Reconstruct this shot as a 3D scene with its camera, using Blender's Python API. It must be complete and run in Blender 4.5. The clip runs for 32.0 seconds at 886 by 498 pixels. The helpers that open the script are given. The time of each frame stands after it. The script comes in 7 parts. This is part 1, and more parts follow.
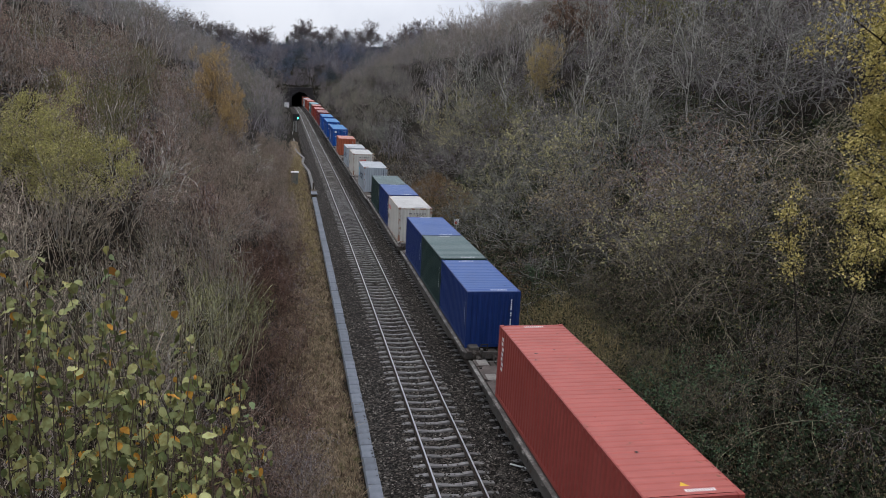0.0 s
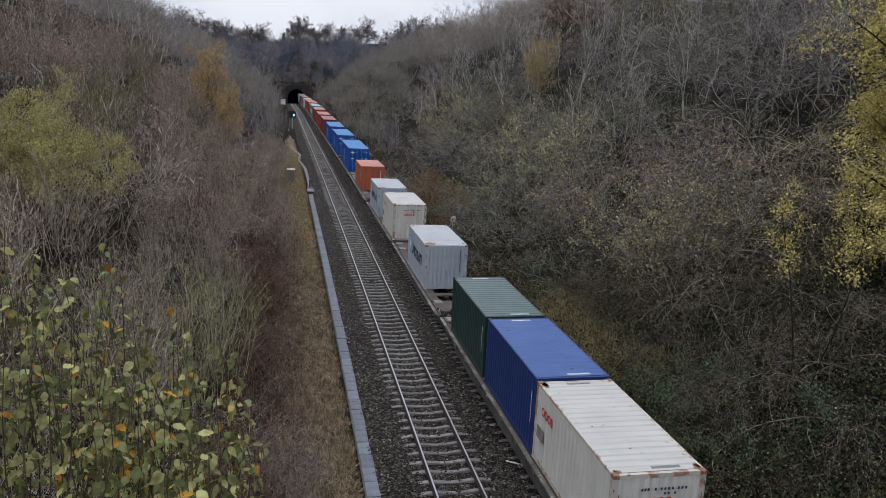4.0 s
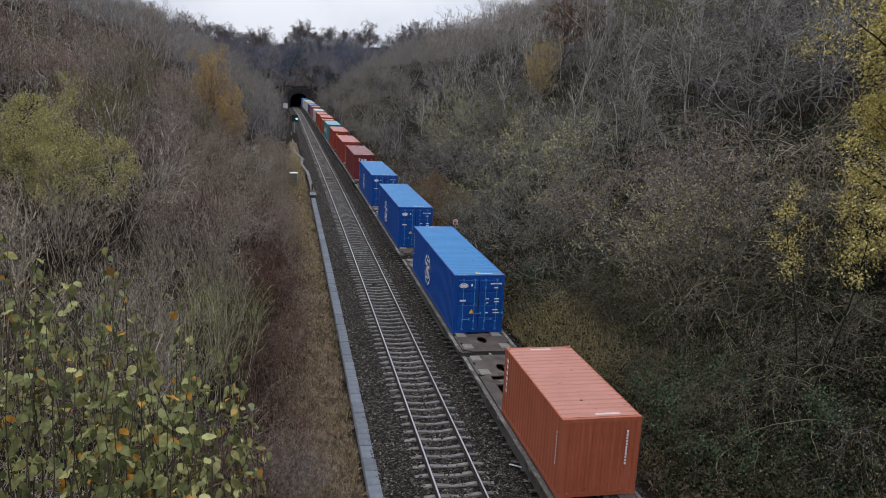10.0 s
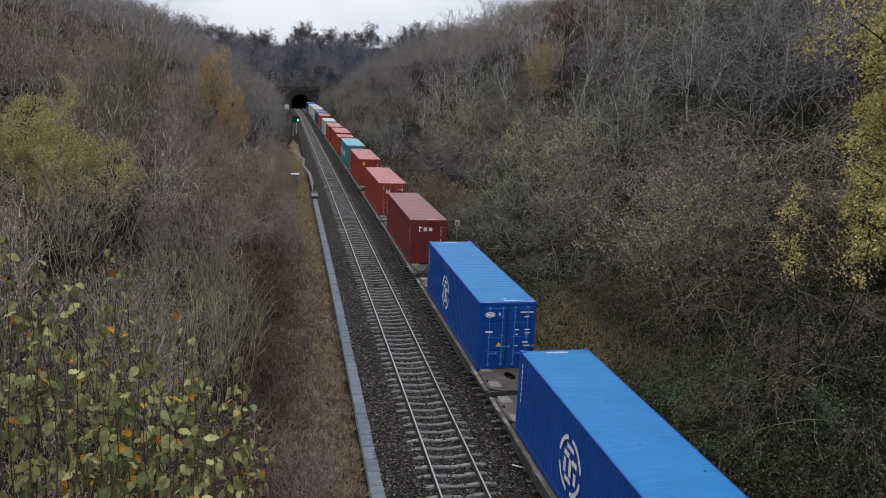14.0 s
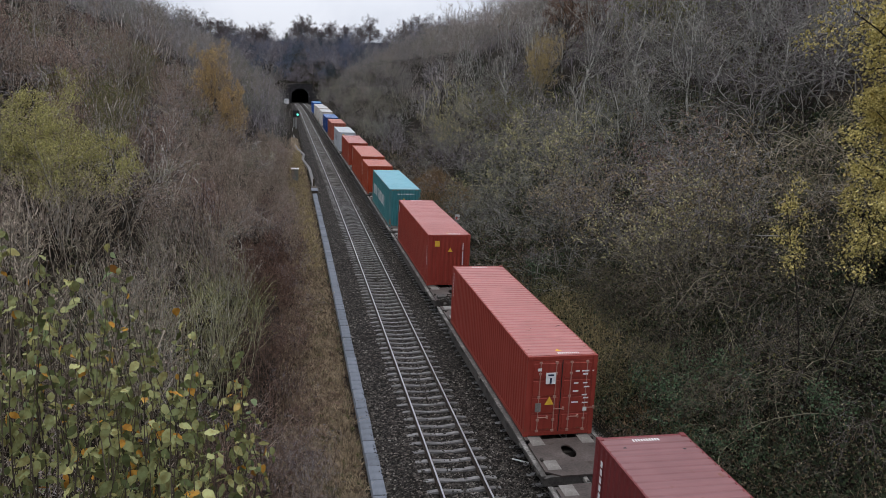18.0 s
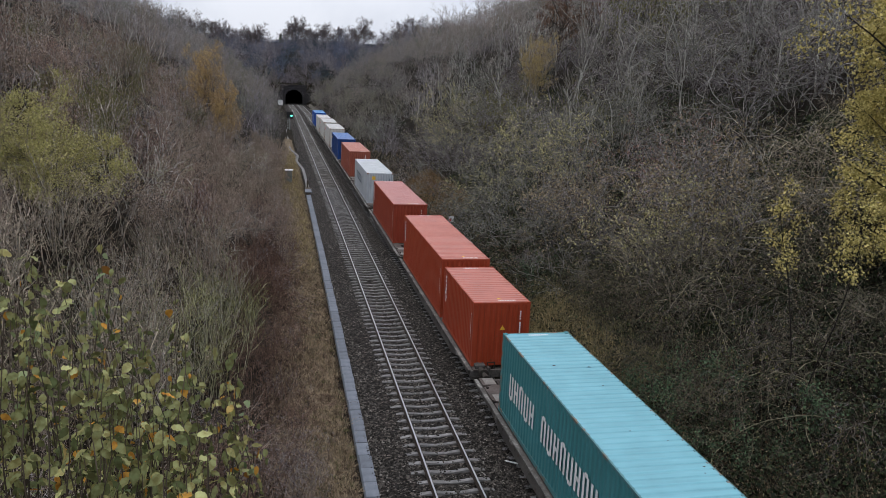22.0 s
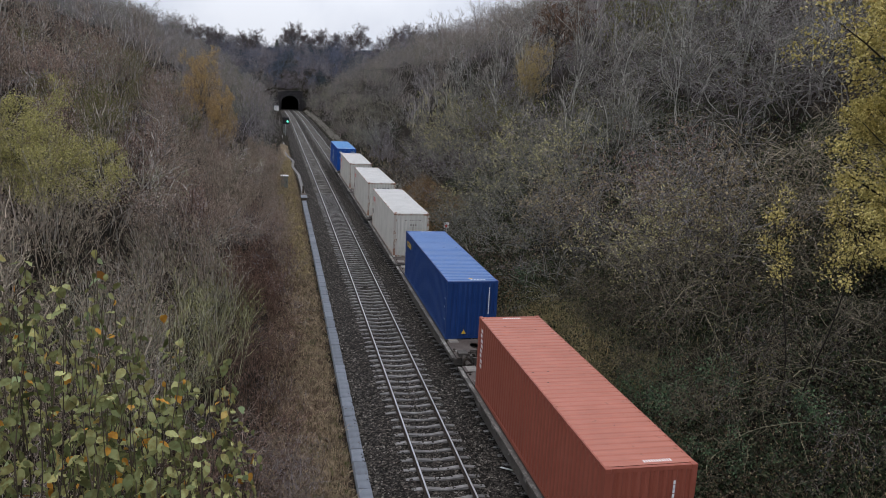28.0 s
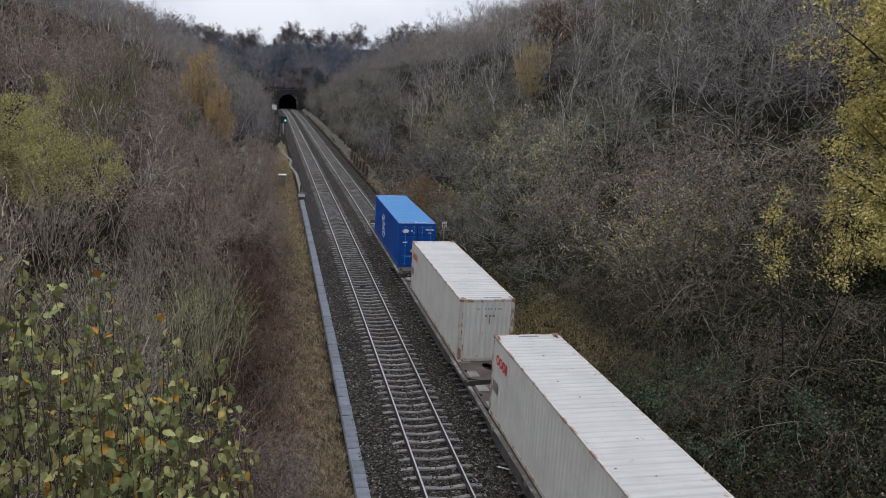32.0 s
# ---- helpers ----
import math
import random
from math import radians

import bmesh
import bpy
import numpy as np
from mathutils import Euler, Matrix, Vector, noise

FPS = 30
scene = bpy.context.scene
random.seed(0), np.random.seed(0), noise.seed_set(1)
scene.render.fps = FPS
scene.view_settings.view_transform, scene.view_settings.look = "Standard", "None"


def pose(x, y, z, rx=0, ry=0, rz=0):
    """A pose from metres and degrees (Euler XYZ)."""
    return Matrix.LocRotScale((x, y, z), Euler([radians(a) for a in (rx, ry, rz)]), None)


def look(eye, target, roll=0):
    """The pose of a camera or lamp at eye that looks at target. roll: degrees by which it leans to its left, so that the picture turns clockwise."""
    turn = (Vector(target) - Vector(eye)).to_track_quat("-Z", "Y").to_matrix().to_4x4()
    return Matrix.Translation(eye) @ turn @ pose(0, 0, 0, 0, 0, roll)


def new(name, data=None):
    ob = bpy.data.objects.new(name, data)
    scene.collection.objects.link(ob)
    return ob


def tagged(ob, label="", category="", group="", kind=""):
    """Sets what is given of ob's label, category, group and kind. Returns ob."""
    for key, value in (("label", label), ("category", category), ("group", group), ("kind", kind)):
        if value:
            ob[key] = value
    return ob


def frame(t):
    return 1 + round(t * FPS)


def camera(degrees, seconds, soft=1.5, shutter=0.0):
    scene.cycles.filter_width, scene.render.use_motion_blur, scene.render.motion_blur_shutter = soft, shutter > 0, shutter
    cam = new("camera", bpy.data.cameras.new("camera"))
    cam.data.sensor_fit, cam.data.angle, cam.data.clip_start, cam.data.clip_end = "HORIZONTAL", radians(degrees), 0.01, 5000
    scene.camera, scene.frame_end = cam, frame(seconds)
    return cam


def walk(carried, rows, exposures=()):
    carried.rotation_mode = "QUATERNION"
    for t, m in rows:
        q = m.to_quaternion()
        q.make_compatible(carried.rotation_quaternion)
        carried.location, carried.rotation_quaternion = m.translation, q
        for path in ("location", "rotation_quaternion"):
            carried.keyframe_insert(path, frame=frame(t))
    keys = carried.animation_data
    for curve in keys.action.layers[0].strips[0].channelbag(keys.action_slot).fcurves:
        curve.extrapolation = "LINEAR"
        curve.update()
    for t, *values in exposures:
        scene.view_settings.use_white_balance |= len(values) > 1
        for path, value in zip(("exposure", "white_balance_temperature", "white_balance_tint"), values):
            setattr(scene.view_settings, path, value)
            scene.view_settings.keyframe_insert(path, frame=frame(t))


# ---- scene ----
# A goods train of boxes on flat wagons runs out of a tunnel through a wooded railway cutting.
# x to the right of the empty track, y along the line towards the tunnel, z up from the rail heads.
EYE = Vector((-5.305, 0.0, 12.617))


def aim(yaw, pitch, roll):
    a, b = radians(yaw), radians(pitch)
    way = Vector((math.sin(a) * math.cos(b), math.cos(a) * math.cos(b), -math.sin(b)))
    return look(EYE, EYE + way * 10, roll)


cam = camera(60.2, 32.0, soft=0.5)
walk(cam, [(t, aim(a, b, c)) for t, a, b, c in (
    (0, 11.43, 12.46, 2.67), (0.5, 11.45, 12.49, 2.72), (1, 11.48, 12.59, 2.72), (1.5, 11.42, 12.65, 2.70), (2, 11.48, 12.66, 2.71),
    (2.5, 11.50, 12.69, 2.68), (3, 11.62, 12.60, 2.69), (3.5, 11.71, 12.63, 2.72), (5.5, 11.59, 12.68, 2.71), (6, 11.52, 12.63, 2.68),
    (6.5, 11.55, 12.55, 2.69), (7, 11.51, 12.52, 2.65), (7.5, 11.47, 12.50, 2.61), (8, 11.48, 12.55, 2.58), (8.5, 11.51, 12.50, 2.60),
    (9, 11.46, 12.46, 2.55), (9.5, 11.46, 12.41, 2.56), (10, 11.50, 12.42, 2.54), (10.5, 11.50, 12.42, 2.52), (11, 11.50, 12.42, 2.49),
    (11.5, 11.36, 12.39, 2.37), (12, 11.38, 12.44, 2.33), (12.5, 11.37, 12.49, 2.39), (13, 11.32, 12.33, 2.29), (13.5, 11.32, 12.35, 2.35),
    (14, 11.36, 12.38, 2.35), (14.5, 11.43, 12.40, 2.39), (16.5, 11.33, 12.72, 2.35), (17, 11.38, 12.82, 2.34), (17.5, 11.39, 12.83, 2.30),
    (18, 11.38, 12.79, 2.30), (18.5, 11.50, 12.70, 2.35), (19, 11.47, 12.63, 2.33), (19.5, 11.37, 12.59, 2.21), (20, 11.69, 12.63, 2.40),
    (20.5, 11.56, 12.72, 2.38), (21, 11.58, 12.68, 2.38), (21.5, 11.75, 12.70, 2.50), (22, 11.85, 12.64, 2.51), (22.5, 11.88, 12.62, 2.56),
    (23, 12.06, 12.61, 2.60), (23.5, 12.09, 12.63, 2.66), (24, 12.09, 12.66, 2.70), (24.5, 12.14, 12.67, 2.74), (25, 12.02, 12.62, 2.68),
    (25.5, 12.06, 12.53, 2.71), (27.5, 12.04, 12.25, 2.65), (28, 12.17, 12.17, 2.75), (28.5, 12.23, 12.10, 2.75), (29, 12.34, 12.16, 2.78),
    (29.5, 12.38, 12.21, 2.77), (30, 12.40, 12.17, 2.82), (30.5, 12.42, 12.14, 2.80), (31, 12.36, 12.16, 2.82), (31.5, 12.40, 12.22, 2.83),
    (32, 12.35, 12.21, 2.87),
)])

# ---- light: a bright overcast late-autumn sky ----
world = bpy.data.worlds.new("overcast")
scene.world = world
world.use_nodes = True
wn, wl = world.node_tree.nodes, world.node_tree.links
wn.clear()
sky = wn.new("ShaderNodeTexSky")
sky.sky_type, sky.sun_disc = "NISHITA", False
sky.sun_elevation, sky.sun_rotation = radians(76), radians(236)
sky.air_density, sky.dust_density = 1.0, 3.0
grey = wn.new("ShaderNodeHueSaturation")
grey.inputs["Saturation"].default_value = 0.35
veil = wn.new("ShaderNodeMix")
veil.data_type, veil.blend_type = "RGBA", "MIX"
veil.inputs["Factor"].default_value = 0.72
cloud = wn.new("ShaderNodeTexNoise")
cloud.inputs["Scale"].default_value, cloud.inputs["Detail"].default_value = 5.0, 6
cramp = wn.new("ShaderNodeValToRGB")
cramp.color_ramp.elements[0].position, cramp.color_ramp.elements[0].color = 0.4, (5.5, 5.85, 6.85, 1)
cramp.color_ramp.elements[1].position, cramp.color_ramp.elements[1].color = 0.62, (6.97, 7.25, 8.1, 1)
wbg, wout = wn.new("ShaderNodeBackground"), wn.new("ShaderNodeOutputWorld")
wbg.inputs["Strength"].default_value = 0.145
wl.new(sky.outputs[0], grey.inputs["Color"])
wl.new(cloud.outputs["Fac"], cramp.inputs[0])
wl.new(grey.outputs[0], veil.inputs["A"])
wl.new(cramp.outputs[0], veil.inputs["B"])
# an overcast sky is brighter overhead than at the horizon
wco, wsep, wmap = wn.new("ShaderNodeTexCoord"), wn.new("ShaderNodeSeparateXYZ"), wn.new("ShaderNodeMapRange")
wmap.inputs["From Min"].default_value, wmap.inputs["From Max"].default_value = 0.0, 1.0
wmap.inputs["To Min"].default_value, wmap.inputs["To Max"].default_value = 0.93, 1.75
wl.new(wco.outputs["Generated"], wsep.inputs[0])
wl.new(wsep.outputs["Z"], wmap.inputs[0])
wscale = wn.new("ShaderNodeVectorMath")
wscale.operation = "SCALE"
wl.new(veil.outputs["Result"], wscale.inputs[0])
wl.new(wmap.outputs[0], wscale.inputs["Scale"])
wl.new(wscale.outputs[0], wbg.inputs["Color"])
wl.new(wbg.outputs[0], wout.inputs[0])

sun_data = bpy.data.lights.new("sun", "SUN")
sun_data.energy, sun_data.angle, sun_data.color = 0.5, radians(25), (1.0, 0.96, 0.9)
sun = new("sun", sun_data)
sun.matrix_world = look((-12, -8, 60), (0, 0, 0))
scene.view_settings.exposure = 0.0

# ---- materials ----
def tree_of(name):
    m = bpy.data.materials.new(name)
    m.use_nodes = True
    return m, m.node_tree.nodes, m.node_tree.links, m.node_tree.nodes["Principled BSDF"]


def ramp_of(nodes, stops):
    r = nodes.new("ShaderNodeValToRGB")
    while len(r.color_ramp.elements) < len(stops):
        r.color_ramp.elements.new(0.5)
    for e, (p, c) in zip(r.color_ramp.elements, stops):
        e.position, e.color = p, (*c, 1)
    return r


def surface(name, stops, scale=3.0, rough=0.8, bump=0.2, fine=40.0, metal=0.0, random_tint=0.0, spots=None, spot_scale=6.0, spot_at=0.62, stretch=(1, 1, 1), spec=0.3):
    """Two scales of noise through a colour ramp, fine relief, and, if given, spots of another colour."""
    m, n, l, b = tree_of(name)
    co = n.new("ShaderNodeTexCoord")
    mp = n.new("ShaderNodeMapping")
    mp.inputs["Scale"].default_value = stretch
    l.new(co.outputs["Object"], mp.inputs[0])
    a = n.new("ShaderNodeTexNoise")
    a.inputs["Scale"].default_value, a.inputs["Detail"].default_value = scale, 6
    f = n.new("ShaderNodeTexNoise")
    f.inputs["Scale"].default_value, f.inputs["Detail"].default_value = fine, 4
    l.new(mp.outputs[0], a.inputs[0])
    l.new(mp.outputs[0], f.inputs[0])
    mx = n.new("ShaderNodeMix")
    mx.inputs[0].default_value = 0.4
    l.new(a.outputs[0], mx.inputs[2])
    l.new(f.outputs[0], mx.inputs[3])
    r = ramp_of(n, stops)
    l.new(mx.outputs[0], r.inputs[0])
    col = r.outputs[0]
    if spots:
        s = n.new("ShaderNodeTexNoise")
        s.inputs["Scale"].default_value, s.inputs["Detail"].default_value = spot_scale, 8
        l.new(mp.outputs[0], s.inputs[0])
        sr = ramp_of(n, ((spot_at, (0, 0, 0)), (spot_at + 0.07, (1, 1, 1))))
        l.new(s.outputs[0], sr.inputs[0])
        sm = n.new("ShaderNodeMix")
        sm.data_type = "RGBA"
        l.new(sr.outputs[0], sm.inputs["Factor"])
        l.new(col, sm.inputs["A"])
        sm.inputs["B"].default_value = (*spots, 1)
        col = sm.outputs["Result"]
    if random_tint:
        oi = n.new("ShaderNodeObjectInfo")
        h = n.new("ShaderNodeHueSaturation")
        mr = n.new("ShaderNodeMapRange")
        mr.inputs["To Min"].default_value, mr.inputs["To Max"].default_value = 1 - random_tint, 1 + random_tint
        l.new(oi.outputs["Random"], mr.inputs[0])
        l.new(mr.outputs[0], h.inputs["Value"])
        l.new(col, h.inputs["Color"])
        col = h.outputs[0]
    l.new(col, b.inputs["Base Color"])
    b.inputs["Roughness"].default_value, b.inputs["Metallic"].default_value = rough, metal
    b.inputs["Specular IOR Level"].default_value = spec
    if bump:
        bp = n.new("ShaderNodeBump")
        bp.inputs["Strength"].default_value, bp.inputs["Distance"].default_value = bump, 0.02
        l.new(mx.outputs[0], bp.inputs["Height"])
        l.new(bp.outputs[0], b.inputs["Normal"])
    return m


def faded_skylit(c):
    """Roof paint after years of sun, plus sky light put into the colour."""
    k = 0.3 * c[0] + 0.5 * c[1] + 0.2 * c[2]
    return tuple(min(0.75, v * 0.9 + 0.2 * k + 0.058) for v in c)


ROOFS = {}


def paint(name, c, rust=(0.16, 0.06, 0.03), worn=0.64, rough=0.5, roof=True, folds=0.0, roof_folds=0.33):
    """Weathered container paint: faded patches, streaks running down, rust spots."""
    m, n, l, b = tree_of(name)
    co = n.new("ShaderNodeTexCoord")
    a = n.new("ShaderNodeTexNoise")
    a.inputs["Scale"].default_value, a.inputs["Detail"].default_value = 0.9, 6
    l.new(co.outputs["Object"], a.inputs[0])
    mp = n.new("ShaderNodeMapping")
    mp.inputs["Scale"].default_value = (9, 9, 0.5)
    l.new(co.outputs["Object"], mp.inputs[0])
    st = n.new("ShaderNodeTexNoise")
    st.inputs["Scale"].default_value, st.inputs["Detail"].default_value = 1.0, 5
    l.new(mp.outputs[0], st.inputs[0])
    mx = n.new("ShaderNodeMix")
    mx.inputs[0].default_value = 0.5
    l.new(a.outputs[0], mx.inputs[2])
    l.new(st.outputs[0], mx.inputs[3])
    hi = tuple(min(1, v * 1.12 + 0.012) for v in c)
    lo = tuple(v * 0.8 for v in c)
    r = ramp_of(n, ((0.3, lo), (0.5, c), (0.72, hi)))
    l.new(mx.outputs[0], r.inputs[0])
    s = n.new("ShaderNodeTexNoise")
    s.inputs["Scale"].default_value, s.inputs["Detail"].default_value, s.inputs["Roughness"].default_value = 2.3, 9, 0.62
    l.new(co.outputs["Object"], s.inputs[0])
    sr = ramp_of(n, ((worn, (0, 0, 0)), (worn + 0.06, (0.8, 0.8, 0.8))))
    l.new(s.outputs[0], sr.inputs[0])
    sm = n.new("ShaderNodeMix")
    sm.data_type = "RGBA"
    l.new(sr.outputs[0], sm.inputs["Factor"])
    l.new(r.outputs[0], sm.inputs["A"])
    sm.inputs["B"].default_value = (*rust, 1)
    col = sm.outputs["Result"]
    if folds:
        # grime and groove shade painted into the folds of the sheet, uneven along them
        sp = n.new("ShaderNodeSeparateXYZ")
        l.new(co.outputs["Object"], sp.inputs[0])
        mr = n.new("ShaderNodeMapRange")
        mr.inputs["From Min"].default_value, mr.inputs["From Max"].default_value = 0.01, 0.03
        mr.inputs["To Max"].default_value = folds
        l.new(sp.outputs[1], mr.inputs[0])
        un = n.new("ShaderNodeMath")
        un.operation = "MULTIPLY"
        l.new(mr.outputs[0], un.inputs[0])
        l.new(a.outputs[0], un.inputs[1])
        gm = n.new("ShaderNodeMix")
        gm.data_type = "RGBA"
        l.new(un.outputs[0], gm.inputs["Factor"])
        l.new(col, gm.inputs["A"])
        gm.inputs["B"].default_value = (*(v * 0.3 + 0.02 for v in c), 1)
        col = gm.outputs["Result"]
    l.new(col, b.inputs["Base Color"])
    b.inputs["Roughness"].default_value = rough
    b.inputs["Specular IOR Level"].default_value = 0.35
    bp = n.new("ShaderNodeBump")
    bp.inputs["Strength"].default_value, bp.inputs["Distance"].default_value = 0.15, 0.01
    l.new(s.outputs[0], bp.inputs["Height"])
    l.new(bp.outputs[0], b.inputs["Normal"])
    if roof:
        ROOFS[m.name] = paint(name + "_faded_skylit", faded_skylit(c) if roof is True else roof, rust, worn - 0.02, 0.45, False, roof_folds)
    return m


# Nearly black: the shade between the bushes is put into this colour.
M_SOIL = surface("shade_dark_litter", ((0.3, (0.005, 0.0043, 0.0036)), (0.5, (0.016, 0.0132, 0.0104)), (0.7, (0.05, 0.04, 0.03))), 0.9, 1.0, 0.9, 22, spots=(0.014, 0.016, 0.009), spot_scale=0.35, spot_at=0.55, spec=0.03)
M_DRYGRASS = surface("dry_grass", ((0.34, (0.03, 0.022, 0.016)), (0.47, (0.11, 0.082, 0.054)), (0.56, (0.2, 0.152, 0.1)), (0.68, (0.33, 0.26, 0.175))), 2.2, 0.95, 1.0, 26, spots=(0.05, 0.045, 0.024), spot_scale=0.9, spot_at=0.55, spec=0.05)
M_CONCRETE = surface("sleeper_concrete", ((0.3, (0.075, 0.072, 0.07)), (0.5, (0.155, 0.15, 0.147)), (0.7, (0.27, 0.265, 0.26))), 4, 0.85, 0.25, 60, random_tint=0.18)
M_OLDSLEEPER = surface("dirty_sleeper", ((0.35, (0.035, 0.03, 0.026)), (0.5, (0.1, 0.094, 0.086)), (0.65, (0.24, 0.23, 0.215))), 0.8, 0.9, 0.2, 9)
M_LID = surface("trough_concrete", ((0.3, (0.085, 0.096, 0.115)), (0.7, (0.165, 0.18, 0.208))), 3, 0.8, 0.2, 50, random_tint=0.14, spots=(0.08, 0.085, 0.07), spot_scale=5, spot_at=0.68)
M_RAIL = surface("rail_steel", ((0.3, (0.028, 0.021, 0.017)), (0.7, (0.06, 0.045, 0.036))), 6, 0.6, 0.2, 50, metal=0.2)
M_RAILHEAD = surface("polished_rail_head", ((0.3, (0.42, 0.42, 0.44)), (0.7, (0.58, 0.58, 0.6))), 5, 0.42, 0.05, 60, metal=0.9)
M_STONE = surface("portal_stone", ((0.3, (0.016, 0.015, 0.017)), (0.6, (0.04, 0.037, 0.038)), (0.8, (0.085, 0.078, 0.076))), 1.2, 0.9, 0.5, 12, random_tint=0.25)
M_SOOT = surface("sooty_brick", ((0.3, (0.012, 0.011, 0.011)), (0.7, (0.03, 0.027, 0.026))), 1.5, 0.95, 0.4, 14)
M_TIMBER = surface("weathered_timber", ((0.3, (0.04, 0.03, 0.022)), (0.7, (0.1, 0.08, 0.06))), 3, 0.9, 0.4, 30, stretch=(1, 1, 6))
M_METALBOX = surface("grey_paint", ((0.3, (0.3, 0.31, 0.31)), (0.7, (0.45, 0.46, 0.46))), 3, 0.6, 0.1, 30)
M_CABINET = surface("weathered_cabinet_paint", ((0.3, (0.11, 0.115, 0.1)), (0.7, (0.19, 0.195, 0.175))), 3, 0.7, 0.1, 30)
M_BLACK = surface("black_paint", ((0.3, (0.012, 0.012, 0.013)), (0.7, (0.03, 0.03, 0.032))), 4, 0.7, 0.1, 30)
M_WHITE = surface("white_paint", ((0.3, (0.6, 0.6, 0.6)), (0.7, (0.8, 0.8, 0.8))), 4, 0.6, 0.05, 30)
M_DECK = surface("wagon_deck", ((0.3, (0.04, 0.032, 0.029)), (0.55, (0.085, 0.069, 0.062)), (0.75, (0.14, 0.118, 0.107))), 1.3, 0.75, 0.3, 14, spots=(0.05, 0.035, 0.028), spot_scale=1.8, spot_at=0.6)
M_SOLE = surface("wagon_side", ((0.3, (0.03, 0.027, 0.025)), (0.7, (0.12, 0.11, 0.1))), 1.1, 0.75, 0.25, 16, spots=(0.07, 0.05, 0.04), spot_scale=2.5, spot_at=0.6)
M_PATCH = surface("worn_plate", ((0.3, (0.11, 0.1, 0.09)), (0.5, (0.19, 0.176, 0.16)), (0.7, (0.28, 0.265, 0.245))), 3, 0.7, 0.15, 20)
M_FLANGE = surface("scuffed_flange", ((0.3, (0.035, 0.031, 0.028)), (0.5, (0.1, 0.093, 0.085)), (0.66, (0.29, 0.275, 0.255))), 1.7, 0.7, 0.2, 12)
M_UNDER = surface("brake_dust", ((0.3, (0.025, 0.021, 0.018)), (0.7, (0.06, 0.05, 0.042))), 3, 0.85, 0.3, 20)
M_SCUFF = surface("dark_scuff", ((0.3, (0.015, 0.014, 0.014)), (0.7, (0.05, 0.045, 0.043))), 9, 0.8, 0.1)
M_YELLOW = surface("yellow_label", ((0.3, (0.6, 0.35, 0.03)), (0.7, (0.75, 0.48, 0.06))), 8, 0.6, 0.0)
M_REDMARK = surface("red_marking", ((0.3, (0.5, 0.035, 0.03)), (0.7, (0.62, 0.06, 0.05))), 8, 0.6, 0.0)
M_NAVYMARK = surface("dark_marking", ((0.3, (0.015, 0.025, 0.05)), (0.7, (0.03, 0.045, 0.08))), 8, 0.6, 0.0)
M_SKYMARK = surface("pale_blue_marking", ((0.3, (0.12, 0.4, 0.55)), (0.7, (0.18, 0.5, 0.65))), 8, 0.6, 0.0)
M_LAMP, _n, _l, _b = tree_of("green_signal_light")
_b.inputs["Base Color"].default_value = (0.05, 0.6, 0.5, 1)
_b.inputs["Emission Color"].default_value, _b.inputs["Emission Strength"].default_value = (0.12, 1.0, 0.72, 1), 3.5

# ballast: crushed stone from a cell texture with sharp relief
M_BALLAST, _n, _l, _b = tree_of("ballast")
_co = _n.new("ShaderNodeTexCoord")
_v = _n.new("ShaderNodeTexVoronoi")
_v.inputs["Scale"].default_value = 14
_l.new(_co.outputs["Object"], _v.inputs[0])
_big = _n.new("ShaderNodeTexNoise")
_big.inputs["Scale"].default_value, _big.inputs["Detail"].default_value = 0.35, 4
_l.new(_co.outputs["Object"], _big.inputs[0])
_sep = _n.new("ShaderNodeSeparateColor")
_l.new(_v.outputs["Color"], _sep.inputs[0])
_r = ramp_of(_n, ((0.0, (0.004, 0.0035, 0.0031)), (0.5, (0.013, 0.0114, 0.01)), (0.8, (0.038, 0.033, 0.029)), (1.0, (0.15, 0.134, 0.12))))
_l.new(_sep.outputs[0], _r.inputs[0])
_mm = _n.new("ShaderNodeMix")
_mm.data_type, _mm.blend_type = "RGBA", "MULTIPLY"
_mm.inputs["Factor"].default_value = 0.6
_r2 = ramp_of(_n, ((0.3, (0.62, 0.55, 0.5)), (0.7, (1.15, 1.1, 1.05))))
_l.new(_big.outputs[0], _r2.inputs[0])
_l.new(_r.outputs[0], _mm.inputs["A"])
_l.new(_r2.outputs[0], _mm.inputs["B"])
_l.new(_mm.outputs["Result"], _b.inputs["Base Color"])
_b.inputs["Roughness"].default_value, _b.inputs["Specular IOR Level"].default_value = 0.9, 0.12
_bp = _n.new("ShaderNodeBump")
_bp.inputs["Strength"].default_value, _bp.inputs["Distance"].default_value, _bp.invert = 1.0, 0.05, True
_l.new(_v.outputs["Distance"], _bp.inputs["Height"])
_l.new(_bp.outputs[0], _b.inputs["Normal"])


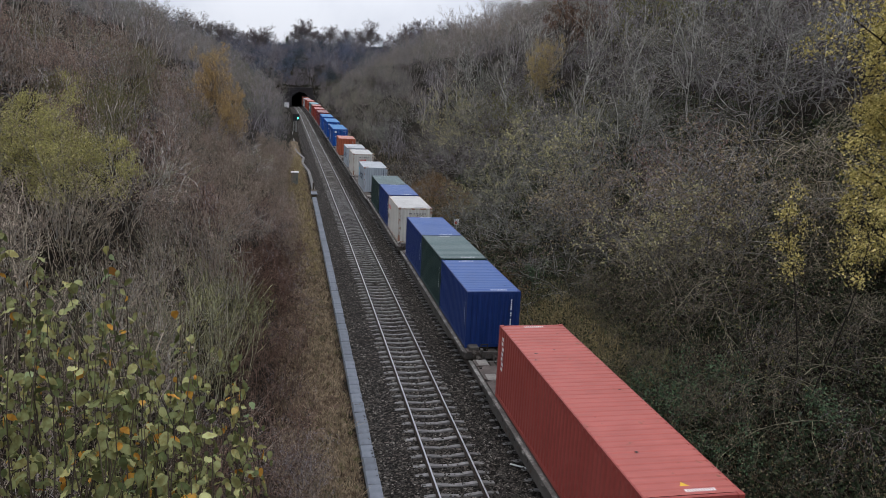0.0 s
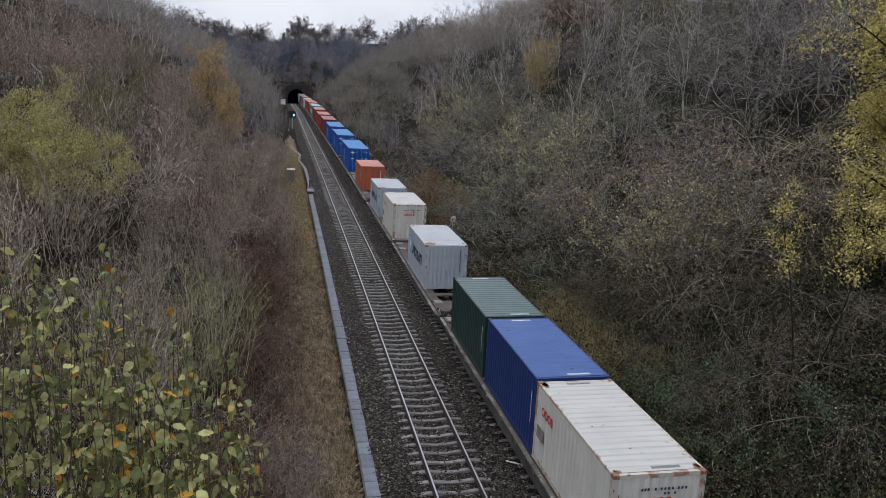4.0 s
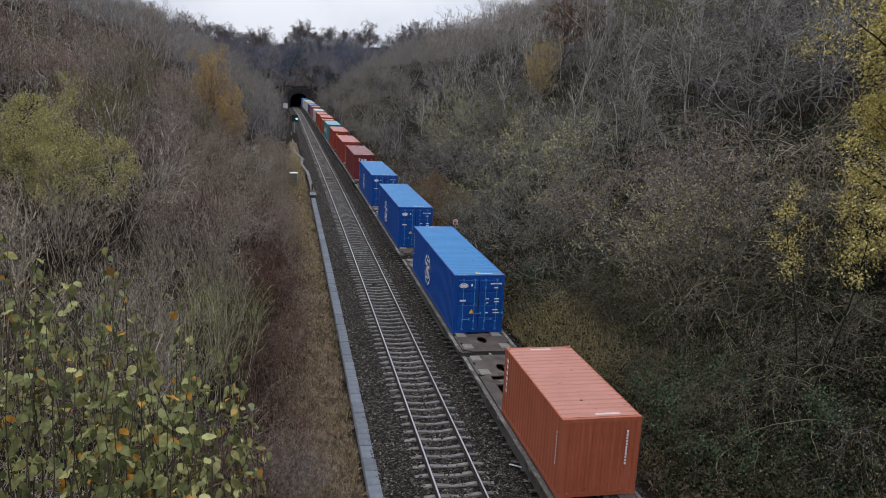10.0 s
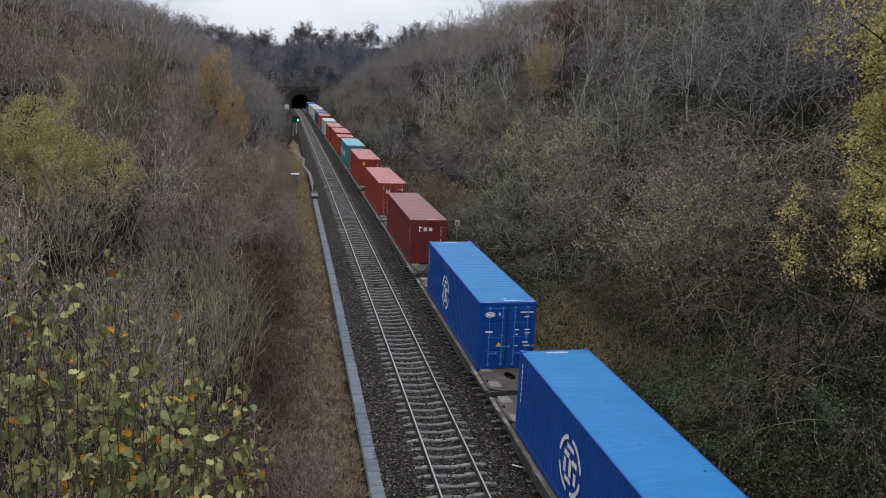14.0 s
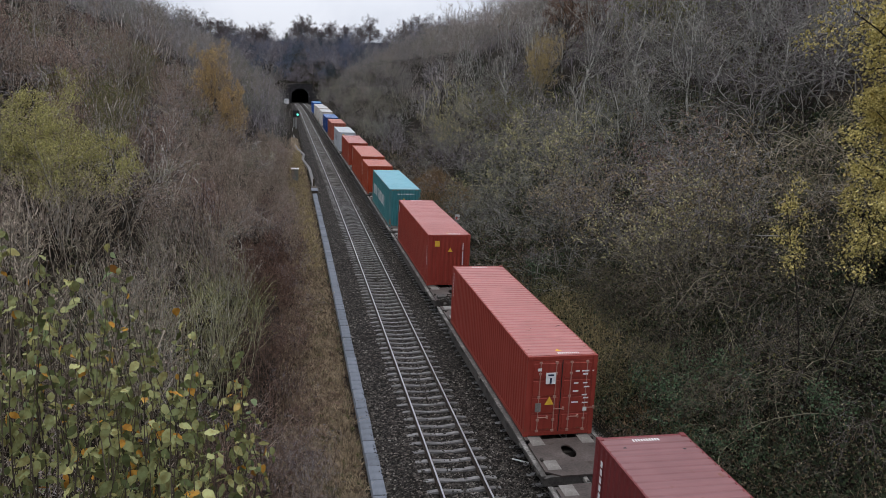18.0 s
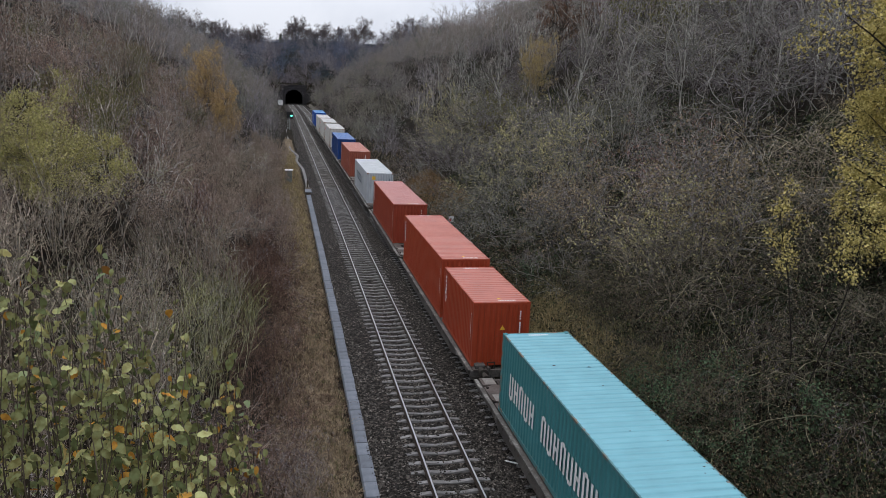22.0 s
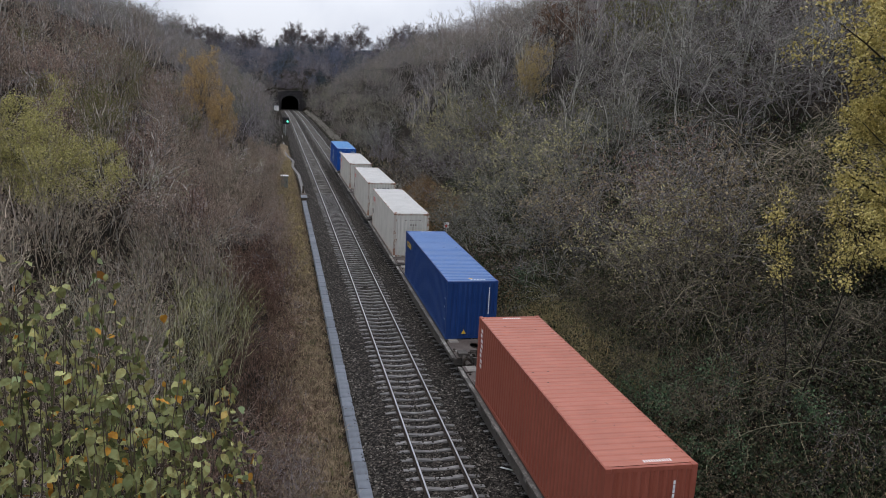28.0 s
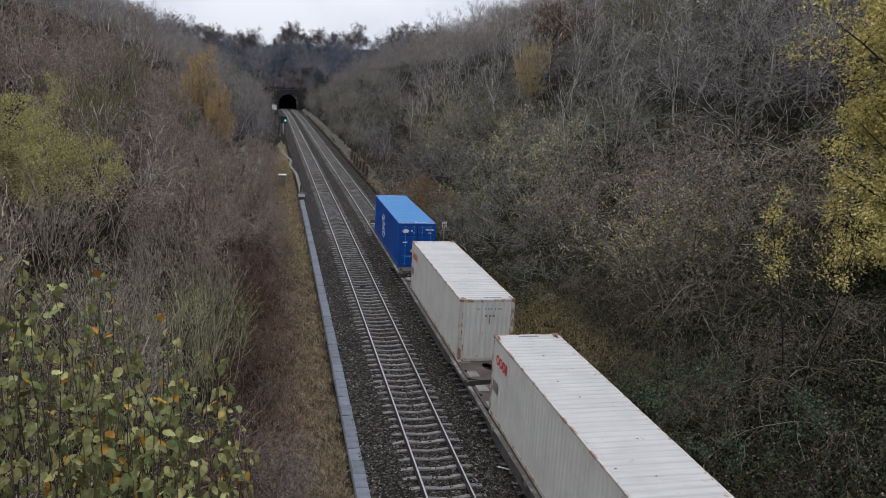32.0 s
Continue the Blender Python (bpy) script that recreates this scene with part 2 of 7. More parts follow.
def bark(name, c, spread=0.35, low=0.2, high=1.75, patch=0.9):
    """Bark and twigs: tone drifts through the plant and a little from piece to piece; every plant a little lighter or darker."""
    m, n, l, b = tree_of(name)
    g = n.new("ShaderNodeNewGeometry")
    co = n.new("ShaderNodeTexCoord")
    no = n.new("ShaderNodeTexNoise")
    no.inputs["Scale"].default_value, no.inputs["Detail"].default_value = patch, 3
    l.new(co.outputs["Object"], no.inputs[0])
    mx = n.new("ShaderNodeMix")
    mx.inputs[0].default_value = 0.55
    l.new(no.outputs[0], mx.inputs[2])
    l.new(g.outputs["Random Per Island"], mx.inputs[3])
    r = ramp_of(n, ((0.2, tuple(v * low for v in c)), (0.48, c), (0.78, tuple(v * high for v in c))))
    l.new(mx.outputs[0], r.inputs[0])
    oi = n.new("ShaderNodeObjectInfo")
    h = n.new("ShaderNodeHueSaturation")
    mr = n.new("ShaderNodeMapRange")
    mr.inputs["To Min"].default_value, mr.inputs["To Max"].default_value = 1 - spread, 1 + spread
    l.new(oi.outputs["Random"], mr.inputs[0])
    l.new(mr.outputs[0], h.inputs["Value"])
    l.new(r.outputs[0], h.inputs["Color"])
    l.new(h.outputs[0], b.inputs["Base Color"])
    b.inputs["Roughness"].default_value, b.inputs["Specular IOR Level"].default_value = 0.9, 0.06
    return m


def let_through(n, l, b, col, share):
    """A thin leaf passes some of the light that falls on its other face."""
    tr, mx = n.new("ShaderNodeBsdfTranslucent"), n.new("ShaderNodeMixShader")
    mx.inputs[0].default_value = share
    l.new(col, tr.inputs["Color"])
    l.new(b.outputs[0], mx.inputs[1])
    l.new(tr.outputs[0], mx.inputs[2])
    l.new(mx.outputs[0], n["Material Output"].inputs["Surface"])


def leaf(name, lo, hi, rare=None, rough=0.7, gloss=0.08, mottle=0.0, thin=0.2):
    """Leaves: every leaf its own tone; now and then one of a rare colour."""
    m, n, l, b = tree_of(name)
    g = n.new("ShaderNodeNewGeometry")
    stops = ((0.0, lo), (0.6, tuple((p + q) / 2 for p, q in zip(lo, hi))), (0.93 if rare else 1.0, hi))
    r = ramp_of(n, stops + (((0.95, rare), (1.0, rare)) if rare else ()))
    l.new(g.outputs["Random Per Island"], r.inputs[0])
    col = r.outputs[0]
    if mottle:
        co = n.new("ShaderNodeTexCoord")
        no = n.new("ShaderNodeTexNoise")
        no.inputs["Scale"].default_value, no.inputs["Detail"].default_value = mottle, 4
        l.new(co.outputs["Object"], no.inputs[0])
        sp = ramp_of(n, ((0.42, (1.0, 1.0, 1.0)), (0.62, (0.5, 0.36, 0.25))))
        l.new(no.outputs[0], sp.inputs[0])
        mx = n.new("ShaderNodeMix")
        mx.data_type, mx.blend_type = "RGBA", "MULTIPLY"
        mx.inputs["Factor"].default_value = 0.7
        l.new(col, mx.inputs["A"])
        l.new(sp.outputs[0], mx.inputs["B"])
        col = mx.outputs["Result"]
    l.new(col, b.inputs["Base Color"])
    b.inputs["Roughness"].default_value, b.inputs["Specular IOR Level"].default_value = rough, gloss
    if thin:
        let_through(n, l, b, col, thin)
    return m


# ---- helpers of this scene ----
def mesh_of(name, bm, material=None):
    me = bpy.data.meshes.new(name)
    bm.to_mesh(me)
    bm.free()
    if material:
        me.materials.append(material)
    return me


def raw_mesh(name, verts, faces, material, smooth=False):
    """A mesh from numpy arrays: verts (n, 3), faces (m, 3 or 4)."""
    me = bpy.data.meshes.new(name)
    verts, faces = np.asarray(verts, np.float32), np.asarray(faces, np.int32)
    k = faces.shape[1]
    me.vertices.add(len(verts))
    me.vertices.foreach_set("co", verts.ravel())
    me.loops.add(faces.size)
    me.loops.foreach_set("vertex_index", faces.ravel())
    me.polygons.add(len(faces))
    me.polygons.foreach_set("loop_start", np.arange(0, faces.size, k, dtype=np.int32))
    me.polygons.foreach_set("loop_total", np.full(len(faces), k, np.int32))
    me.materials.append(material)
    me.update(calc_edges=True)
    me.validate()
    return me


def box(bm, x0, x1, y0, y1, z0, z1, bevel=0.0):
    r = bmesh.ops.create_cube(bm, size=1.0, matrix=Matrix.Translation(((x0 + x1) / 2, (y0 + y1) / 2, (z0 + z1) / 2)) @ Matrix.Diagonal((x1 - x0, y1 - y0, z1 - z0, 1)))
    if bevel:
        es = list({e for v in r["verts"] for e in v.link_edges})
        bmesh.ops.bevel(bm, geom=es, offset=bevel, segments=1, affect="EDGES")


def rod(bm, p, q, r0, r1, n=8):
    p, q = Vector(p), Vector(q)
    d = q - p
    m = Matrix.Translation((p + q) / 2) @ d.to_track_quat("Z", "Y").to_matrix().to_4x4()
    bmesh.ops.create_cone(bm, cap_ends=True, segments=n, radius1=r0, radius2=r1, depth=d.length, matrix=m)


def bm_of(*boxes, bevel=0.0):
    bm = bmesh.new()
    for b in boxes:
        box(bm, *b, bevel=bevel)
    return bm


def part(name, bm, material, parent, label="", at=None):
    """Links a bmesh (or a ready mesh) as one mesh object under a thing or a part."""
    me = bm if isinstance(bm, bpy.types.Mesh) else mesh_of(name, bm, None)
    ob = new(name, me)
    if not me.materials:
        me.materials.append(material)
    if me.materials[0] != material and material is not None:
        ob.material_slots[0].link = "OBJECT"
        ob.material_slots[0].material = material
    ob.parent = parent
    if at is not None:
        ob.matrix_basis = at
    if label:
        tagged(ob, label)
    return ob


def thing(name, label, category, group="", kind="", at=None):
    ob = new(name)
    ob.empty_display_size = 0.3
    if at is not None:
        ob.matrix_basis = at
    return tagged(ob, label, category, group, kind)


def bend(y):
    """How far the line has swung to the left at y."""
    if y <= 0:
        return 0.0
    if y <= 110:
        return -5.37e-5 * y * y
    if y <= 240:
        return -0.65 - 0.0118 * (y - 110)
    return -2.184 - 0.02 * (min(y, 322) - 240)


def fall(y):
    """The gentle fall of the line towards the tunnel."""
    return -0.6 * max(0.0, min(1.0, (y - 200) / 122)) ** 2


# ---- the lie of the land ----
def smooth(a, b, v):
    v = np.clip((v - a) / (b - a), 0, 1)
    return v * v * (3 - 2 * v)


BEND_Y = np.arange(-420, 1200, 4.0)
BEND_X = np.array([bend(y) for y in BEND_Y])
FALL_Z = np.array([fall(y) for y in BEND_Y])
TUNNEL_Y, TUNNEL_X, TUNNEL_Z = 322.0, -2.3, -0.6


def ground_z(x, y):
    """Height of the ground: flat formation, two cutting sides, the hill over the tunnel."""
    x, y = np.asarray(x, float), np.asarray(y, float)
    u = x - np.interp(y, BEND_Y, BEND_X)
    left = np.interp(-u, [3.1, 5.4, 8, 28, 62, 140, 900], [-0.3, 0.15, 1.6, 16.0, 30.0, 38.0, 44.0])
    right = np.interp(u, [6.0, 7.0, 9.5, 27, 62, 140, 900], [-0.4, -0.1, 1.5, 15.5, 27.5, 36.0, 42.0])
    z = np.where(u < 0, left, right)
    z = np.where((u > -3.1) & (u < 6.0), -0.42, z)
    z = z + np.interp(y, BEND_Y, FALL_Z)
    # near the viewer's end the left side stands higher
    z = z + smooth(14, 2, y) * smooth(-4.6, -8.0, u) * smooth(40, 6, -u) * np.maximum(0, 9.2 - z)
    # higher ground behind the slope on the train's side
    z = z + 8.0 * smooth(260, 130, y) * smooth(32, 62, u)
    # the hill over the tunnel
    over = 6.9 + np.interp(y - TUNNEL_Y, [0, 20, 60, 130, 260, 900], [0, 5, 12, 18, 26, 48])
    w = smooth(TUNNEL_Y + 0.3, TUNNEL_Y + 0.9, y)
    z = np.where(y > TUNNEL_Y + 0.3, np.maximum(z * (1 - w) + w * np.maximum(z, over), z), z)
    z = z + smooth(380, 430, y) * (1.6 * np.sin(x * 0.075 + 0.6) + 1.1 * np.sin(x * 0.19 + 2.0))
    bumps = 0.5 * np.sin(x * 0.31 + 1.3 * np.sin(y * 0.17)) + 0.4 * np.sin(y * 0.23 + x * 0.11)
    return z + bumps * smooth(6, 14, np.abs(u - 1.7)) * 0.9


def axis(stops):
    out = []
    for a, b, d in stops:
        out += list(np.arange(a, b, d))
    return np.array(out + [stops[-1][1]])


def sheet(xs, ys):
    X, Y = np.meshgrid(xs, ys)
    v = np.stack([X.ravel(), Y.ravel(), ground_z(X, Y).ravel()], 1)
    i = np.arange(len(ys) - 1)[:, None] * len(xs) + np.arange(len(xs) - 1)[None, :]
    f = np.stack([i, i + 1, i + 1 + len(xs), i + len(xs)], -1).reshape(-1, 4)
    return v, f


gx = axis(((-4000, -400, 600), (-400, -70, 30), (-70, -12, 2), (-12, 14, 0.5), (14, 70, 2), (70, 400, 30), (400, 4000, 600)))
gy = axis(((-4000, -450, 500), (-450, -40, 10), (-40, 120, 1.5), (120, 318, 4), (318, 330, 0.5), (330, 470, 5), (470, 1000, 60), (1000, 4000, 500)))
gv, gf = sheet(gx, gy)
# the bore of the tunnel stays open
cx, cy = gv[gf][:, :, 0].mean(1), gv[gf][:, :, 1].mean(1)
keep = ~((np.abs(cx - TUNNEL_X) < 4.4) & (cy > TUNNEL_Y - 0.4) & (cy < TUNNEL_Y + 1.1))
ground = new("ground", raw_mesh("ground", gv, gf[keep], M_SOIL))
for p in ground.data.polygons:
    p.use_smooth = True
tagged(ground, "steep cutting sides of brown leaf litter and ivy", "ground", kind="structure")


def strip(name, u0, u1, y0, y1, material, label, lift=0.03):
    """A strip of ground with its own cover, following the line."""
    ys = np.arange(y0, y1 + 0.1, 1.0)
    us = np.linspace(u0, u1, 12)
    g = np.random.default_rng(len(name))
    Y, U = np.meshgrid(ys, us, indexing="ij")
    edge = (np.abs(U - (u0 + u1) / 2) / ((u1 - u0) / 2)) ** 4
    X = np.interp(Y, BEND_Y, BEND_X) + U + (0.45 * np.sin(Y * 1.3 + 2 * np.sin(Y * 0.4)) + g.normal(0, 0.3, (len(ys), 1))) * edge * np.where(U > u0 + (u1 - u0) * 0.75, 0.3, 1.0)
    Z = ground_z(X, Y) + lift - 0.12 * edge + g.normal(0, 0.02, X.shape)
    n = len(us)
    i = np.arange(len(ys) - 1)[:, None] * n + np.arange(n - 1)[None, :]
    f = np.stack([i, i + 1, i + 1 + n, i + n], -1).reshape(-1, 4)
    ob = new(name, raw_mesh(name, np.stack([X.ravel(), Y.ravel(), Z.ravel()], 1), f, material))
    for p in ob.data.polygons:
        p.use_smooth = True
    return tagged(ob, label, "verge", kind="structure")


M_BANK = surface("bare_bank", ((0.3, (0.03, 0.027, 0.022)), (0.5, (0.085, 0.075, 0.06)), (0.72, (0.19, 0.17, 0.14))), 0.9, 0.95, 0.9, 7, spots=(0.03, 0.03, 0.018), spot_scale=0.5, spot_at=0.52)
strip("grass_verge", -5.0, -2.95, 10, 150, M_DRYGRASS, "rough tan and brown grass verge beside the track")
strip("bare_bank", 6.3, 8.2, 100, 318, M_BANK, "pale bare earth bank at the foot of the slope")
strip("grass_bank", 6.3, 7.6, 12, 100, M_DRYGRASS, "dead grass and earth at the foot of the slope", 0.02)

# ---- the line: ballast, rails, sleepers ----
TRACKS = (0.0, 3.496)
LINE_Y = axis(((-400, 0, 20), (0, 330, 3), (330, 470, 14)))


def swept(profile, x0, ys, closed=True):
    """A section (x, z) drawn along the line's course."""
    k = len(profile)
    v = [(x0 + bend(y) + px, y, fall(y) + pz) for y in ys for px, pz in profile]
    f = []
    for i in range(len(ys) - 1):
        for j in range(k if closed else k - 1):
            a, b = i * k + j, i * k + (j + 1) % k
            f.append((a, b, b + k, a + k))
    return v, f


BALLAST_Z = -0.2
prof = [(-2.9, -0.5), (-2.55, -0.24), (-2.0, BALLAST_Z), (-1.45, BALLAST_Z + 0.005), (-1.0, -0.215), (-0.68, -0.235), (0, -0.255), (0.68, -0.235), (1.0, -0.215), (1.45, BALLAST_Z), (1.75, -0.23), (2.05, BALLAST_Z), (2.5, -0.215), (2.82, -0.235),
        (3.5, -0.255), (4.18, -0.235), (4.5, -0.215), (5.0, BALLAST_Z), (5.6, -0.22), (6.4, -0.55)]
bv, bf = swept(prof, 0.0, axis(((-400, 0, 20), (0, 120, 0.6), (120, 330, 4), (330, 470, 14))), closed=False)
bv = np.array(bv)
bv[:, 2] += np.random.default_rng(3).normal(0, 0.012, len(bv))
ballast = tagged(new("ballast_bed", raw_mesh("ballast_bed", bv, bf, M_BALLAST)), "dark grey crushed stone ballast under two tracks", "ballast", kind="structure")

RAIL_BODY = [(-0.07, -0.155), (0.07, -0.155), (0.07, -0.14), (0.012, -0.11), (0.012, -0.045), (0.034, -0.035), (0.036, -0.006), (-0.036, -0.006), (-0.034, -0.035), (-0.012, -0.045), (-0.012, -0.11), (-0.07, -0.14)]
RAIL_HEAD = [(-0.03, -0.006), (0.03, -0.006), (0.025, 0.0), (-0.025, 0.0)]
bm = bmesh.new()
lay = [(-1.25, -0.2), (-0.97, -0.17), (-0.62, -0.165), (-0.4, -0.192), (-0.15, -0.222), (0.15, -0.222), (0.4, -0.192), (0.62, -0.165), (0.97, -0.17), (1.25, -0.2)]
rows_ = []
for x, z in lay:
    rows_.append([bm.verts.new((x, y, zz)) for y, zz in ((-0.125, -0.42), (-0.082, z), (0.082, z), (0.125, -0.42))])
for a, b in zip(rows_, rows_[1:]):
    for j in range(3):
        bm.faces.new((a[j], b[j], b[j + 1], a[j + 1]))
bm.faces.new(rows_[0])
bm.faces.new(rows_[-1][::-1])
bmesh.ops.recalc_face_normals(bm, faces=bm.faces)
SLEEPER = mesh_of("sleeper", bm, M_CONCRETE)

tracks = []
for i, x0 in enumerate(TRACKS):
    t = thing("railway_track", ("worn shiny rails on grey concrete sleepers, empty track", "rails on concrete sleepers under the goods train")[i], "railway track", kind="structure")
    for s in (-0.7525, 0.7525):
        rail = part("rail", raw_mesh("rail", *swept(RAIL_BODY, x0 + s, LINE_Y), M_RAIL), M_RAIL, t)
        part("rail_head", raw_mesh("rail_head", *swept(RAIL_HEAD, x0 + s, LINE_Y), M_RAILHEAD), M_RAILHEAD, rail, "bright polished running surface")
    tracks.append(t)

# ---- tunnel: stone portal and dark bore ----
HW, SPRING, CROWN = 3.45, 2.6, 5.75
tun = thing("tunnel_portal", "blackened stone tunnel mouth with arched ring and coping", "tunnel portal", kind="structure", at=pose(TUNNEL_X, TUNNEL_Y, TUNNEL_Z))


def arch(hw, spring, crown, n=20):
    pts = [(-hw, -0.3)]
    for i in range(n + 1):
        a = math.pi - math.pi * i / n
        pts.append((hw * math.cos(a), spring + (crown - spring) * math.sin(a)))
    return pts + [(hw, -0.3)]


inner, outer = arch(HW, SPRING, CROWN), arch(HW + 0.55, SPRING, CROWN + 0.55)
# face wall: from the ring out to a rectangle
bm = bmesh.new()
rect = []
for x, z in outer:
    a = max(abs(x) / 4.7, max(z, 0.01) / 6.9)
    rect.append((-4.7, z) if z <= SPRING and x < 0 else (4.7, z) if z <= SPRING else (x / a, max(z / a, z)))
rect[0], rect[-1] = (-4.7, -0.3), (4.7, -0.3)
fr = [[bm.verts.new((x, 0.0, z)) for x, z in outer], [bm.verts.new((x, 0.0, z)) for x, z in rect], [bm.verts.new((x, 1.6, z)) for x, z in rect]]
for a, b in ((fr[0], fr[1]), (fr[1], fr[2])):
    for j in range(len(a) - 1):
        bm.faces.new((a[j], a[j + 1], b[j + 1], b[j]))
part("portal_wall", bm, M_STONE, tun)
for j in range(len(inner) - 1):
    bm = bmesh.new()
    q = [inner[j], inner[j + 1], outer[j + 1], outer[j]]
    mid = (sum(p[0] for p in q) / 4, sum(p[1] for p in q) / 4)
    q = [((p[0] - mid[0]) * 0.97 + mid[0], (p[1] - mid[1]) * 0.97 + mid[1]) for p in q]
    f0 = [bm.verts.new((x, -0.12, z)) for x, z in q]
    f1 = [bm.verts.new((x, 0.8, z)) for x, z in q]
    bm.faces.new(f0)
    bm.faces.new(f1[::-1])
    for k in range(4):
        bm.faces.new((f0[k], f1[k], f1[(k + 1) % 4], f0[(k + 1) % 4]))
    bmesh.ops.recalc_face_normals(bm, faces=bm.faces)
    part("arch_stone", bm, M_STONE, tun)
part("string_course", bm_of((-4.9, 4.9, -0.25, 0.3, 6.5, 6.75), bevel=0.03), M_STONE, tun)
part("parapet", bm_of((-4.8, 4.8, -0.05, 0.5, 6.75, 7.5)), M_STONE, tun)
part("coping", bm_of((-5.0, 5.0, -0.2, 0.65, 7.5, 7.75), bevel=0.03), M_STONE, tun, "weathered coping stones")
for s in (-1, 1):
    part("pilaster", bm_of(*[(min(a, b), max(a, b), -0.5, 0.6, -0.4, 7.6) for a, b in ((s * 4.25, s * 5.0),)], bevel=0.05), M_STONE, tun)
    part("wing_wall", bm_of((min(s * 4.9, s * 11), max(s * 4.9, s * 11), 0.2, 1.2, -0.4, 4.8)), M_STONE, tun)
k = len(inner)
bore_v = [(x, y, z) for y in (0.4, 150.0) for x, z in inner]
bore_f = [(j, j + 1, j + 1 + k, j + k) for j in range(k - 1)]
bore = part("bore", raw_mesh("bore", bore_v, bore_f, M_SOOT), M_SOOT, tun, "soot-black brick lining of the tunnel")
part("bore_end", bm_of((-6, 6, 149, 149.5, -2, 8)), M_SOOT, bore)
part("bore_floor", bm_of((-5, 5, 0.5, 149, -0.5, 0.05)), M_SOOT, bore)

# ---- lineside things ----
trough = thing("cable_trough", "blue-grey concrete cable trough along the ballast", "cable trough", kind="structure")
tv, tf = swept([(-2.89, -0.6), (-2.43, -0.6), (-2.43, -0.245), (-2.89, -0.245)], 0.0, axis(((14, 82, 2.0),)))
part("trough_channel", raw_mesh("trough_channel", tv, tf, M_LID), M_LID, trough)
LID = mesh_of("trough_lid", bm_of((-0.215, 0.215, -0.445, 0.445, 0.0, 0.06), bevel=0.012), M_LID)
lid_rng = random.Random(5)
y = 14.5
while y < 81.5:
    part("trough_lid", LID, M_LID, trough, at=pose(-2.66 + bend(y) + lid_rng.uniform(-0.012, 0.012), y, -0.245 + lid_rng.uniform(0, 0.02), rz=lid_rng.uniform(-1.2, 1.2), ry=lid_rng.uniform(-1.5, 1.5)))
    y += 0.915

# the older, narrower trough that wanders on towards the signal
old = thing("old_cable_trough", "narrow uneven concrete trough wandering beside the track", "cable trough", kind="structure")
wander = [(84, -2.95), (93, -3.0), (104, -3.15), (114, -3.9), (121, -3.6), (129, -4.5), (139, -5.1), (146, -5.5), (152, -5.0), (160, -5.5), (175, -5.4)]
for (y0, x0), (y1, x1) in zip(wander, wander[1:]):
    n_ = 3
    for i in range(n_):
        a, b = i / n_, (i + 1) / n_
        p, q = Vector((x0 + (x1 - x0) * a, y0 + (y1 - y0) * a, 0)), Vector((x0 + (x1 - x0) * b, y0 + (y1 - y0) * b, 0))
        m = bm_of((-0.17, 0.17, -(q - p).length / 2 + 0.02, (q - p).length / 2 - 0.02, -0.45, -0.12), bevel=0.015)
        part("trough_section", m, M_CONCRETE, old, at=pose((p.x + q.x) / 2, (p.y + q.y) / 2, 0, rz=-math.degrees(math.atan2(q.x - p.x, q.y - p.y))))

pit = thing("cable_pit", "dark timber-sided cable pit at the trough end", "cable pit", at=pose(-3.0, 84.5, -0.45))
part("pit_box", bm_of((-0.3, 0.3, -2.0, 2.0, 0, 0.42), bevel=0.02), M_TIMBER, pit)
part("pit_lid", bm_of((-0.34, 0.34, -2.05, -0.1, 0.42, 0.48), bevel=0.01), M_LID, pit)
part("pit_post", bm_of((-0.09, 0.09, 1.7, 1.88, 0.1, 1.2), bevel=0.02), M_TIMBER, pit)


def ground_at(x, y):
    return float(ground_z(x, y))


cab = thing("equipment_cabinet", "weathered grey-green metal lineside cabinet with a white lid", "cabinet", at=pose(-5.05, 90, ground_at(-5.05, 90) - 0.05))
part("cabinet_body", bm_of((-0.38, 0.38, -0.3, 0.3, 0.0, 1.42), bevel=0.02), M_CABINET, cab)
part("cabinet_lid", bm_of((-0.46, 0.46, -0.38, 0.38, 1.42, 1.52), bevel=0.02), M_WHITE, cab)
part("cabinet_door", bm_of((-0.32, 0.32, -0.33, -0.3, 0.12, 1.34), bevel=0.01), M_CABINET, cab)
part("door_handle", bm_of((0.2, 0.24, -0.36, -0.33, 0.65, 0.85)), M_BLACK, cab)

sig = thing("railway_signal", "black colour-light signal showing green", "signal", at=pose(-4.55, 178, ground_at(-4.55, 178) - 0.05))
bm = bmesh.new()
rod(bm, (0, 0, 0), (0, 0, 3.6), 0.09, 0.08, 10)
part("signal_post", bm, M_METALBOX, sig)
part("signal_backplate", bm_of((-0.7, 0.75, -0.08, 0.02, 2.55, 4.1), bevel=0.03), M_BLACK, sig)
bm = bmesh.new()
rod(bm, (0.38, -0.12, 3.2), (0.38, -0.08, 3.2), 0.2, 0.2, 16)
part("signal_lens", bm, M_LAMP, sig, "lit green lens")
bm = bmesh.new()
rod(bm, (0.38, -0.35, 3.27), (0.38, -0.08, 3.27), 0.27, 0.27, 12)
bmesh.ops.delete(bm, geom=[v for v in bm.verts if v.co.z < 3.25], context="VERTS")
part("signal_hood", bm, M_BLACK, sig)
part("signal_cage", bm_of((-1.5, -0.7, -0.3, 0.5, 2.4, 2.5), (-1.5, -1.45, -0.3, -0.25, 2.5, 3.5), (-1.5, -0.7, -0.3, -0.25, 3.45, 3.5)), M_BLACK, sig)
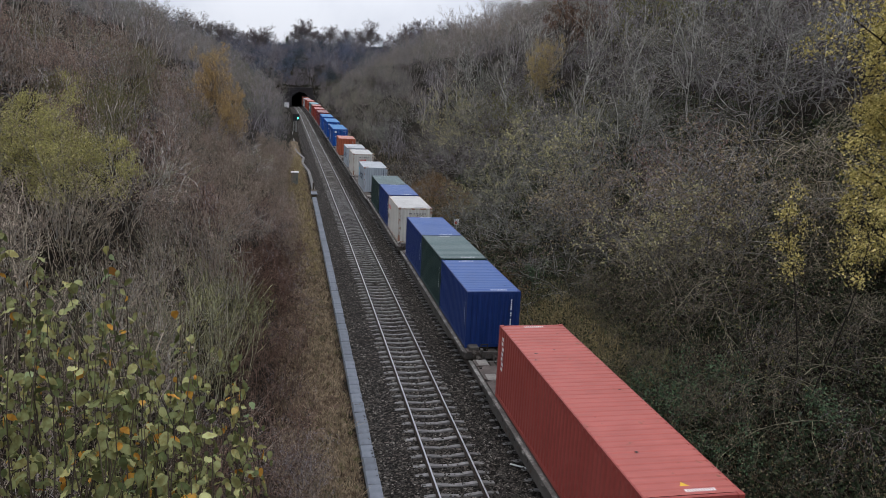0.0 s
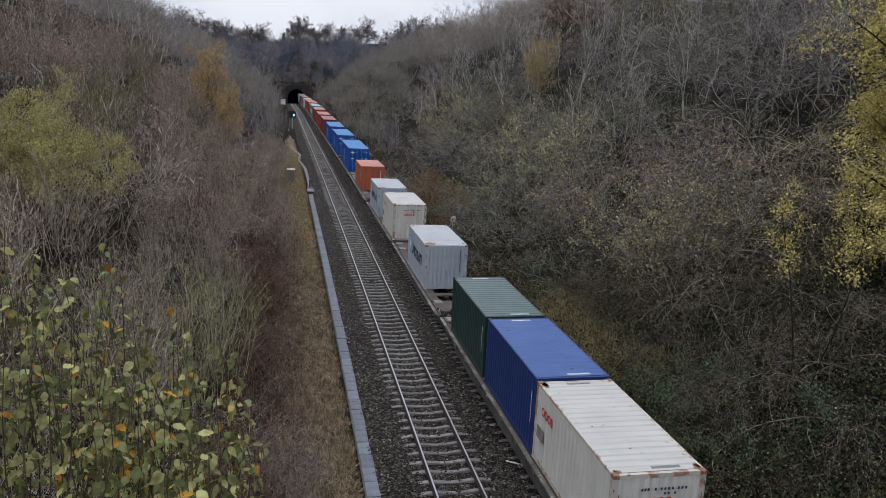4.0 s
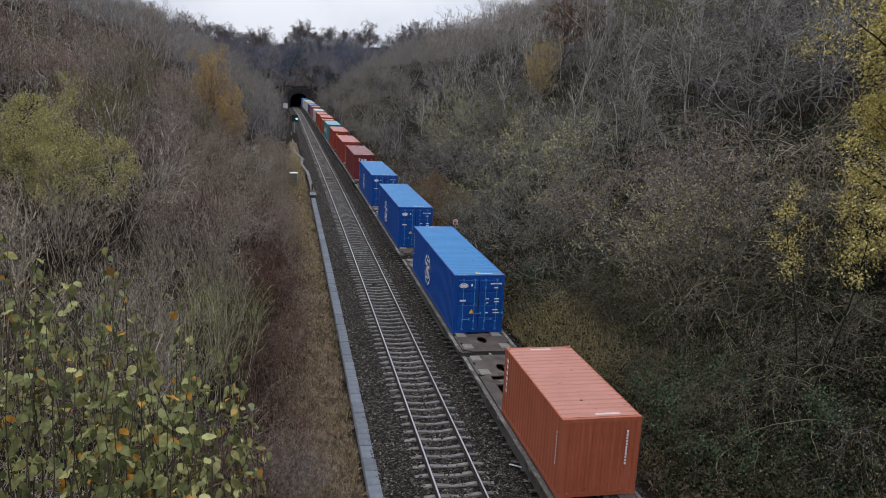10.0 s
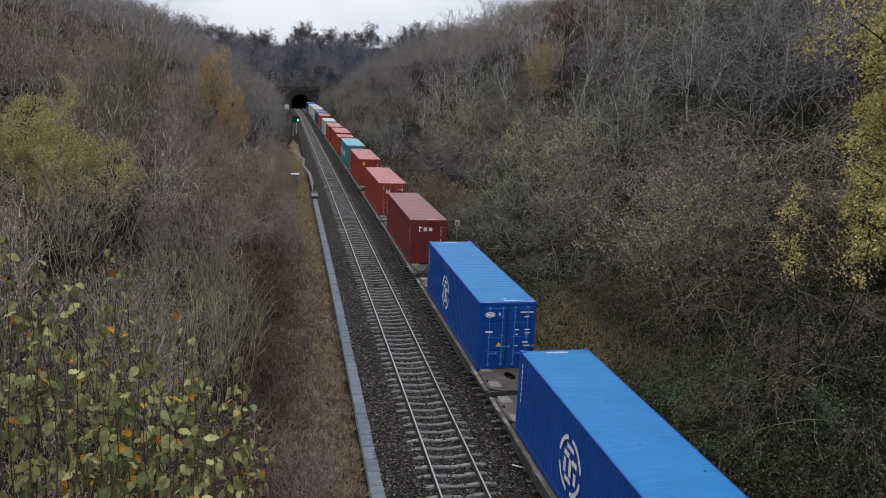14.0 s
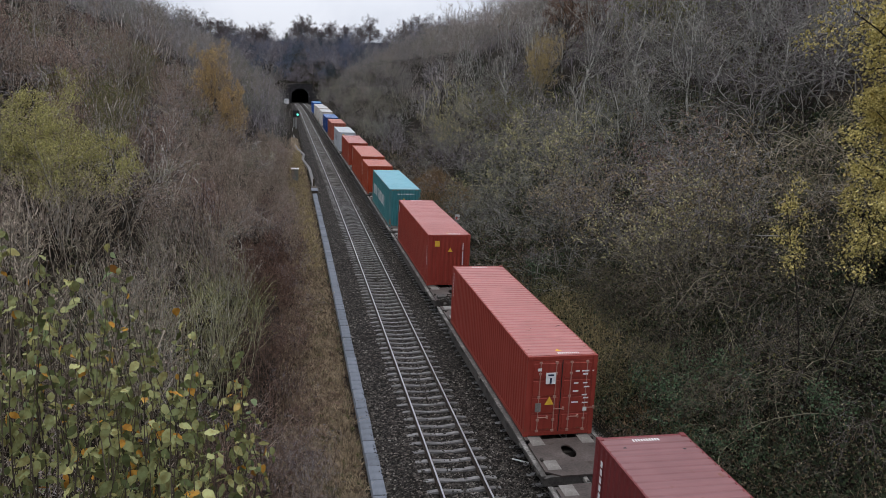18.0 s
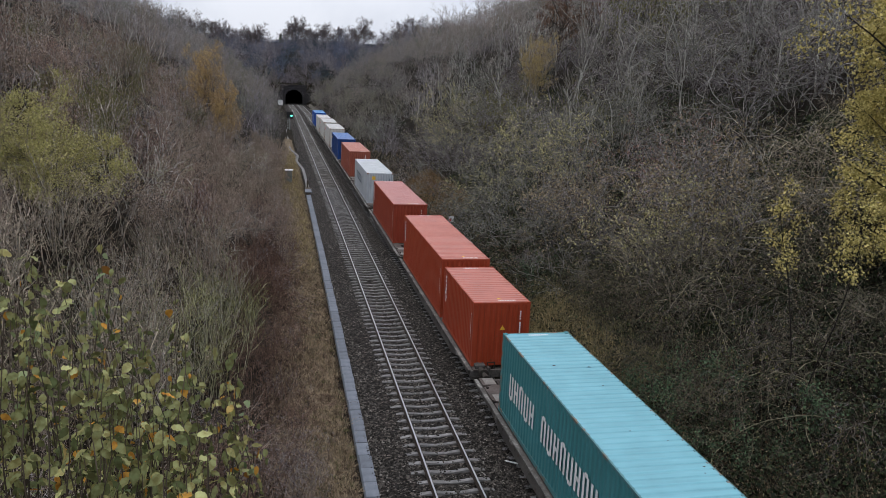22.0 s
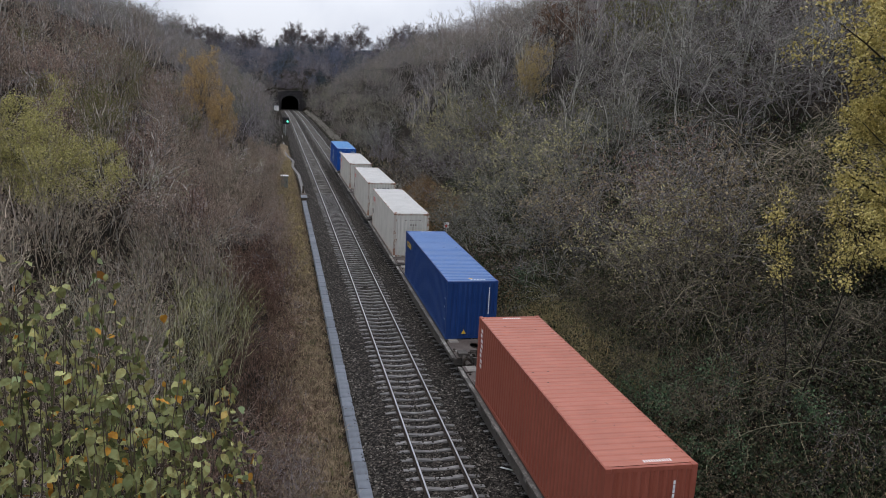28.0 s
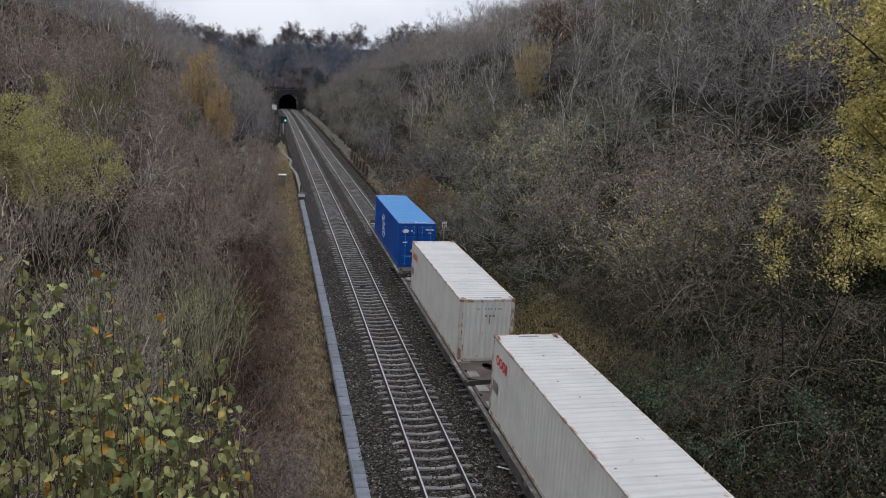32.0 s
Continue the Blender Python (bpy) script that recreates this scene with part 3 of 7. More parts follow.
part("signal_ladder", bm_of((-0.6, -0.55, 0.1, 0.15, 0.1, 3.3), (-0.25, -0.2, 0.1, 0.15, 0.1, 3.3), *[(-0.6, -0.2, 0.1, 0.14, z, z + 0.04) for z in (0.5, 0.9, 1.3, 1.7, 2.1, 2.5, 2.9)]), M_METALBOX, sig)

hut = thing("relay_cabinet", "small white cabinet beside the tunnel mouth", "cabinet", at=pose(-7.6, 312, ground_at(-7.6, 312) - 0.1))
part("cabinet_body", bm_of((-0.9, 0.9, -0.5, 0.5, 0, 1.9), bevel=0.03), M_WHITE, hut)
part("cabinet_roof", bm_of((-1.0, 1.0, -0.6, 0.6, 1.9, 2.02), bevel=0.02), M_METALBOX, hut)

sign = thing("marker_sign", "small white and orange marker board on a post", "sign", at=pose(7.4, 58, ground_at(7.4, 58) - 0.05))
part("sign_post", bm_of((-0.035, 0.035, -0.035, 0.035, 0, 1.76)), M_METALBOX, sign)
part("sign_board", bm_of((-0.2, 0.2, -0.06, -0.036, 1.3, 1.77), bevel=0.005), M_WHITE, sign)
part("sign_mark", bm_of((-0.13, 0.02, -0.066, -0.06, 1.35, 1.57)), M_REDMARK, sign, "orange-red patch")

fence = thing("retaining_fence", "dark timber retaining boards along the foot of the slope", "retaining wall", kind="structure")
for i in range(6):
    y = 103 + i * 4.0
    x = 6.75 + bend(y)
    part("retaining_panel", bm_of((-0.06, 0.06, 0.05, 3.85, 0, 1.5 + 0.25 * math.sin(i * 1.9)), bevel=0.01), M_TIMBER, fence, at=pose(x, y, ground_at(x, y) - 0.3, ry=6))
    part("retaining_post", bm_of((-0.1, 0.1, -0.1, 0.1, 0, 1.75 + 0.2 * math.sin(i * 2.7)), bevel=0.02), M_TIMBER, fence, at=pose(x - 0.12, y, ground_at(x, y) - 0.3, ry=5))

stick = thing("discarded_batten", "short white batten lying on the ballast", "debris", at=pose(2.3, 22.9, -0.165, rz=-35))
part("batten", bm_of((-0.3, 0.3, -0.02, 0.02, 0, 0.04), bevel=0.004), M_WHITE, stick)

# ---- the train ----
# distances along the train; at t seconds everything has come nearer by travel(t)
SPEED_T = (0, 4, 8, 12, 16, 20, 24, 28, 32)
SPEED_V = (9.405, 9.570, 9.957, 10.292, 10.840, 11.479, 12.053, 12.901, 13.743)
TRAIN_X = 3.496


def travel(t):
    d = 0.0
    for a, b, u, v in zip(SPEED_T, SPEED_T[1:], SPEED_V, SPEED_V[1:]):
        if t <= a:
            break
        e = min(t, b)
        w = u + (v - u) * (e - a) / (b - a)
        d += (u + w) / 2 * (e - a)
    return d


def on_line(s, length, t, z):
    """Pose of a vehicle whose front is s along the train and which rides the curve with both ends."""
    y0 = s - travel(t)
    a = Vector((TRAIN_X + bend(y0), y0, fall(y0) + z))
    b = Vector((TRAIN_X + bend(y0 + length), y0 + length, fall(y0 + length) + z))
    return pose(*a, rx=math.degrees(math.atan2(b.z - a.z, length)), rz=-math.degrees(math.atan2(b.x - a.x, length)))


MESHES = {}


def cached(key, make):
    if key not in MESHES:
        MESHES[key] = mesh_of(key[0], make(), M_UNDER)
    return MESHES[key]


def corrugated(span, height, pitch, depth, flat=0.32):
    """A trapezoid-folded sheet: folds run along z, the sheet lies in xz from x=0 to span, folds go towards +y."""
    bm = bmesh.new()
    n = max(1, round(span / pitch))
    p = span / n
    prof = []
    for i in range(n):
        x = i * p
        prof += [(x, 0), (x + p * flat, 0), (x + p * 0.5, depth), (x + p * (0.5 + flat), depth)]
    prof.append((span, 0))
    lo = [bm.verts.new((x, d, 0)) for x, d in prof]
    hi = [bm.verts.new((x, d, height)) for x, d in prof]
    for i in range(len(prof) - 1):
        bm.faces.new((lo[i], lo[i + 1], hi[i + 1], hi[i]))
    return bm


def roof_bm(span, width, pitch, depth):
    """A roof sheet with narrow pressed grooves across it; the sheet lies in xz, grooves go towards +y."""
    bm = bmesh.new()
    n = max(1, round(span / pitch))
    p = span / n
    prof = [(0, 0)]
    for i in range(n):
        x = i * p
        prof += [(x + p * 0.62, 0), (x + p * 0.73, depth), (x + p * 0.87, depth), (x + p * 0.98, 0)]
    prof.append((span, 0))
    lo = [bm.verts.new((x, d, 0)) for x, d in prof]
    hi = [bm.verts.new((x, d, width)) for x, d in prof]
    for i in range(len(prof) - 1):
        bm.faces.new((lo[i], lo[i + 1], hi[i + 1], hi[i]))
    return bm


def frame_bm(L, h):
    w = 1.219
    e = 0.006
    b = []
    for y0 in (e, L - 0.16 - e):
        for x0, x1 in ((-w + e, -w + 0.15), (w - 0.15, w - e)):
            b.append((x0, x1, y0, y0 + 0.16, 0.1, h - 0.1))
        b.append((-w + 0.12, w - 0.12, y0 + 0.02, y0 + 0.12, 0.02, 0.15))
        b.append((-w + 0.12, w - 0.12, y0 + 0.02, y0 + 0.12, h - 0.13, h - 0.012))
    for x0, x1 in ((-w + 0.008, -w + 0.07), (w - 0.07, w - 0.008)):
        b.append((x0, x1, 0.14, L - 0.14, 0.02, 0.17))
        b.append((x0, x1, 0.14, L - 0.14, h - 0.08, h - 0.012))
    b.append((-w + 0.07, w - 0.07, 0.12, L - 0.12, 0.06, 0.14))
    return bm_of(*b)


def casting_bm():
    bm = bm_of((-0.081, 0.081, -0.089, 0.089, -0.059, 0.059), bevel=0.012)
    return bm


def door_bm(w, h):
    bm = bm_of((0, w, -0.03, 0.03, 0, h))
    for i in range(4):
        z0 = 0.08 + i * (h - 0.1) / 4
        box(bm, 0.07, w - 0.07, -0.062, -0.03, z0, z0 + (h - 0.1) / 4 - 0.07, bevel=0.02)
    return bm


def bar_bm(h):
    bm = bmesh.new()
    rod(bm, (0, -0.085, 0.02), (0, -0.085, h - 0.02), 0.017, 0.017, 8)
    for z in (0.06, 0.45, h * 0.5, h - 0.45, h - 0.06):
        box(bm, -0.045, 0.045, -0.1, -0.05, z - 0.035, z + 0.035)
    return bm


def handle_bm():
    return bm_of((-0.03, 0.36, -0.12, -0.095, -0.015, 0.015), (0.3, 0.36, -0.125, -0.05, -0.05, 0.05), bevel=0.004)


def slab(x, z, w, h, y=-0.012):
    """A flat mark standing on the end face of a box."""
    return (x - w / 2, x + w / 2, y - 0.004, y, z - h / 2, z + h / 2)


def side_slab(y, z, w, h, x=-1.219 - 0.004):
    """A flat mark standing on the long side of a box."""
    return (x - 0.004, x, y - w / 2, y + w / 2, z - h / 2, z + h / 2)


def side_ring(bm, y, z, r, t, n=28, a0=0, a1=360, x=-1.225, sy=1.0):
    for i in range(n):
        p, q = (radians(a0 + (a1 - a0) * j / n) for j in (i, i + 1))
        vs = [bm.verts.new((x, y + rr * math.cos(a) * sy, z + rr * math.sin(a))) for rr, a in ((r, p), (r, q), (r - t, q), (r - t, p))]
        bm.faces.new(vs)


def end_ring(bm, x, z, rx, rz, t, y=-0.02, n=20):
    for i in range(n):
        p, q = 2 * math.pi * i / n, 2 * math.pi * (i + 1) / n
        vs = [bm.verts.new((x + (rx - k) * math.cos(a), y, z + (rz - k) * math.sin(a))) for k, a in ((0, p), (0, q), (t, q), (t, p))]
        bm.faces.new(vs)


def marks(box_ob, L, h, style, ink):
    """Lettering and labels as plain bars and shapes."""
    def put(name, bm, m, label=""):
        ob = part(name, bm, m, box_ob, label)
        if name.endswith("number") or name in ("rust_stain", "roof_rust", "roof_wear", "door_stripe"):
            tagged(ob, label, kind="stuff")
    # the number on the roof edge, on the end and on the side: rows of small bars
    rr = random.Random(round(L * 100 + h * 1000) + len(style))
    put("roof_number", bm_of(*[(x, x + 0.035, 0.24, 0.36, h - 0.004, h + 0.002) for x in np.arange(-0.1, 0.65, 0.07)], *[(x, x + 0.04, L - 0.36, L - 0.24, h - 0.004, h + 0.002) for x in np.arange(-0.35, 0.4, 0.075)]), ink if style not in ("white", "white_plain") else M_NAVYMARK)
    bm = bmesh.new()
    for _ in range(7 if L > 7 else 4):
        x, y, a_ = rr.uniform(-1.0, 1.0), rr.uniform(0.6, L - 0.6), rr.uniform(0.02, 0.06)
        bm.faces.new([bm.verts.new((x + a_ * math.cos(k * 1.047) * rr.uniform(0.7, 1.4), y + a_ * math.sin(k * 1.047) * rr.uniform(0.5, 1), h - 0.003)) for k in range(6)])
    put("roof_wear", bm, M_SCUFF, "dark scuffs on the roof sheet")
    if style in ("red", "sticker", "doors", "globe", "navy_yellow"):
        bm = bmesh.new()
        bm.faces.new([bm.verts.new(p) for p in ((-0.13, 0.5, h - 0.002), (0.1, 0.5, h - 0.002), (-0.02, 0.68, h - 0.002))])
        put("roof_triangle", bm, M_YELLOW, "yellow warning triangle on the roof")
    if style in ("plain", "red", "navy", "sticker", "tex", "orange"):
        put("end_number", bm_of(*[slab(0.8, z, 0.06, 0.075) for z in np.arange(h * 0.42, h * 0.86, 0.1) if rr.random() > 0.12]), ink)
        put("side_number", bm_of(*[side_slab(0.35, z, 0.06, 0.08) for z in np.arange(h * 0.4, h * 0.8, 0.12)]), ink)
    if style == "red":
        put("side_name", bm_of(*[side_slab(L - 0.62 + 0.05 * math.sin(i * 2.1), h - 0.35 - i * 0.19, 0.2, 0.13) for i in range(7)]), M_WHITE, "white upright row of marks")
        put("warning_triangle", tri_bm(0.05, h * 0.6, 0.13), M_YELLOW)
    if style == "sticker":
        put("yellow_sticker", bm_of(slab(-0.7, h * 0.83, 0.28, 0.33)), M_YELLOW, "yellow square sticker")
        put("warning_triangle", tri_bm(0.06, h * 0.7, 0.16), M_YELLOW)
        put("side_number", bm_of(*[side_slab(L - 0.5, h - 0.35 - i * 0.15, 0.1, 0.09) for i in range(4)]), M_WHITE)
    if style == "salmon":
        put("end_number", bm_of(*[slab(0.62, z, 0.06, 0.1) for z in np.arange(h * 0.4, h * 0.88, 0.12)]), ink)
        put("yellow_sticker", bm_of(slab(-0.25, 0.5, 0.16, 0.22)), M_YELLOW)
        put("warning_triangle", tri_bm(0.52, 0.52, 0.17), M_YELLOW)
        put("side_name", bm_of(*[side_slab(L - 0.6 + 0.06 * math.sin(i * 1.7), h - 0.4 - i * 0.2, 0.24, 0.14) for i in range(8)]), M_WHITE, "white upright row of marks")
        put("side_number", bm_of(*[side_slab(0.4, z, 0.08, 0.09) for z in (0.5, 1.2, 1.3, 1.5, 1.6)]), ink)
    if style == "tex":
        put("end_name", bm_of(slab(-0.62, h * 0.8, 0.09, 0.4), slab(-0.56, h * 0.83, 0.24, 0.07), slab(-0.25, h * 0.79, 0.22, 0.26), slab(0.1, h * 0.79, 0.24, 0.24)), M_WHITE, "white name shape on the end")
        put("side_name", bm_of(*[side_slab(L - 0.5, h - 0.5 - i * 0.22, 0.12, 0.16) for i in range(6)]), M_WHITE)
    if style == "orange":
        put("side_name", bm_of(*[side_slab(L - 0.45, h - 0.35 - i * 0.22, 0.16, 0.14) for i in range(6)]), M_WHITE, "white upright row of marks")
    if style == "white_plain":
        put("end_mark", bm_of(*[slab(x, h * 0.74, 0.1, 0.1) for x in (-0.05, 0.12, 0.28)], slab(0.1, h * 0.66, 0.05, 0.3)), M_PATCH)
        put("end_number", bm_of(*[slab(x, h * 0.85, 0.05, 0.07) for x in (-0.45, -0.37, -0.1, 0.05, 0.15, 0.35, 0.5, 0.6)]), M_PATCH)
    if style == "white":
        bm = bmesh.new()
        for x in (-0.33, -0.12, 0.08):
            end_ring(bm, x, h * 0.72, 0.1, 0.085, 0.045)
        box(bm, 0.21, 0.32, -0.024, -0.02, h * 0.72 - 0.085, h * 0.72 + 0.085)
        put("end_emblem", bm, M_REDMARK, "red emblem shape on the end")
        put("end_number", bm_of(*[slab(x, h * 0.84, 0.05, 0.07) for x in (-0.45, -0.37, -0.29, -0.1, 0.05, 0.15, 0.25, 0.35, 0.5, 0.6, 0.7)], *[slab(x, h * 0.79, 0.05, 0.06) for x in (0.15, 0.25, 0.42)]), M_NAVYMARK)
    if style in ("white", "white_plain"):
        bm = bmesh.new()
        k = 0.72 if L > 7 else 0.55
        for i in range(3):
            side_ring(bm, L - 0.75 - 0.5 * k * i, h - 0.7, 0.26 * k, 0.11 * k)
        box(bm, -1.229, -1.225, L - 0.75 - 1.5 * k, L - 0.75 - 1.3 * k, h - 0.7 - 0.26 * k, h - 0.7 + 0.26 * k)
        put("side_emblem", bm, M_REDMARK, "red emblem shape on the side")
        put("side_patch", bm_of(side_slab(L - 0.6, h * 0.42, 0.6, 0.4)), M_PATCH, "dull repainted patch")
    if style == "navy_yellow":
        put("end_number", bm_of(*[slab(0.8, z, 0.05, 0.09) for z in np.arange(h * 0.45, h * 0.88, 0.11)]), M_WHITE)
        put("side_name", round_name(L - 0.8, h - 0.72, 5), M_YELLOW, "yellow name shapes on the side")
        put("side_number", bm_of(*[side_slab(0.4, z, 0.08, 0.09) for z in (0.9, 1.5, 1.9)]), M_WHITE)
        put("warning_triangle", tri_bm(-0.35, 0.35, 0.13), M_YELLOW)
    if style in ("star", "white", "white_plain"):
        rp = random.Random(round(L * 10 + h * 100))
        bm = bmesh.new()
        for _ in range(9):
            x, y, a_, b_ = rp.choice((-1, 1)) * rp.uniform(1.0, 1.15), rp.choice((rp.uniform(0.1, 0.5), L - rp.uniform(0.1, 0.5))), rp.uniform(0.05, 0.12), rp.uniform(0.08, 0.3)
            bm.faces.new([bm.verts.new((x + a_ * math.cos(k * 0.785) * rp.uniform(0.6, 1), y + b_ * math.sin(k * 0.785) * rp.uniform(0.6, 1), h + 0.003)) for k in range(8)])
        put("roof_rust", bm, P_RUSTY, "brown rust patches at the roof corners")
        bm = bmesh.new()
        for _ in range(14):
            x, z, w_, h_ = rp.choice((-1, 1)) * rp.uniform(1.02, 1.19), rp.uniform(0.2, h - 0.2), rp.uniform(0.008, 0.03), rp.uniform(0.06, 0.4)
            bm.faces.new([bm.verts.new(p) for p in ((x - w_, -0.004, z), (x, -0.004, z - h_), (x + w_, -0.004, z), (x, -0.004, z + 0.05))])
        put("rust_stain", bm, P_RUSTY, "rust streaks down the corner posts")
    if style == "star":
        put("side_emblem", bm_of(side_slab(L - 1.0, h * 0.62, 0.8, 0.85)), M_SKYMARK, "pale blue square emblem")
        put("emblem_star", star_bm(L - 1.0, h * 0.62, 0.36), M_WHITE)
        put("side_name", bm_of(*sum([[side_slab(L - 1.85 - i * 0.6, h * 0.55, 0.15, 0.62), side_slab(L - 1.63 - i * 0.6, h * (0.55 + 0.09 * (i % 3 - 1)), 0.26, 0.15), side_slab(L - 1.62 - i * 0.6, h * (0.47 + 0.15 * (i % 2)), 0.22, 0.13)] for i in range(6)], [])), M_NAVYMARK, "dark blue name shapes")
        bm = bmesh.new()
        bm.faces.new([bm.verts.new((-0.86 + 0.3 * math.cos(k * 0.4488) * (1 + 0.3 * math.sin(k * 2.3)), 0.42 + 0.34 * math.sin(k * 0.4488) * (1 + 0.25 * math.sin(k * 3.1)), h + 0.004)) for k in range(14)])
        put("roof_patch", bm, P_RUSTY, "large brown rust patch on the roof corner")
        put("end_star", star_end_bm(0.05, h * 0.5, 0.22), M_METALBOX)
        put("end_number", bm_of(*[slab(0.8, z, 0.06, 0.075) for z in np.arange(h * 0.4, h * 0.9, 0.11)]), M_NAVYMARK)
        put("end_mark", bm_of(slab(0.05, h * 0.6, 0.5, 0.09), slab(0.0, h * 0.52, 0.16, 0.3), slab(0.22, h * 0.66, 0.12, 0.12)), M_METALBOX, "faded grey cross-shaped mark")
    if style == "teal":
        xs = [L - 1.4 - i * 0.56 for i in range(5)] + [L - 4.8 - i * 0.56 for i in range(8)]
        put("side_name", bm_of(*sum([[side_slab(y + 0.14, h * 0.5, 0.13, 0.82), side_slab(y - 0.14, h * 0.5, 0.13, 0.82), side_slab(y, h * (0.5 + 0.14 * (i % 3 - 1)), 0.2, 0.13)] for i, y in enumerate(xs)], [])), M_WHITE, "tall white name shapes along the side")
        put("end_number", bm_of(*[slab(x, h * 0.87, 0.07, 0.09) for x in (-0.55, -0.43, -0.31, -0.1, 0.1, 0.2, 0.3, 0.4, 0.55, 0.7)]), M_WHITE)
        put("warning_triangle", tri_bm(-0.1, h * 0.72, 0.14), M_YELLOW)
    if style == "grey":
        bm = bmesh.new()
        for i in range(5):
            side_ring(bm, L - 3.0 - i * 1.15, h * 0.56, 0.42, 0.15, sy=0.8)
        put("side_name", bm, M_NAVYMARK, "dark round name shapes along the side")
        put("yellow_sticker", bm_of(slab(-0.6, h * 0.84, 0.3, 0.32)), M_YELLOW)
        put("warning_triangle", tri_bm(0.1, h * 0.66, 0.14), M_YELLOW)
        put("end_number", bm_of(*[slab(0.85, z, 0.05, 0.08) for z in np.arange(h * 0.5, h * 0.85, 0.11)]), M_NAVYMARK)
    if style == "globe":
        y0, z0 = L * 0.575, h * 0.48
        for a0, a1 in ((10, 75), (95, 170), (190, 260), (280, 345)):
            bm = bmesh.new()
            side_ring(bm, y0, z0, 0.86, 0.13, 8, a0, a1)
            put("emblem_arc", bm, M_WHITE, "white arc of the round emblem")
        for dy, dz, w, hh in ((-0.36, 0.2, 0.34, 0.17), (0.24, 0.26, 0.38, 0.16), (-0.05, -0.06, 0.2, 0.52), (0.36, -0.12, 0.17, 0.42), (-0.42, -0.22, 0.17, 0.36), (0.08, -0.46, 0.46, 0.14), (0.0, 0.52, 0.5, 0.13)):
            put("emblem_bar", bm_of((-1.231, -1.227, y0 + dy - w / 2, y0 + dy + w / 2, z0 + dz - hh / 2, z0 + dz + hh / 2)), M_WHITE)
        put("side_number", bm_of(*[side_slab(L - 0.45, h - 0.4 - i * 0.2, 0.1, 0.14) for i in range(7)]), M_WHITE)
        bm = bmesh.new()
        end_ring(bm, -0.78, h * 0.83, 0.22, 0.12, 0.04, y=-0.075)
        box(bm, -0.92, -0.64, -0.079, -0.075, h * 0.81, h * 0.85)
        box(bm, -0.95, -0.65, -0.079, -0.075, h * 0.56, h * 0.59)
        put("end_emblem", bm, M_WHITE)
        put("end_number", bm_of(*[slab(x, h * 0.86, 0.06, 0.07, -0.075) for x in (0.55, 0.63, 0.71, 0.79, 0.9, 0.97, 1.04)], *[slab(x, z, w, 0.05, -0.075) for x, z, w in ((0.8, h * 0.79, 0.2), (0.4, h * 0.6, 0.16), (0.85, h * 0.6, 0.24), (0.85, h * 0.55, 0.22), (0.4, h * 0.53, 0.1), (0.8, h * 0.41, 0.26), (0.85, h * 0.36, 0.3), (0.4, h * 0.36, 0.14))], slab(-0.38, h * 0.84, 0.08, 0.12, -0.075)), M_WHITE)
        put("warning_triangle", tri_bm(-0.36, h * 0.38, 0.14, -0.075), M_YELLOW, "amber warning triangle")
        put("door_stripe", bm_of(*[(x, x + 0.06, 0.03, 0.1, h - 0.004, h + 0.004) for x in (-1.0, -0.88, -0.76, -0.64, 0.64, 0.76, 0.88, 1.0)]), M_YELLOW)
    if style == "doors":
        put("end_emblem", bm_of(slab(-0.42, h * 0.74, 0.34, 0.4, -0.075)), M_WHITE, "white square plate on the door")
        put("emblem_mark", bm_of(slab(-0.42, h * 0.78, 0.2, 0.06, -0.079), slab(-0.42, h * 0.71, 0.07, 0.2, -0.079)), M_NAVYMARK)
        put("end_number", bm_of(*[slab(x, h * z, w, 0.045, -0.075) for x, z, w in ((0.5, 0.82, 0.14), (0.78, 0.82, 0.26), (1.05, 0.82, 0.06), (0.78, 0.78, 0.18), (0.48, 0.67, 0.16), (0.8, 0.67, 0.16), (0.86, 0.62, 0.2), (0.48, 0.57, 0.2), (0.8, 0.52, 0.18), (0.86, 0.48, 0.18), (0.48, 0.43, 0.24), (0.84, 0.42, 0.2))]), M_WHITE)
        put("data_plate", bm_of(slab(-0.8, h * 0.38, 0.2, 0.32, -0.075)), M_PATCH, "dull grey data plate")
        put("door_label", bm_of(slab(-0.82, h * 0.85, 0.13, 0.1, -0.075), slab(0.85, h * 0.34, 0.14, 0.14, -0.075)), M_WHITE)
        put("warning_triangle", tri_bm(-0.42, h * 0.45, 0.18, -0.075), M_YELLOW)
        put("side_number", bm_of(*[side_slab(L - 0.4, h - 0.3 - i * 0.15, 0.1, 0.08) for i in range(8)]), M_WHITE)


def round_name(y, z, n):
    bm = bmesh.new()
    for i in range(n):
        side_ring(bm, y - 0.27 * i, z + 0.1, 0.17, 0.085, 18)
    return bm


def tri_bm(x, z, r, y=-0.014):
    bm = bmesh.new()
    bm.faces.new([bm.verts.new(p) for p in ((x - r * 0.9, y, z - r * 0.6), (x + r * 0.9, y, z - r * 0.6), (x, y, z + r))])
    return bm


def star_bm(y, z, r):
    bm = bmesh.new()
    bm.faces.new([bm.verts.new((-1.231, y + (r if i % 2 == 0 else r * 0.4) * math.sin(i * math.pi / 7), z + (r if i % 2 == 0 else r * 0.4) * math.cos(i * math.pi / 7))) for i in range(14)])
    return bm


def star_end_bm(x, z, r):
    bm = bmesh.new()
    bm.faces.new([bm.verts.new((x + (r if i % 2 == 0 else r * 0.4) * math.sin(i * math.pi / 7), -0.02, z + (r if i % 2 == 0 else r * 0.4) * math.cos(i * math.pi / 7))) for i in range(14)])
    return bm


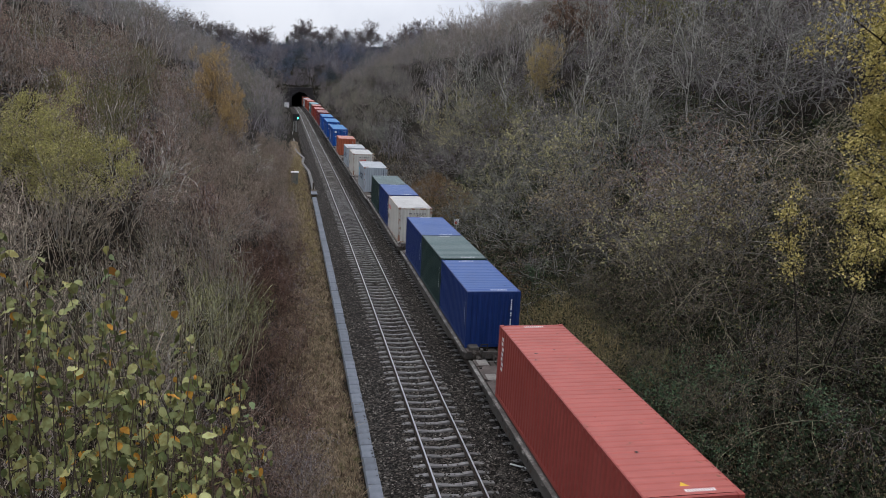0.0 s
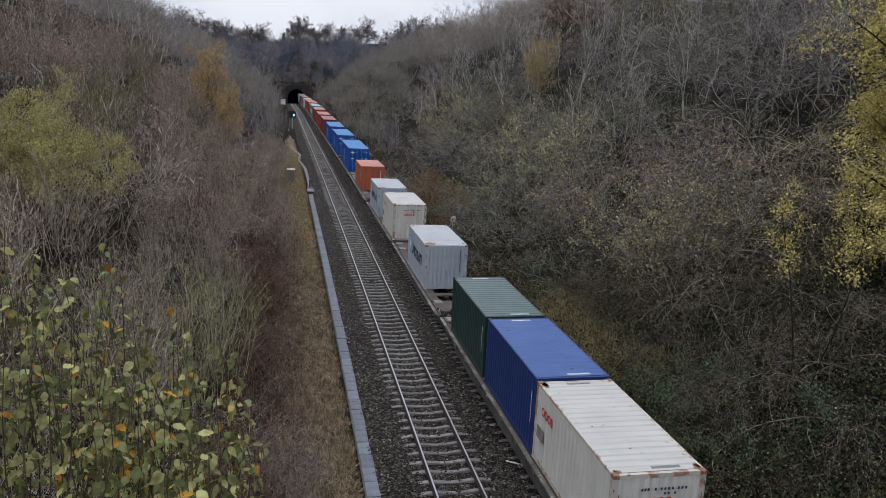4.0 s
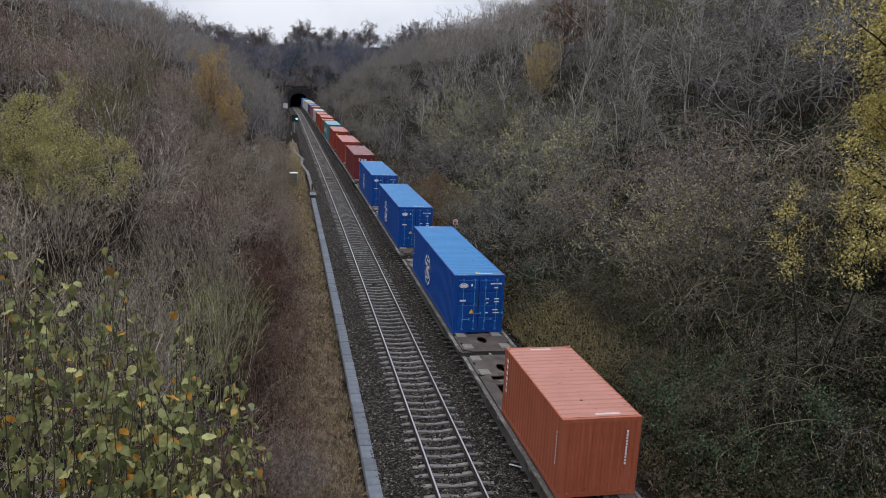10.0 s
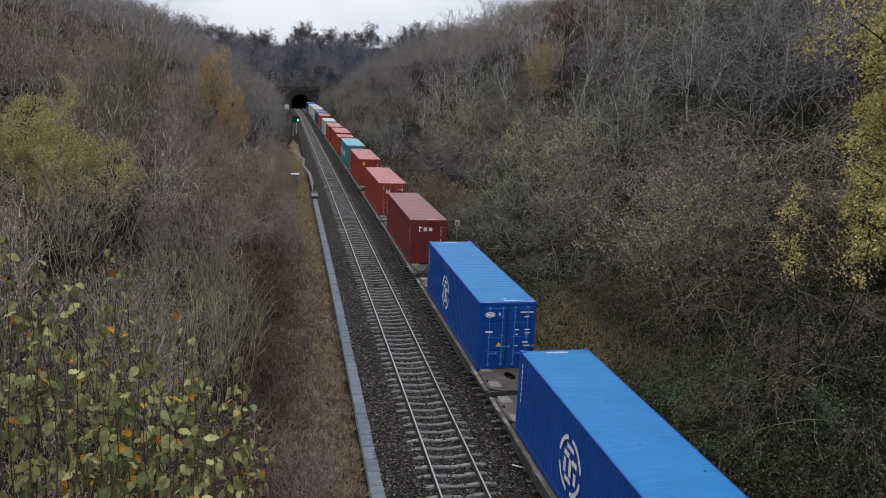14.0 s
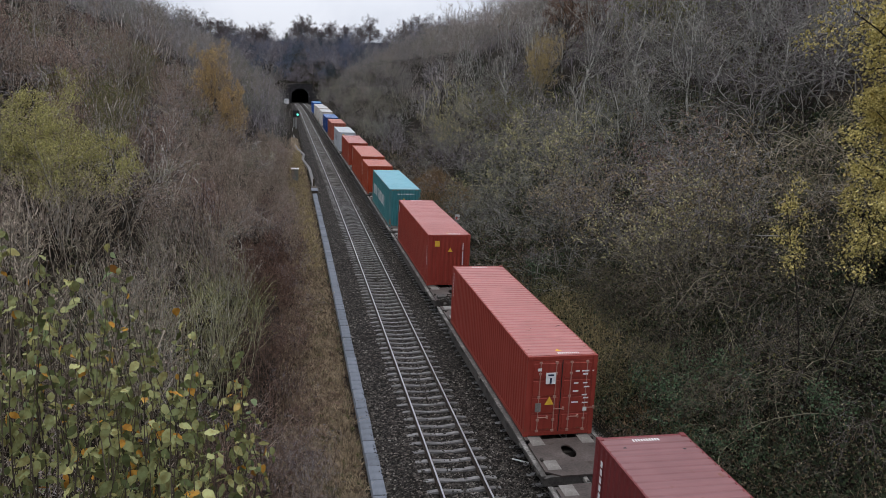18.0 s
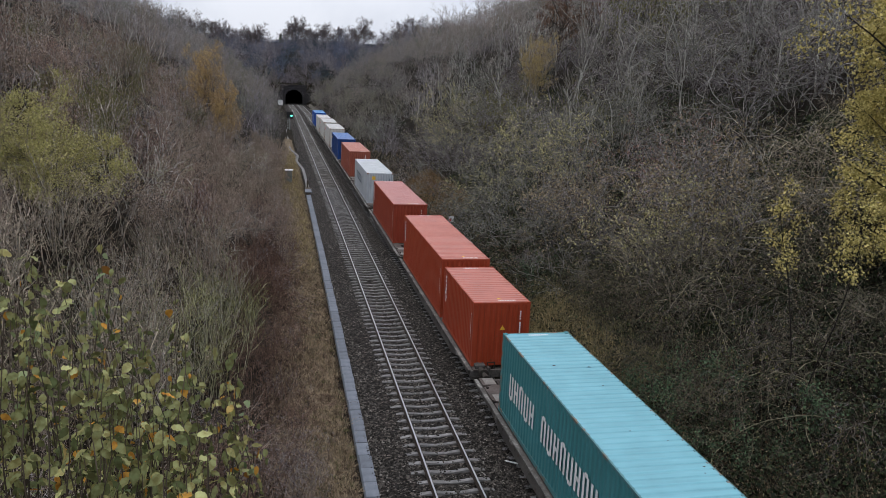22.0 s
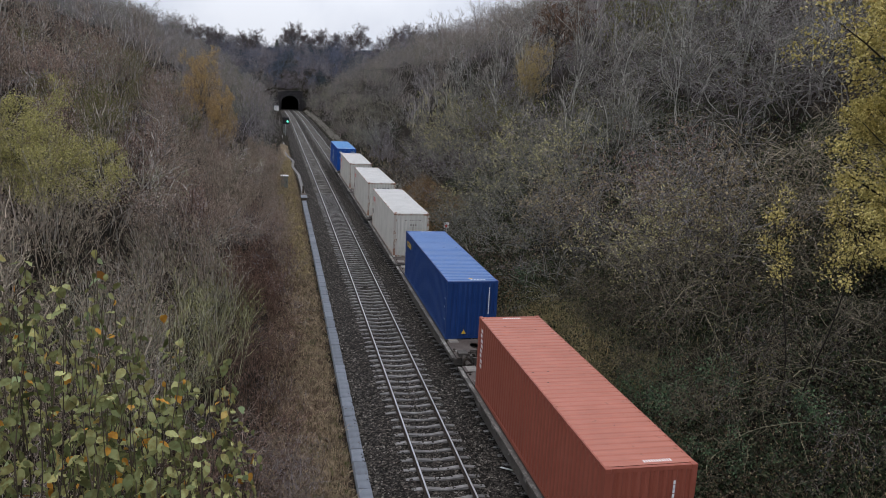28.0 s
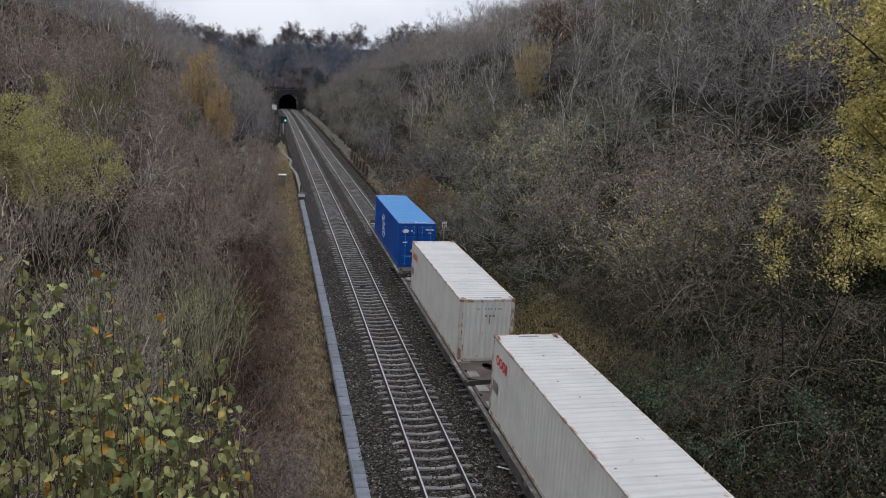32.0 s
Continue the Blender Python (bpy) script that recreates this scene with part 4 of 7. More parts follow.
def container(L, h, material, label, style, ink):
    """A steel box: folded side, end and roof sheets in a frame with corner castings; doors on some."""
    key = (round(L, 2), round(h, 2))
    ob = thing("shipping_container", label, "container", "boxes on the goods train")
    w = 1.219
    part("frame", cached(("frame",) + key, lambda: frame_bm(L, h)), P_STAINED if style in ("white", "white_plain") else P_TEALFRAME if style == "teal" else material, ob)
    side = cached(("side_panel",) + key, lambda: corrugated(L - 0.28, h - 0.22, 0.278, 0.02, 0.26))
    dip = 0.009 if style in ("globe", "navy") else 0.022
    roof = cached(("roof_panel", dip) + key, lambda: roof_bm(L - 0.28, 2 * w - 0.1, 0.3, dip))
    end = cached(("end_panel",) + key, lambda: corrugated(2 * w - 0.28, h - 0.25, 0.24, 0.04))
    part("side_panel", side, material, ob, at=pose(-w + 0.012, L - 0.14, 0.13, rz=-90))
    part("side_panel", side, material, ob, at=pose(w - 0.012, 0.14, 0.13, rz=90))
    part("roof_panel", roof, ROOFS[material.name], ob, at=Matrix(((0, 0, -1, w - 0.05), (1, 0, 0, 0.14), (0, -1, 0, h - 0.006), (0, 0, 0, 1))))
    part("end_panel", end, material, ob, at=pose(w - 0.14, L - 0.02, 0.13, rz=180))
    if style in ("globe", "doors"):
        dw = w - 0.15
        d = cached(("door",) + key, lambda: door_bm(dw, h - 0.3))
        for x0 in (-dw - 0.004, 0.004):
            door = part("door", d, material, ob, at=pose(x0, 0.06, 0.15))
            part("door_seal", cached(("door_seal",) + key, lambda: bm_of((-0.012, 0.012, -0.036, -0.02, 0, h - 0.3))), M_BLACK, door, at=pose(0 if x0 > 0 else dw, 0, 0))
            for bx in (0.3, dw - 0.22):
                part("locking_bar", cached(("locking_bar",) + key, lambda: bar_bm(h - 0.3)), P_DOORBAR if style == "doors" else P_BAR, door, at=pose(bx, 0, 0))
                part("handle", cached(("handle",), handle_bm), P_DOORBAR if style == "doors" else P_BAR, door, at=pose(bx, 0, 0.55 if bx < 0.5 else 0.85))
    else:
        part("end_panel", end, material, ob, at=pose(-w + 0.14, 0.014, 0.13))
    cast = cached(("corner_casting",), casting_bm)
    for x in (-w + 0.081, w - 0.081):
        for y in (0.089, L - 0.089):
            for z in (0.059, h - 0.055):
                part("corner_casting", cast, P_RUSTY if style in ("white", "white_plain", "star", "grey") and z > 1 else material, ob, at=pose(x, y, z))
    marks(ob, L, h, style, ink)
    return ob


def plate_with_hole(bm, x0, x1, y0, y1, z0, z1, cx, cy, rx, ry):
    n = 20
    ring, edge = [], []
    for i in range(n):
        a = 2 * math.pi * (i + 0.5) / n
        c, s = math.cos(a), math.sin(a)
        ring.append((cx + rx * c, cy + ry * s))
        k = min(((x1 - cx) if c > 0 else (x0 - cx)) / c if abs(c) > 1e-6 else 1e9, ((y1 - cy) if s > 0 else (y0 - cy)) / s if abs(s) > 1e-6 else 1e9)
        edge.append((cx + k * c, cy + k * s))
    top_r, top_e = ([bm.verts.new((x, y, z1)) for x, y in p] for p in (ring, edge))
    low_r, low_e = ([bm.verts.new((x, y, z0)) for x, y in p] for p in (ring, edge))
    for i in range(n):
        j = (i + 1) % n
        bm.faces.new((top_r[i], top_e[i], top_e[j], top_r[j]))
        bm.faces.new((low_r[j], low_e[j], low_e[i], low_r[i]))
        bm.faces.new((top_r[j], low_r[j], low_r[i], top_r[i]))
        bm.faces.new((top_e[i], low_e[i], low_e[j], top_e[j]))


def deck_bm(L, z, plate=2.4, hole=1.5, wells=(False, False)):
    """Plated ends with an oval opening, an open middle with cross bars."""
    bm = bmesh.new()
    t = 0.05
    for y0, y1, c in ((0.72 if wells[0] else 0.0, plate, hole), (L - 2.4, L - 0.72 if wells[1] else L, L - 1.5)):
        plate_with_hole(bm, -1.2, 1.2, y0, y1, z - t, z, 0.0, c, 0.22, 0.42)
    for yes, y0, y1 in ((wells[0], 0.0, 0.72), (wells[1], L - 0.72, L)):
        if yes:
            box(bm, -1.2, -0.62, y0, y1, z - t, z)
            box(bm, 0.62, 1.2, y0, y1, z - t, z)
    box(bm, -1.2, -0.72, plate, L - 2.4, z - t, z)
    box(bm, 0.72, 1.2, plate, L - 2.4, z - t, z)
    for y in np.arange(plate + 1.0, L - 2.6, 2.1):
        box(bm, -0.72, 0.72, y, y + 0.5, z - t, z)
    return bm


def sole_bm(L, z):
    """The long side girder, deeper in the middle."""
    bm = bmesh.new()
    ys = [0.0, 2.6, 3.6, L - 3.6, L - 2.6, L]
    ds = [0.26, 0.26, 0.5, 0.5, 0.26, 0.26]
    cols = [[bm.verts.new((x, y, zz)) for x, zz in ((-0.06, z - 0.06), (0.06, z - 0.06), (0.06, z - 0.06 - d), (-0.06, z - 0.06 - d))] for y, d in zip(ys, ds)]
    for a, b in zip(cols, cols[1:]):
        for k in range(4):
            bm.faces.new((a[k], b[k], b[(k + 1) % 4], a[(k + 1) % 4]))
    bm.faces.new(cols[0])
    bm.faces.new(cols[-1][::-1])
    bmesh.ops.recalc_face_normals(bm, faces=bm.faces)
    for y in np.arange(1.0, L - 0.5, 1.5):
        box(bm, -0.09, 0.09, y, y + 0.12, z - 0.3, z - 0.08)
    return bm


def flange_bm(L, z):
    """A narrow top flange with lashing brackets along its outer edge."""
    bm = bm_of((-0.07, 0.06, 0.05, L - 0.05, z - 0.075, z - 0.012))
    y = 0.3
    while y < L - 0.6:
        box(bm, -0.08, 0.08, y, y + 0.26, z - 0.19, z - 0.05, bevel=0.025)
        y += 1.9
    return bm


def bogie_bm():
    b = bm_of((-1.05, -0.92, -1.35, 1.35, 0.34, 0.62), (0.92, 1.05, -1.35, 1.35, 0.34, 0.62), (-1.0, 1.0, -0.25, 0.25, 0.38, 0.66), bevel=0.02)
    for x in (-1.03, 1.03):
        for y in (-0.9, 0.9):
            box(b, x - 0.12, x + 0.12, y - 0.17, y + 0.17, 0.28, 0.58, bevel=0.02)
    return b


def wheel_bm():
    bm = bmesh.new()
    rod(bm, (-0.065, 0, 0), (0.065, 0, 0), 0.42, 0.42, 20)
    rod(bm, (0.065, 0, 0), (0.085, 0, 0), 0.445, 0.445, 20)
    rod(bm, (-0.1, 0, 0), (0.1, 0, 0), 0.12, 0.12, 10)
    return bm


def buffer_bm():
    bm = bmesh.new()
    rod(bm, (0, -0.45, 0), (0, 0.0, 0), 0.1, 0.13, 10)
    rod(bm, (0, -0.5, 0), (0, -0.45, 0), 0.21, 0.21, 14)
    return bm


def wagon(L, z, front_buffers, back_buffers, blue=False, plate=2.4, hole=1.5):
    """A low flat wagon for boxes: deck, side girders, bogies, couplings."""
    ob = thing("container_wagon", "grey-brown dusty steel flat wagon for containers", "wagon", "wagons of the goods train")
    kz = (round(L, 2), round(z, 3))
    part("deck", cached(("deck", plate, front_buffers, back_buffers) + kz, lambda: deck_bm(L, z, plate, hole, (front_buffers, back_buffers))), M_DECK, ob)
    for x in (-1.26, 1.26):
        part("side_girder", cached(("side_girder",) + kz, lambda: sole_bm(L, z)), M_SOLE, ob, at=pose(x, 0, 0))
    part("centre_sill", bm_of((-0.12, 0.12, 0.1, L - 0.1, z - 0.6, z - 0.3)), M_UNDER, ob)
    for y in (0.03, L - 0.17):
        part("headstock", bm_of((-1.2, 1.2, y, y + 0.14, z - 0.36, z - 0.055)), M_SOLE, ob)
    for y in (0.35, hole + 0.45, L - 2.25, L - 0.65):
        for x in (-1.08, 0.64):
            part("wear_plate", cached(("wear_plate",), lambda: bm_of((0, 0.44, 0, 0.6, 0, 0.012), bevel=0.004)), M_PATCH, ob, at=pose(x, y, z + 0.001))
    for x in (-1.33, 1.33):
        part("side_flange", cached(("side_flange",) + kz, lambda: flange_bm(L, z)), M_BLUEEDGE if blue and x > 0 else M_FLANGE, ob, "blue-painted flange" if blue and x > 0 else "pale worn flange with lashing brackets", at=pose(x, 0, 0))
    for y in (0.9, L - 1.1):
        for x in (-1.15, 1.05):
            part("spigot", cached(("spigot",), lambda: bm_of((0, 0.1, 0, 0.14, 0, 0.07), bevel=0.02)), M_UNDER, ob, at=pose(x, y, z))
    bog = cached(("bogie_frame",), bogie_bm)
    whl = cached(("wheel",), wheel_bm)
    for y in (2.1, L - 2.1):
        bg = part("bogie", bog, M_UNDER, ob, at=pose(0, y, -0.02))
        for dy in (-0.9, 0.9):
            for sx in (-1, 1):
                part("wheel", whl, M_UNDER, bg, at=pose(sx * 0.755, dy, 0.44, rz=0 if sx < 0 else 180))
    for yes, y, r in ((front_buffers, 0.03, 0), (back_buffers, L - 0.03, 180)):
        if yes:
            for x in (-0.87, 0.87):
                part("buffer", cached(("buffer",), buffer_bm), M_UNDER, ob, at=pose(x, y, z - 0.02 if z < 1.0 else 0.98, rz=r))
            part("coupling_hook", bm_of((-0.06, 0.06, -0.4, 0.0, z - 0.35, z - 0.15), bevel=0.02), M_UNDER, ob, at=pose(0, y, 0, rz=r))
            part("brake_box", bm_of((-1.1, -0.66, 0.05, 0.5, z, z + 0.16), bevel=0.02), M_SOLE, ob, at=pose(0, y, 0, rz=r))
            part("air_cock", bm_of((-0.62, -0.5, -0.15, 0.06, z - 0.2, z + 0.12), bevel=0.02), M_SOLE, ob, at=pose(0, y, 0, rz=r))
            for x in (-0.42, 0.34):
                hose = bmesh.new()
                pts = [(x, 0.05 - 0.42 * k / 6, z - 0.22 - 0.3 * math.sin(math.pi * k / 6)) for k in range(7)]
                for a, b in zip(pts, pts[1:]):
                    rod(hose, a, b, 0.028, 0.028, 6)
                part("brake_hose", hose, M_BLACK, ob, at=pose(0, y, 0, rz=r))
            part("draw_gear", bm_of((-0.22, 0.22, 0.18, 0.7, z - 0.36, z - 0.1), (-0.62, 0.62, 0.6, 0.7, z - 0.3, z - 0.06), (0.3, 0.52, 0.1, 0.55, z - 0.28, z - 0.06), bevel=0.02), M_UNDER, ob, "oily black draw gear in the open well", at=pose(0, y, 0, rz=r))
            part("grab_rail", bm_of((-0.6, -0.56, 0.02, 0.06, z - 0.02, z + 0.3), (-0.3, -0.26, 0.02, 0.06, z - 0.02, z + 0.3), (-0.6, -0.26, 0.02, 0.06, z + 0.26, z + 0.3), bevel=0.006), M_UNDER, ob, at=pose(0, y, 0, rz=r))
            part("brake_lever", bm_of((0.3, 0.36, 0.2, 0.26, z, z + 0.4), bevel=0.02), M_SOLE, ob, at=pose(0, y, 0, rz=r))
        else:
            part("draw_bar", bm_of((-0.07, 0.07, -0.35, 0.1, z - 0.24, z - 0.1), bevel=0.02), M_PATCH, ob, at=pose(0, y, 0, rz=r))
    return ob


# Roof tones are mostly paler than the sides: fading and painted-in sky light.
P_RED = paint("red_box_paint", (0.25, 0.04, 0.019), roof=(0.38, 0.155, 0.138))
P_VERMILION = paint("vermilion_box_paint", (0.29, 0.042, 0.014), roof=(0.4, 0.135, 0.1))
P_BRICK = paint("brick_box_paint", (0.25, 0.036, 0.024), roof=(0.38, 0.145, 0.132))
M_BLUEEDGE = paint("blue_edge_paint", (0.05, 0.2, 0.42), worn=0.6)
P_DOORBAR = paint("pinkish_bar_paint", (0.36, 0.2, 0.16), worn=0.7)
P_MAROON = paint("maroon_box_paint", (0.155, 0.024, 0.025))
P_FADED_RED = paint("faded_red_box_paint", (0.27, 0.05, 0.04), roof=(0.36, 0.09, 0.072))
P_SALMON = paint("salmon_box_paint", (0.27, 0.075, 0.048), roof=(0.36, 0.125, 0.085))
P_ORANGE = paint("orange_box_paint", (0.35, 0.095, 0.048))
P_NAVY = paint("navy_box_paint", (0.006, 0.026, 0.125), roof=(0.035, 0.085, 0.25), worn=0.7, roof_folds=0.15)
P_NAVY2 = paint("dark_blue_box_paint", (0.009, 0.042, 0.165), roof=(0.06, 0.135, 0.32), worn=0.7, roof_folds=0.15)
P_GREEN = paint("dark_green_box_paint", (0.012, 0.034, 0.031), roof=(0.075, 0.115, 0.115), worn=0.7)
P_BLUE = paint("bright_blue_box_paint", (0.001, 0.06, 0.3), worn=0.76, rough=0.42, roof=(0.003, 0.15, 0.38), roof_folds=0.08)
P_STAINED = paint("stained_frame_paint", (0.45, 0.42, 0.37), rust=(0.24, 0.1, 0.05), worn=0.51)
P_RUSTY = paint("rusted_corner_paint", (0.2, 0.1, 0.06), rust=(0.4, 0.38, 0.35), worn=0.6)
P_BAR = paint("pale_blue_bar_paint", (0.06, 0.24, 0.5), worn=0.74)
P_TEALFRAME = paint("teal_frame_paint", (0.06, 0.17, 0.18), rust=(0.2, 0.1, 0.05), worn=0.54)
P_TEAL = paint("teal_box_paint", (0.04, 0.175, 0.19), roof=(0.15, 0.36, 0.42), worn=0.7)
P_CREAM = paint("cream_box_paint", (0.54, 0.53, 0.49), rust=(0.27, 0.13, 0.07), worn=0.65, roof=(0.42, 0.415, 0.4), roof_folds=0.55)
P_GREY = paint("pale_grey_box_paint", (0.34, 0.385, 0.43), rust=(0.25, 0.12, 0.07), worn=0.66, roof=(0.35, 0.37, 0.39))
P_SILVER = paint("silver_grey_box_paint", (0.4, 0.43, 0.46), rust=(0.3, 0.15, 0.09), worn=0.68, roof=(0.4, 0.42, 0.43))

HIGH, LOW = 2.896, 2.591
# front along the train, length, top height over the rail, paint, style, label
BOXES = (
    (13.93, 12.192, 3.85, P_FADED_RED, "red", "faded red steel container with white roof number"),
    (31.36, 6.058, 3.62, P_NAVY, "navy", "short navy blue steel container"),
    (37.50, 5.95, 3.66, P_GREEN, "plain", "short dark green steel container"),
    (43.48, 6.058, 3.64, P_NAVY, "navy", "short navy blue steel container"),
    (53.28, 5.83, 3.58, P_CREAM, "white", "short cream container with a red emblem"),
    (59.14, 6.058, 3.63, P_NAVY, "navy", "short navy blue steel container"),
    (65.55, 6.058, 3.57, P_GREEN, "plain", "short dark green steel container"),
    (78.92, 6.058, 3.43, P_GREY, "star", "short pale blue-grey container, rusty corners"),
    (92.04, 6.058, 3.50, P_CREAM, "white", "short cream container with a red emblem"),
    (101.25, 6.058, 3.34, P_GREY, "star", "short pale blue-grey container with blue emblem"),
    (116.13, 6.058, 3.36, P_ORANGE, "orange", "short faded orange steel container"),
    (130.98, 12.192, 3.73, P_BLUE, "globe", "bright blue container with doors and white globe"),
    (149.81, 12.192, 3.79, P_BLUE, "globe", "bright blue container with doors and white globe"),
    (167.66, 12.192, 3.78, P_BLUE, "globe", "bright blue container with doors and white globe"),
    (186.44, 12.192, 3.77, P_MAROON, "tex", "maroon container with a white name shape"),
    (204.39, 12.192, 3.72, P_BRICK, "doors", "brick red container with doors and white plate"),
    (223.25, 12.192, 3.82, P_BRICK, "sticker", "brick red container with a yellow sticker"),
    (240.43, 12.192, 3.82, P_TEAL, "teal", "teal container with tall white side lettering shapes"),
    (256.87, 6.058, 3.64, P_VERMILION, "red", "short orange-red steel container"),
    (263.52, 12.192, 3.87, P_VERMILION, "red", "long orange-red steel container"),
    (280.76, 12.192, 3.70, P_RED, "red", "long dull red steel container"),
    (298.11, 12.192, 3.69, P_SILVER, "grey", "silver-grey container with dark round name shapes"),
    (316.88, 12.192, 3.81, P_SALMON, "salmon", "salmon red container with yellow labels"),
    (334.83, 12.192, 3.69, P_NAVY2, "navy_yellow", "dark blue steel container, fading"),
    (352.07, 12.192, 3.88, P_CREAM, "white_plain", "long cream container, rusty corner posts"),
    (367.73, 12.192, 3.88, P_CREAM, "white", "long cream container with a red emblem"),
    (385.06, 12.192, 3.67, P_CREAM, "white_plain", "long cream container, rust-streaked end"),
    (402.23, 12.192, 3.75, P_BLUE, "globe", "bright blue container, last of the train"),
)
# front, back along the train, buffers at the front, at the back
WAGONS = (
    (10.0, 29.9, True, True), (30.9, 50.9, True, True), (52.2, 73.4, True, True), (74.3, 91.3, True, False), (91.8, 109.1, False, True), (110.1, 128.0, True, False),
    (128.5, 146.4, False, True), (147.4, 164.9, True, False), (165.4, 182.9, False, True), (183.9, 201.3, True, False), (201.8, 219.3, False, True), (220.4, 238.0, True, False),
    (238.5, 255.6, False, True), (256.5, 276.3, True, False), (276.8, 294.9, False, True), (295.9, 313.4, True, False), (313.9, 331.4, False, True), (332.4, 349.6, True, False),
    (350.1, 365.9, False, True), (366.9, 382.5, True, False), (383.0, 399.6, False, True), (400.6, 417.8, True, True),
)
TRAIN = []
for s0, s1, fb, bb in WAGONS:
    deck = 1.04 if s0 < 74 else 0.87
    TRAIN.append((wagon(s1 - s0, deck, fb, bb, 74 < s0 < 75, *((5.2, 3.5) if 110 < s0 < 111 else (2.4, 1.5))), s0, s1 - s0, 0.0))
for s, L, top, mat_, style, label in BOXES:
    deck = 1.04 if s < 74 else 0.87
    h = round(top - deck, 2)
    TRAIN.append((container(L - 0.02, h, mat_, label, style, M_WHITE), s, L, deck + 0.003))


def motions():
    """The whole train runs towards the viewer, gathering speed."""
    times = [i * 1.0 for i in range(33)]
    for ob, s, length, z in TRAIN:
        walk(ob, [(t, on_line(s, length, t, z)) for t in times])

# ---- woods ----
B_GREY = bark("grey_bark", (0.29, 0.268, 0.24))
B_TWIG = bark("grey_brown_twigs", (0.231, 0.187, 0.155))
B_PURPLE = bark("purple_brown_twigs", (0.240, 0.220, 0.227))
B_RUST = bark("russet_twigs", (0.145, 0.097, 0.076))
B_PALE = bark("pale_ash_bark", (0.3, 0.295, 0.262))
B_DARK = bark("dark_bark", (0.035, 0.03, 0.026))
L_OLIVE = leaf("olive_leaves", (0.07, 0.075, 0.025), (0.22, 0.2, 0.075))
L_YELLOW = leaf("yellow_leaves", (0.25, 0.21, 0.065), (0.74, 0.63, 0.25))
L_WILLOW = leaf("yellow_green_leaves", (0.19, 0.18, 0.065), (0.55, 0.5, 0.21))
L_AMBER = leaf("amber_leaves", (0.26, 0.175, 0.08), (0.66, 0.47, 0.22))
L_SHRUB = leaf("shrub_leaves", (0.2, 0.19, 0.085), (0.62, 0.57, 0.3))
L_TAN = leaf("tan_leaves", (0.24, 0.185, 0.08), (0.56, 0.43, 0.2))
L_BROWN = leaf("brown_leaves", (0.022, 0.015, 0.01), (0.1, 0.066, 0.04))
L_PALE = leaf("pale_leaves", (0.08, 0.08, 0.04), (0.3, 0.28, 0.16))
L_RUSSET = leaf("russet_leaves", (0.05, 0.029, 0.022), (0.19, 0.11, 0.08))
B_MOSS = bark("moss_green_twigs", (0.288, 0.281, 0.132))
B_PLUM = bark("plum_grey_twigs", (0.164, 0.144, 0.149))
B_SLOPE = bark("dull_olive_stems", (0.190, 0.183, 0.168))
B_DUSK = bark("dusky_stems", (0.190, 0.168, 0.178))
B_SHOOT = bark("hazel_shoots", (0.06, 0.048, 0.036))
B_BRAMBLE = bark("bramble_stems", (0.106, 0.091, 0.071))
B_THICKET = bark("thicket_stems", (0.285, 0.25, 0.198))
B_BOUGH = bark("olive_bough_bark", (0.145, 0.132, 0.092))
B_TAN = bark("tan_shoots", (0.270, 0.230, 0.178))
B_OLIVE = bark("olive_twigs", (0.273, 0.268, 0.177))
L_FAWN = leaf("fawn_leaves", (0.13, 0.095, 0.075), (0.5, 0.4, 0.32))
# Ivy and bramble are kept dark: the slope's deep shade is in their colour.
L_IVY = leaf("shade_dark_ivy", (0.005, 0.008, 0.004), (0.06, 0.085, 0.04), None, 0.55, 0.16)
L_BRAMBLE = leaf("shade_dark_bramble", (0.005, 0.006, 0.004), (0.1, 0.1, 0.056), None, 0.6, 0.12)
L_LITTER = leaf("litter_leaf", (0.03, 0.021, 0.015), (0.26, 0.185, 0.125))
L_ROSE = leaf("pinkish_leaves", (0.1, 0.06, 0.05), (0.36, 0.25, 0.2))
L_STRAW = leaf("straw_leaves", (0.09, 0.07, 0.045), (0.4, 0.33, 0.21))
L_GREEN = leaf("evergreen_leaves", (0.015, 0.032, 0.016), (0.125, 0.195, 0.105), None, 0.5, 0.2)
L_OAK = leaf("oak_leaves", (0.07, 0.04, 0.026), (0.2, 0.115, 0.07))
L_HAZEL = leaf("hazel_leaves", (0.1, 0.125, 0.052), (0.5, 0.51, 0.23), (0.54, 0.29, 0.055), mottle=22.0, thin=0.25)


